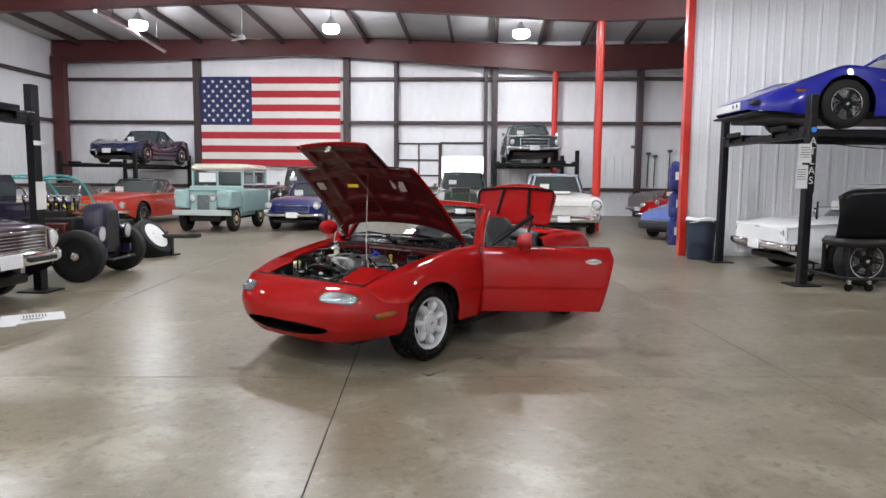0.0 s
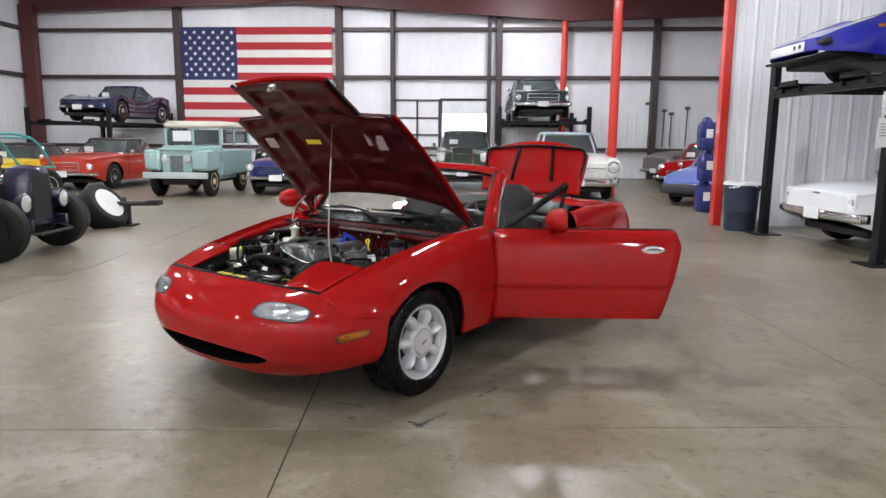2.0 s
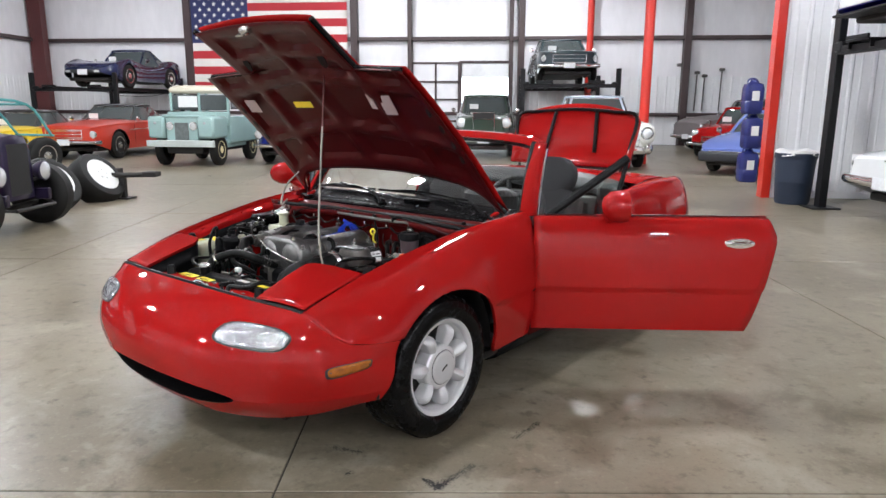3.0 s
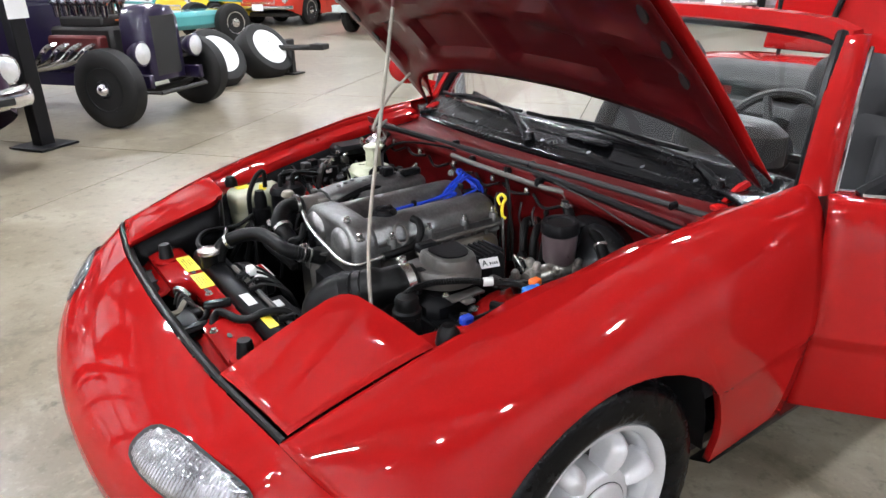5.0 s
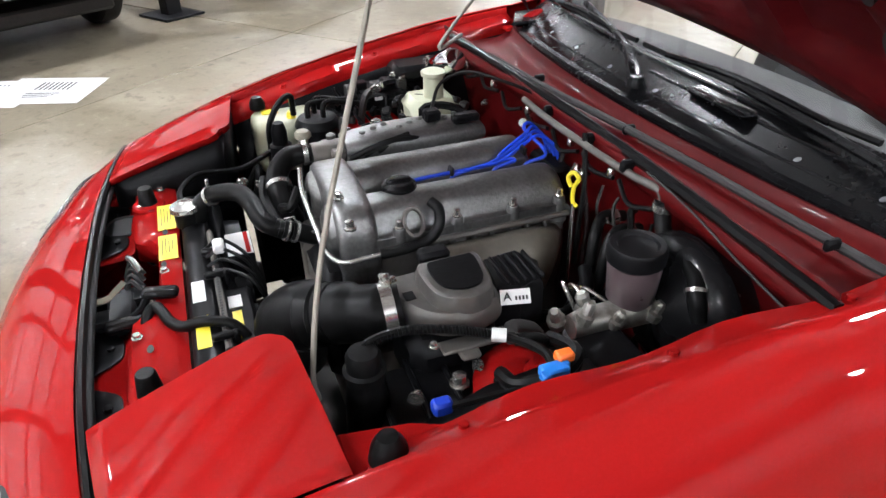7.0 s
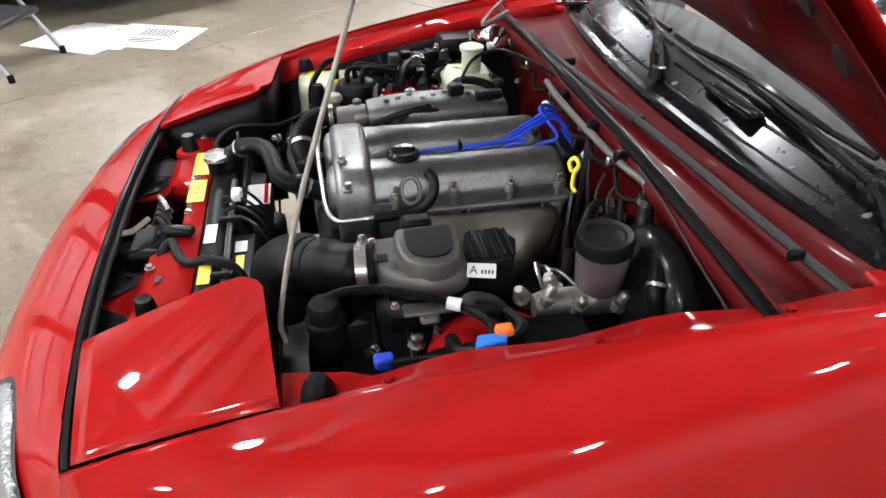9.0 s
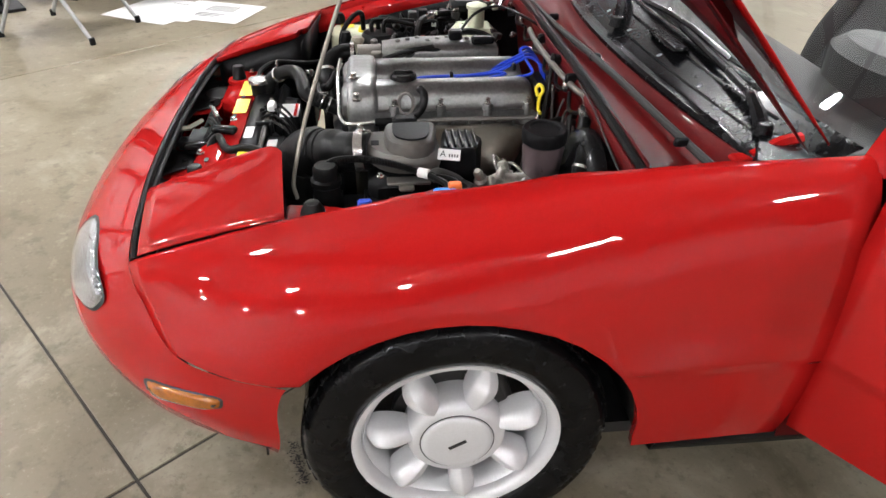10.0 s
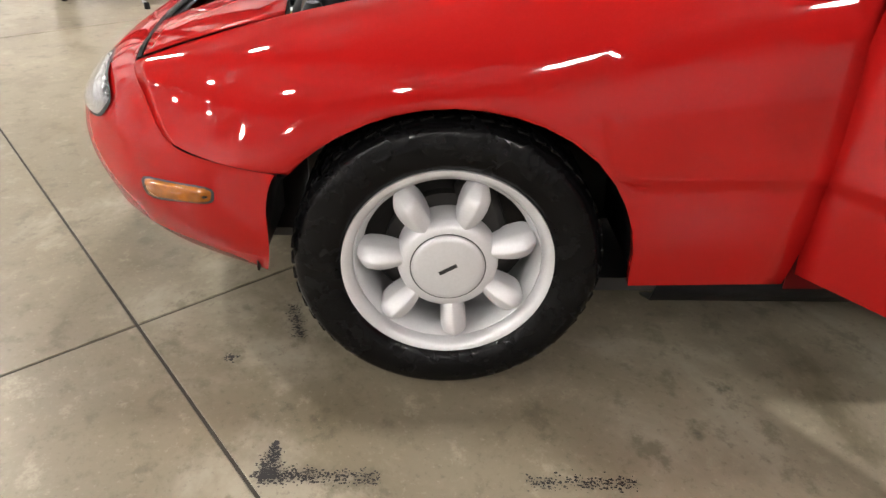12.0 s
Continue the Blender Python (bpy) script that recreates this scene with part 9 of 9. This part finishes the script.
sh = (FZ1 - FZ0) / 13
for k in range(13):
    x0 = 2.06 if k < 7 else 0.0
    zt = FZ1 - sh * k
    part("stripe", grid([[(x, ripple(x, z), z) for x in [x0 + (FX - x0) * j / 24 for j in range(25)]] for z in (zt, zt - sh)]), CLOTH_WHITE if k % 2 else CLOTH_RED, flag, "", False, 0.004)
part("canton", grid([[(x, ripple(x, z), z) for x in [2.06 * j / 12 for j in range(13)]] for z in [FZ1 - sh * 7 * i / 7 for i in range(8)]]), CLOTH_BLUE, flag, "navy field", False, 0.004)
for row in range(9):
    for col in range(6 if row % 2 == 0 else 5):
        x = 2.06 * (2 * col + (1 if row % 2 == 0 else 2)) / 12
        z = FZ1 - sh * 7 * (row + 1) / 10
        y = ripple(x, z) - 0.006
        pts = [(x + rr * math.sin(a), y, z + rr * math.cos(a)) for rr, a in [((0.085 if j % 2 == 0 else 0.034), math.pi * j / 5) for j in range(10)]]
        part("star", join(([(x, y - 0.002, z)] + pts, [(0, j + 1, (j + 1) % 10 + 1) for j in range(10)])), CLOTH_WHITE, flag, "", False)

# ---- loose things on the floor ----
ps = thing("paper_sheets", pose(-3.51, 7.95, 0, 0, 0, 33), "white printed paper sheets lying on the floor", "paper")
for k, (dx, dy, rz) in enumerate(((0.0, 0.0, 0), (0.30, 0.04, 3), (-0.06, -0.10, -5))):
    sheet = part("sheet", moved(box(dx, dy, 0.0015 + 0.0015 * k, 0.52, 0.42, 0.001), pose(0, 0, 0, 0, 0, rz)), WHITE_LABEL, ps, "", False)
    for j in range(8 if k < 2 else 0):
        part("hatch", moved(box(dx - 0.08 + 0.026 * j, dy + 0.07, 0.0026 + 0.0015 * k, 0.011, 0.13, 0.0004), pose(0, 0, 0, 0, 0, rz)), DARK_INK, sheet, "dark printed bar", False)
    for j in range(3 if k < 2 else 0):
        part("print_bar", moved(box(dx - 0.02, dy - 0.05 - 0.03 * j, 0.0026 + 0.0015 * k, 0.22 - 0.04 * j, 0.012, 0.0004), pose(0, 0, 0, 0, 0, rz)), DARK_INK, sheet, "unreadable line of print", False)

stool = thing("step_stool", pose(-3.44, 7.30, 0, 0, 0, 40), "folding grey step stool with dark treads", "step stool")
GREY_TUBE = material("grey_tube_paint", (0.33, 0.34, 0.34), 0.4, 0.4)
for y in (-0.21, 0.21):
    part("front_leg", tube([(0.30, y * 1.1, 0.015), (0.02, y, 0.50), (-0.04, y, 0.78)], 0.012, 8), GREY_TUBE, stool)
    part("rear_leg", tube([(-0.30, y * 1.1, 0.015), (-0.02, y, 0.50)], 0.012, 8), GREY_TUBE, stool)
    for x in (0.30, -0.30):
        part("foot_cap", lathe([(0.017, 0.0), (0.017, 0.035), (0.013, 0.04)], 12, Matrix.Translation((x, y * 1.1, 0.0))), RUBBER, stool, "black rubber foot")
part("tread", box(0.15, 0, 0.25, 0.22, 0.42, 0.03, 0.01), VINYL, stool, "dark lower tread")
part("tread", box(-0.02, 0, 0.48, 0.26, 0.42, 0.03, 0.01), VINYL, stool, "dark upper tread")

STAIN = material("tyre_scuff", (0.016, 0.014, 0.014), 0.6, 0, 0.4, 60, 8)
scuff = thing("floor_scuff", pose(0.632, 6.597, 0.0004), "dark rubbed tyre scuff mark on the floor", "stain")
random.seed(11)
blots = []
for k in range(1720):
    if k < 620:
        x, y = 0.21 * random.random() ** 2.0, random.gauss(0.008, 0.009)
    elif k < 1150:
        y = 0.085 * random.random() ** 1.5
        x = random.gauss(0.012, 0.014 * (1 - y / 0.1))
    elif k < 1420:
        x, y = 0.46 + 0.20 * random.random(), random.gauss(0.01, 0.008)
    elif k < 1660:
        y = 0.38 + 0.12 * random.random()
        x = random.gauss(-0.005 - 0.32 * (y - 0.38), 0.008)
    else:
        x, y = random.gauss(-0.136, 0.007), random.gauss(0.31, 0.006)
    r = random.uniform(0.0007, 0.0024)
    q = random.uniform(0.5, 2.0)
    o = [(x + q * r * random.uniform(0.5, 1.4) * math.cos(f), y + r * random.uniform(0.5, 1.4) * math.sin(f)) for f in [2 * math.pi * j / 6 for j in range(6)]]
    blots.append(([(p[0], p[1], 0.0006 + 0.0000005 * k) for p in o], [(0, 1, 2, 3, 4, 5)]))
part("scuff_mark", join(*blots), STAIN, scuff, "", False, kind="stuff", at=pose(0, 0, 0, 0, 0, 55))

# ---- fittings under the roof ----
tubeheat = thing("tube_heater", pose(0, 0, 0), "long bright steel radiant tube heater under the roof", "heater")
part("heater_tube", tube([(-9.2, 19.5, 5.62), (-9.65, 24.2, 5.45)], 0.05, 10), STEEL, tubeheat)
part("heater_bracket", join(tube([(-9.3, 20.5, 5.6), (-9.3, 20.5, ZC)], 0.01, 6), tube([(-9.6, 23.6, 5.5), (-9.6, 23.6, ZC)], 0.01, 6)), IRON, tubeheat)
fan = thing("ceiling_fan", pose(-7.2, 24.6, 5.95), "white ceiling fan at rest under the roof", "fan")
part("rod", tube([(0, 0, 0.1), (0, 0, ZC - 5.95)], 0.012, 6), WHITE_LABEL, fan)
part("motor", lathe([(0.0, 0.12), (0.06, 0.1), (0.11, 0.04), (0.09, -0.04), (0.0, -0.06)], 20), WHITE_LABEL, fan)
for k in range(3):
    part("blade", box(0.38, 0, 0.0, 0.56, 0.12, 0.012, 0.004, pose(0, 0, 0, 0, 0, 120 * k + 20) @ pose(0, 0, 0, 10, 0, 0)), WHITE_LABEL, fan)
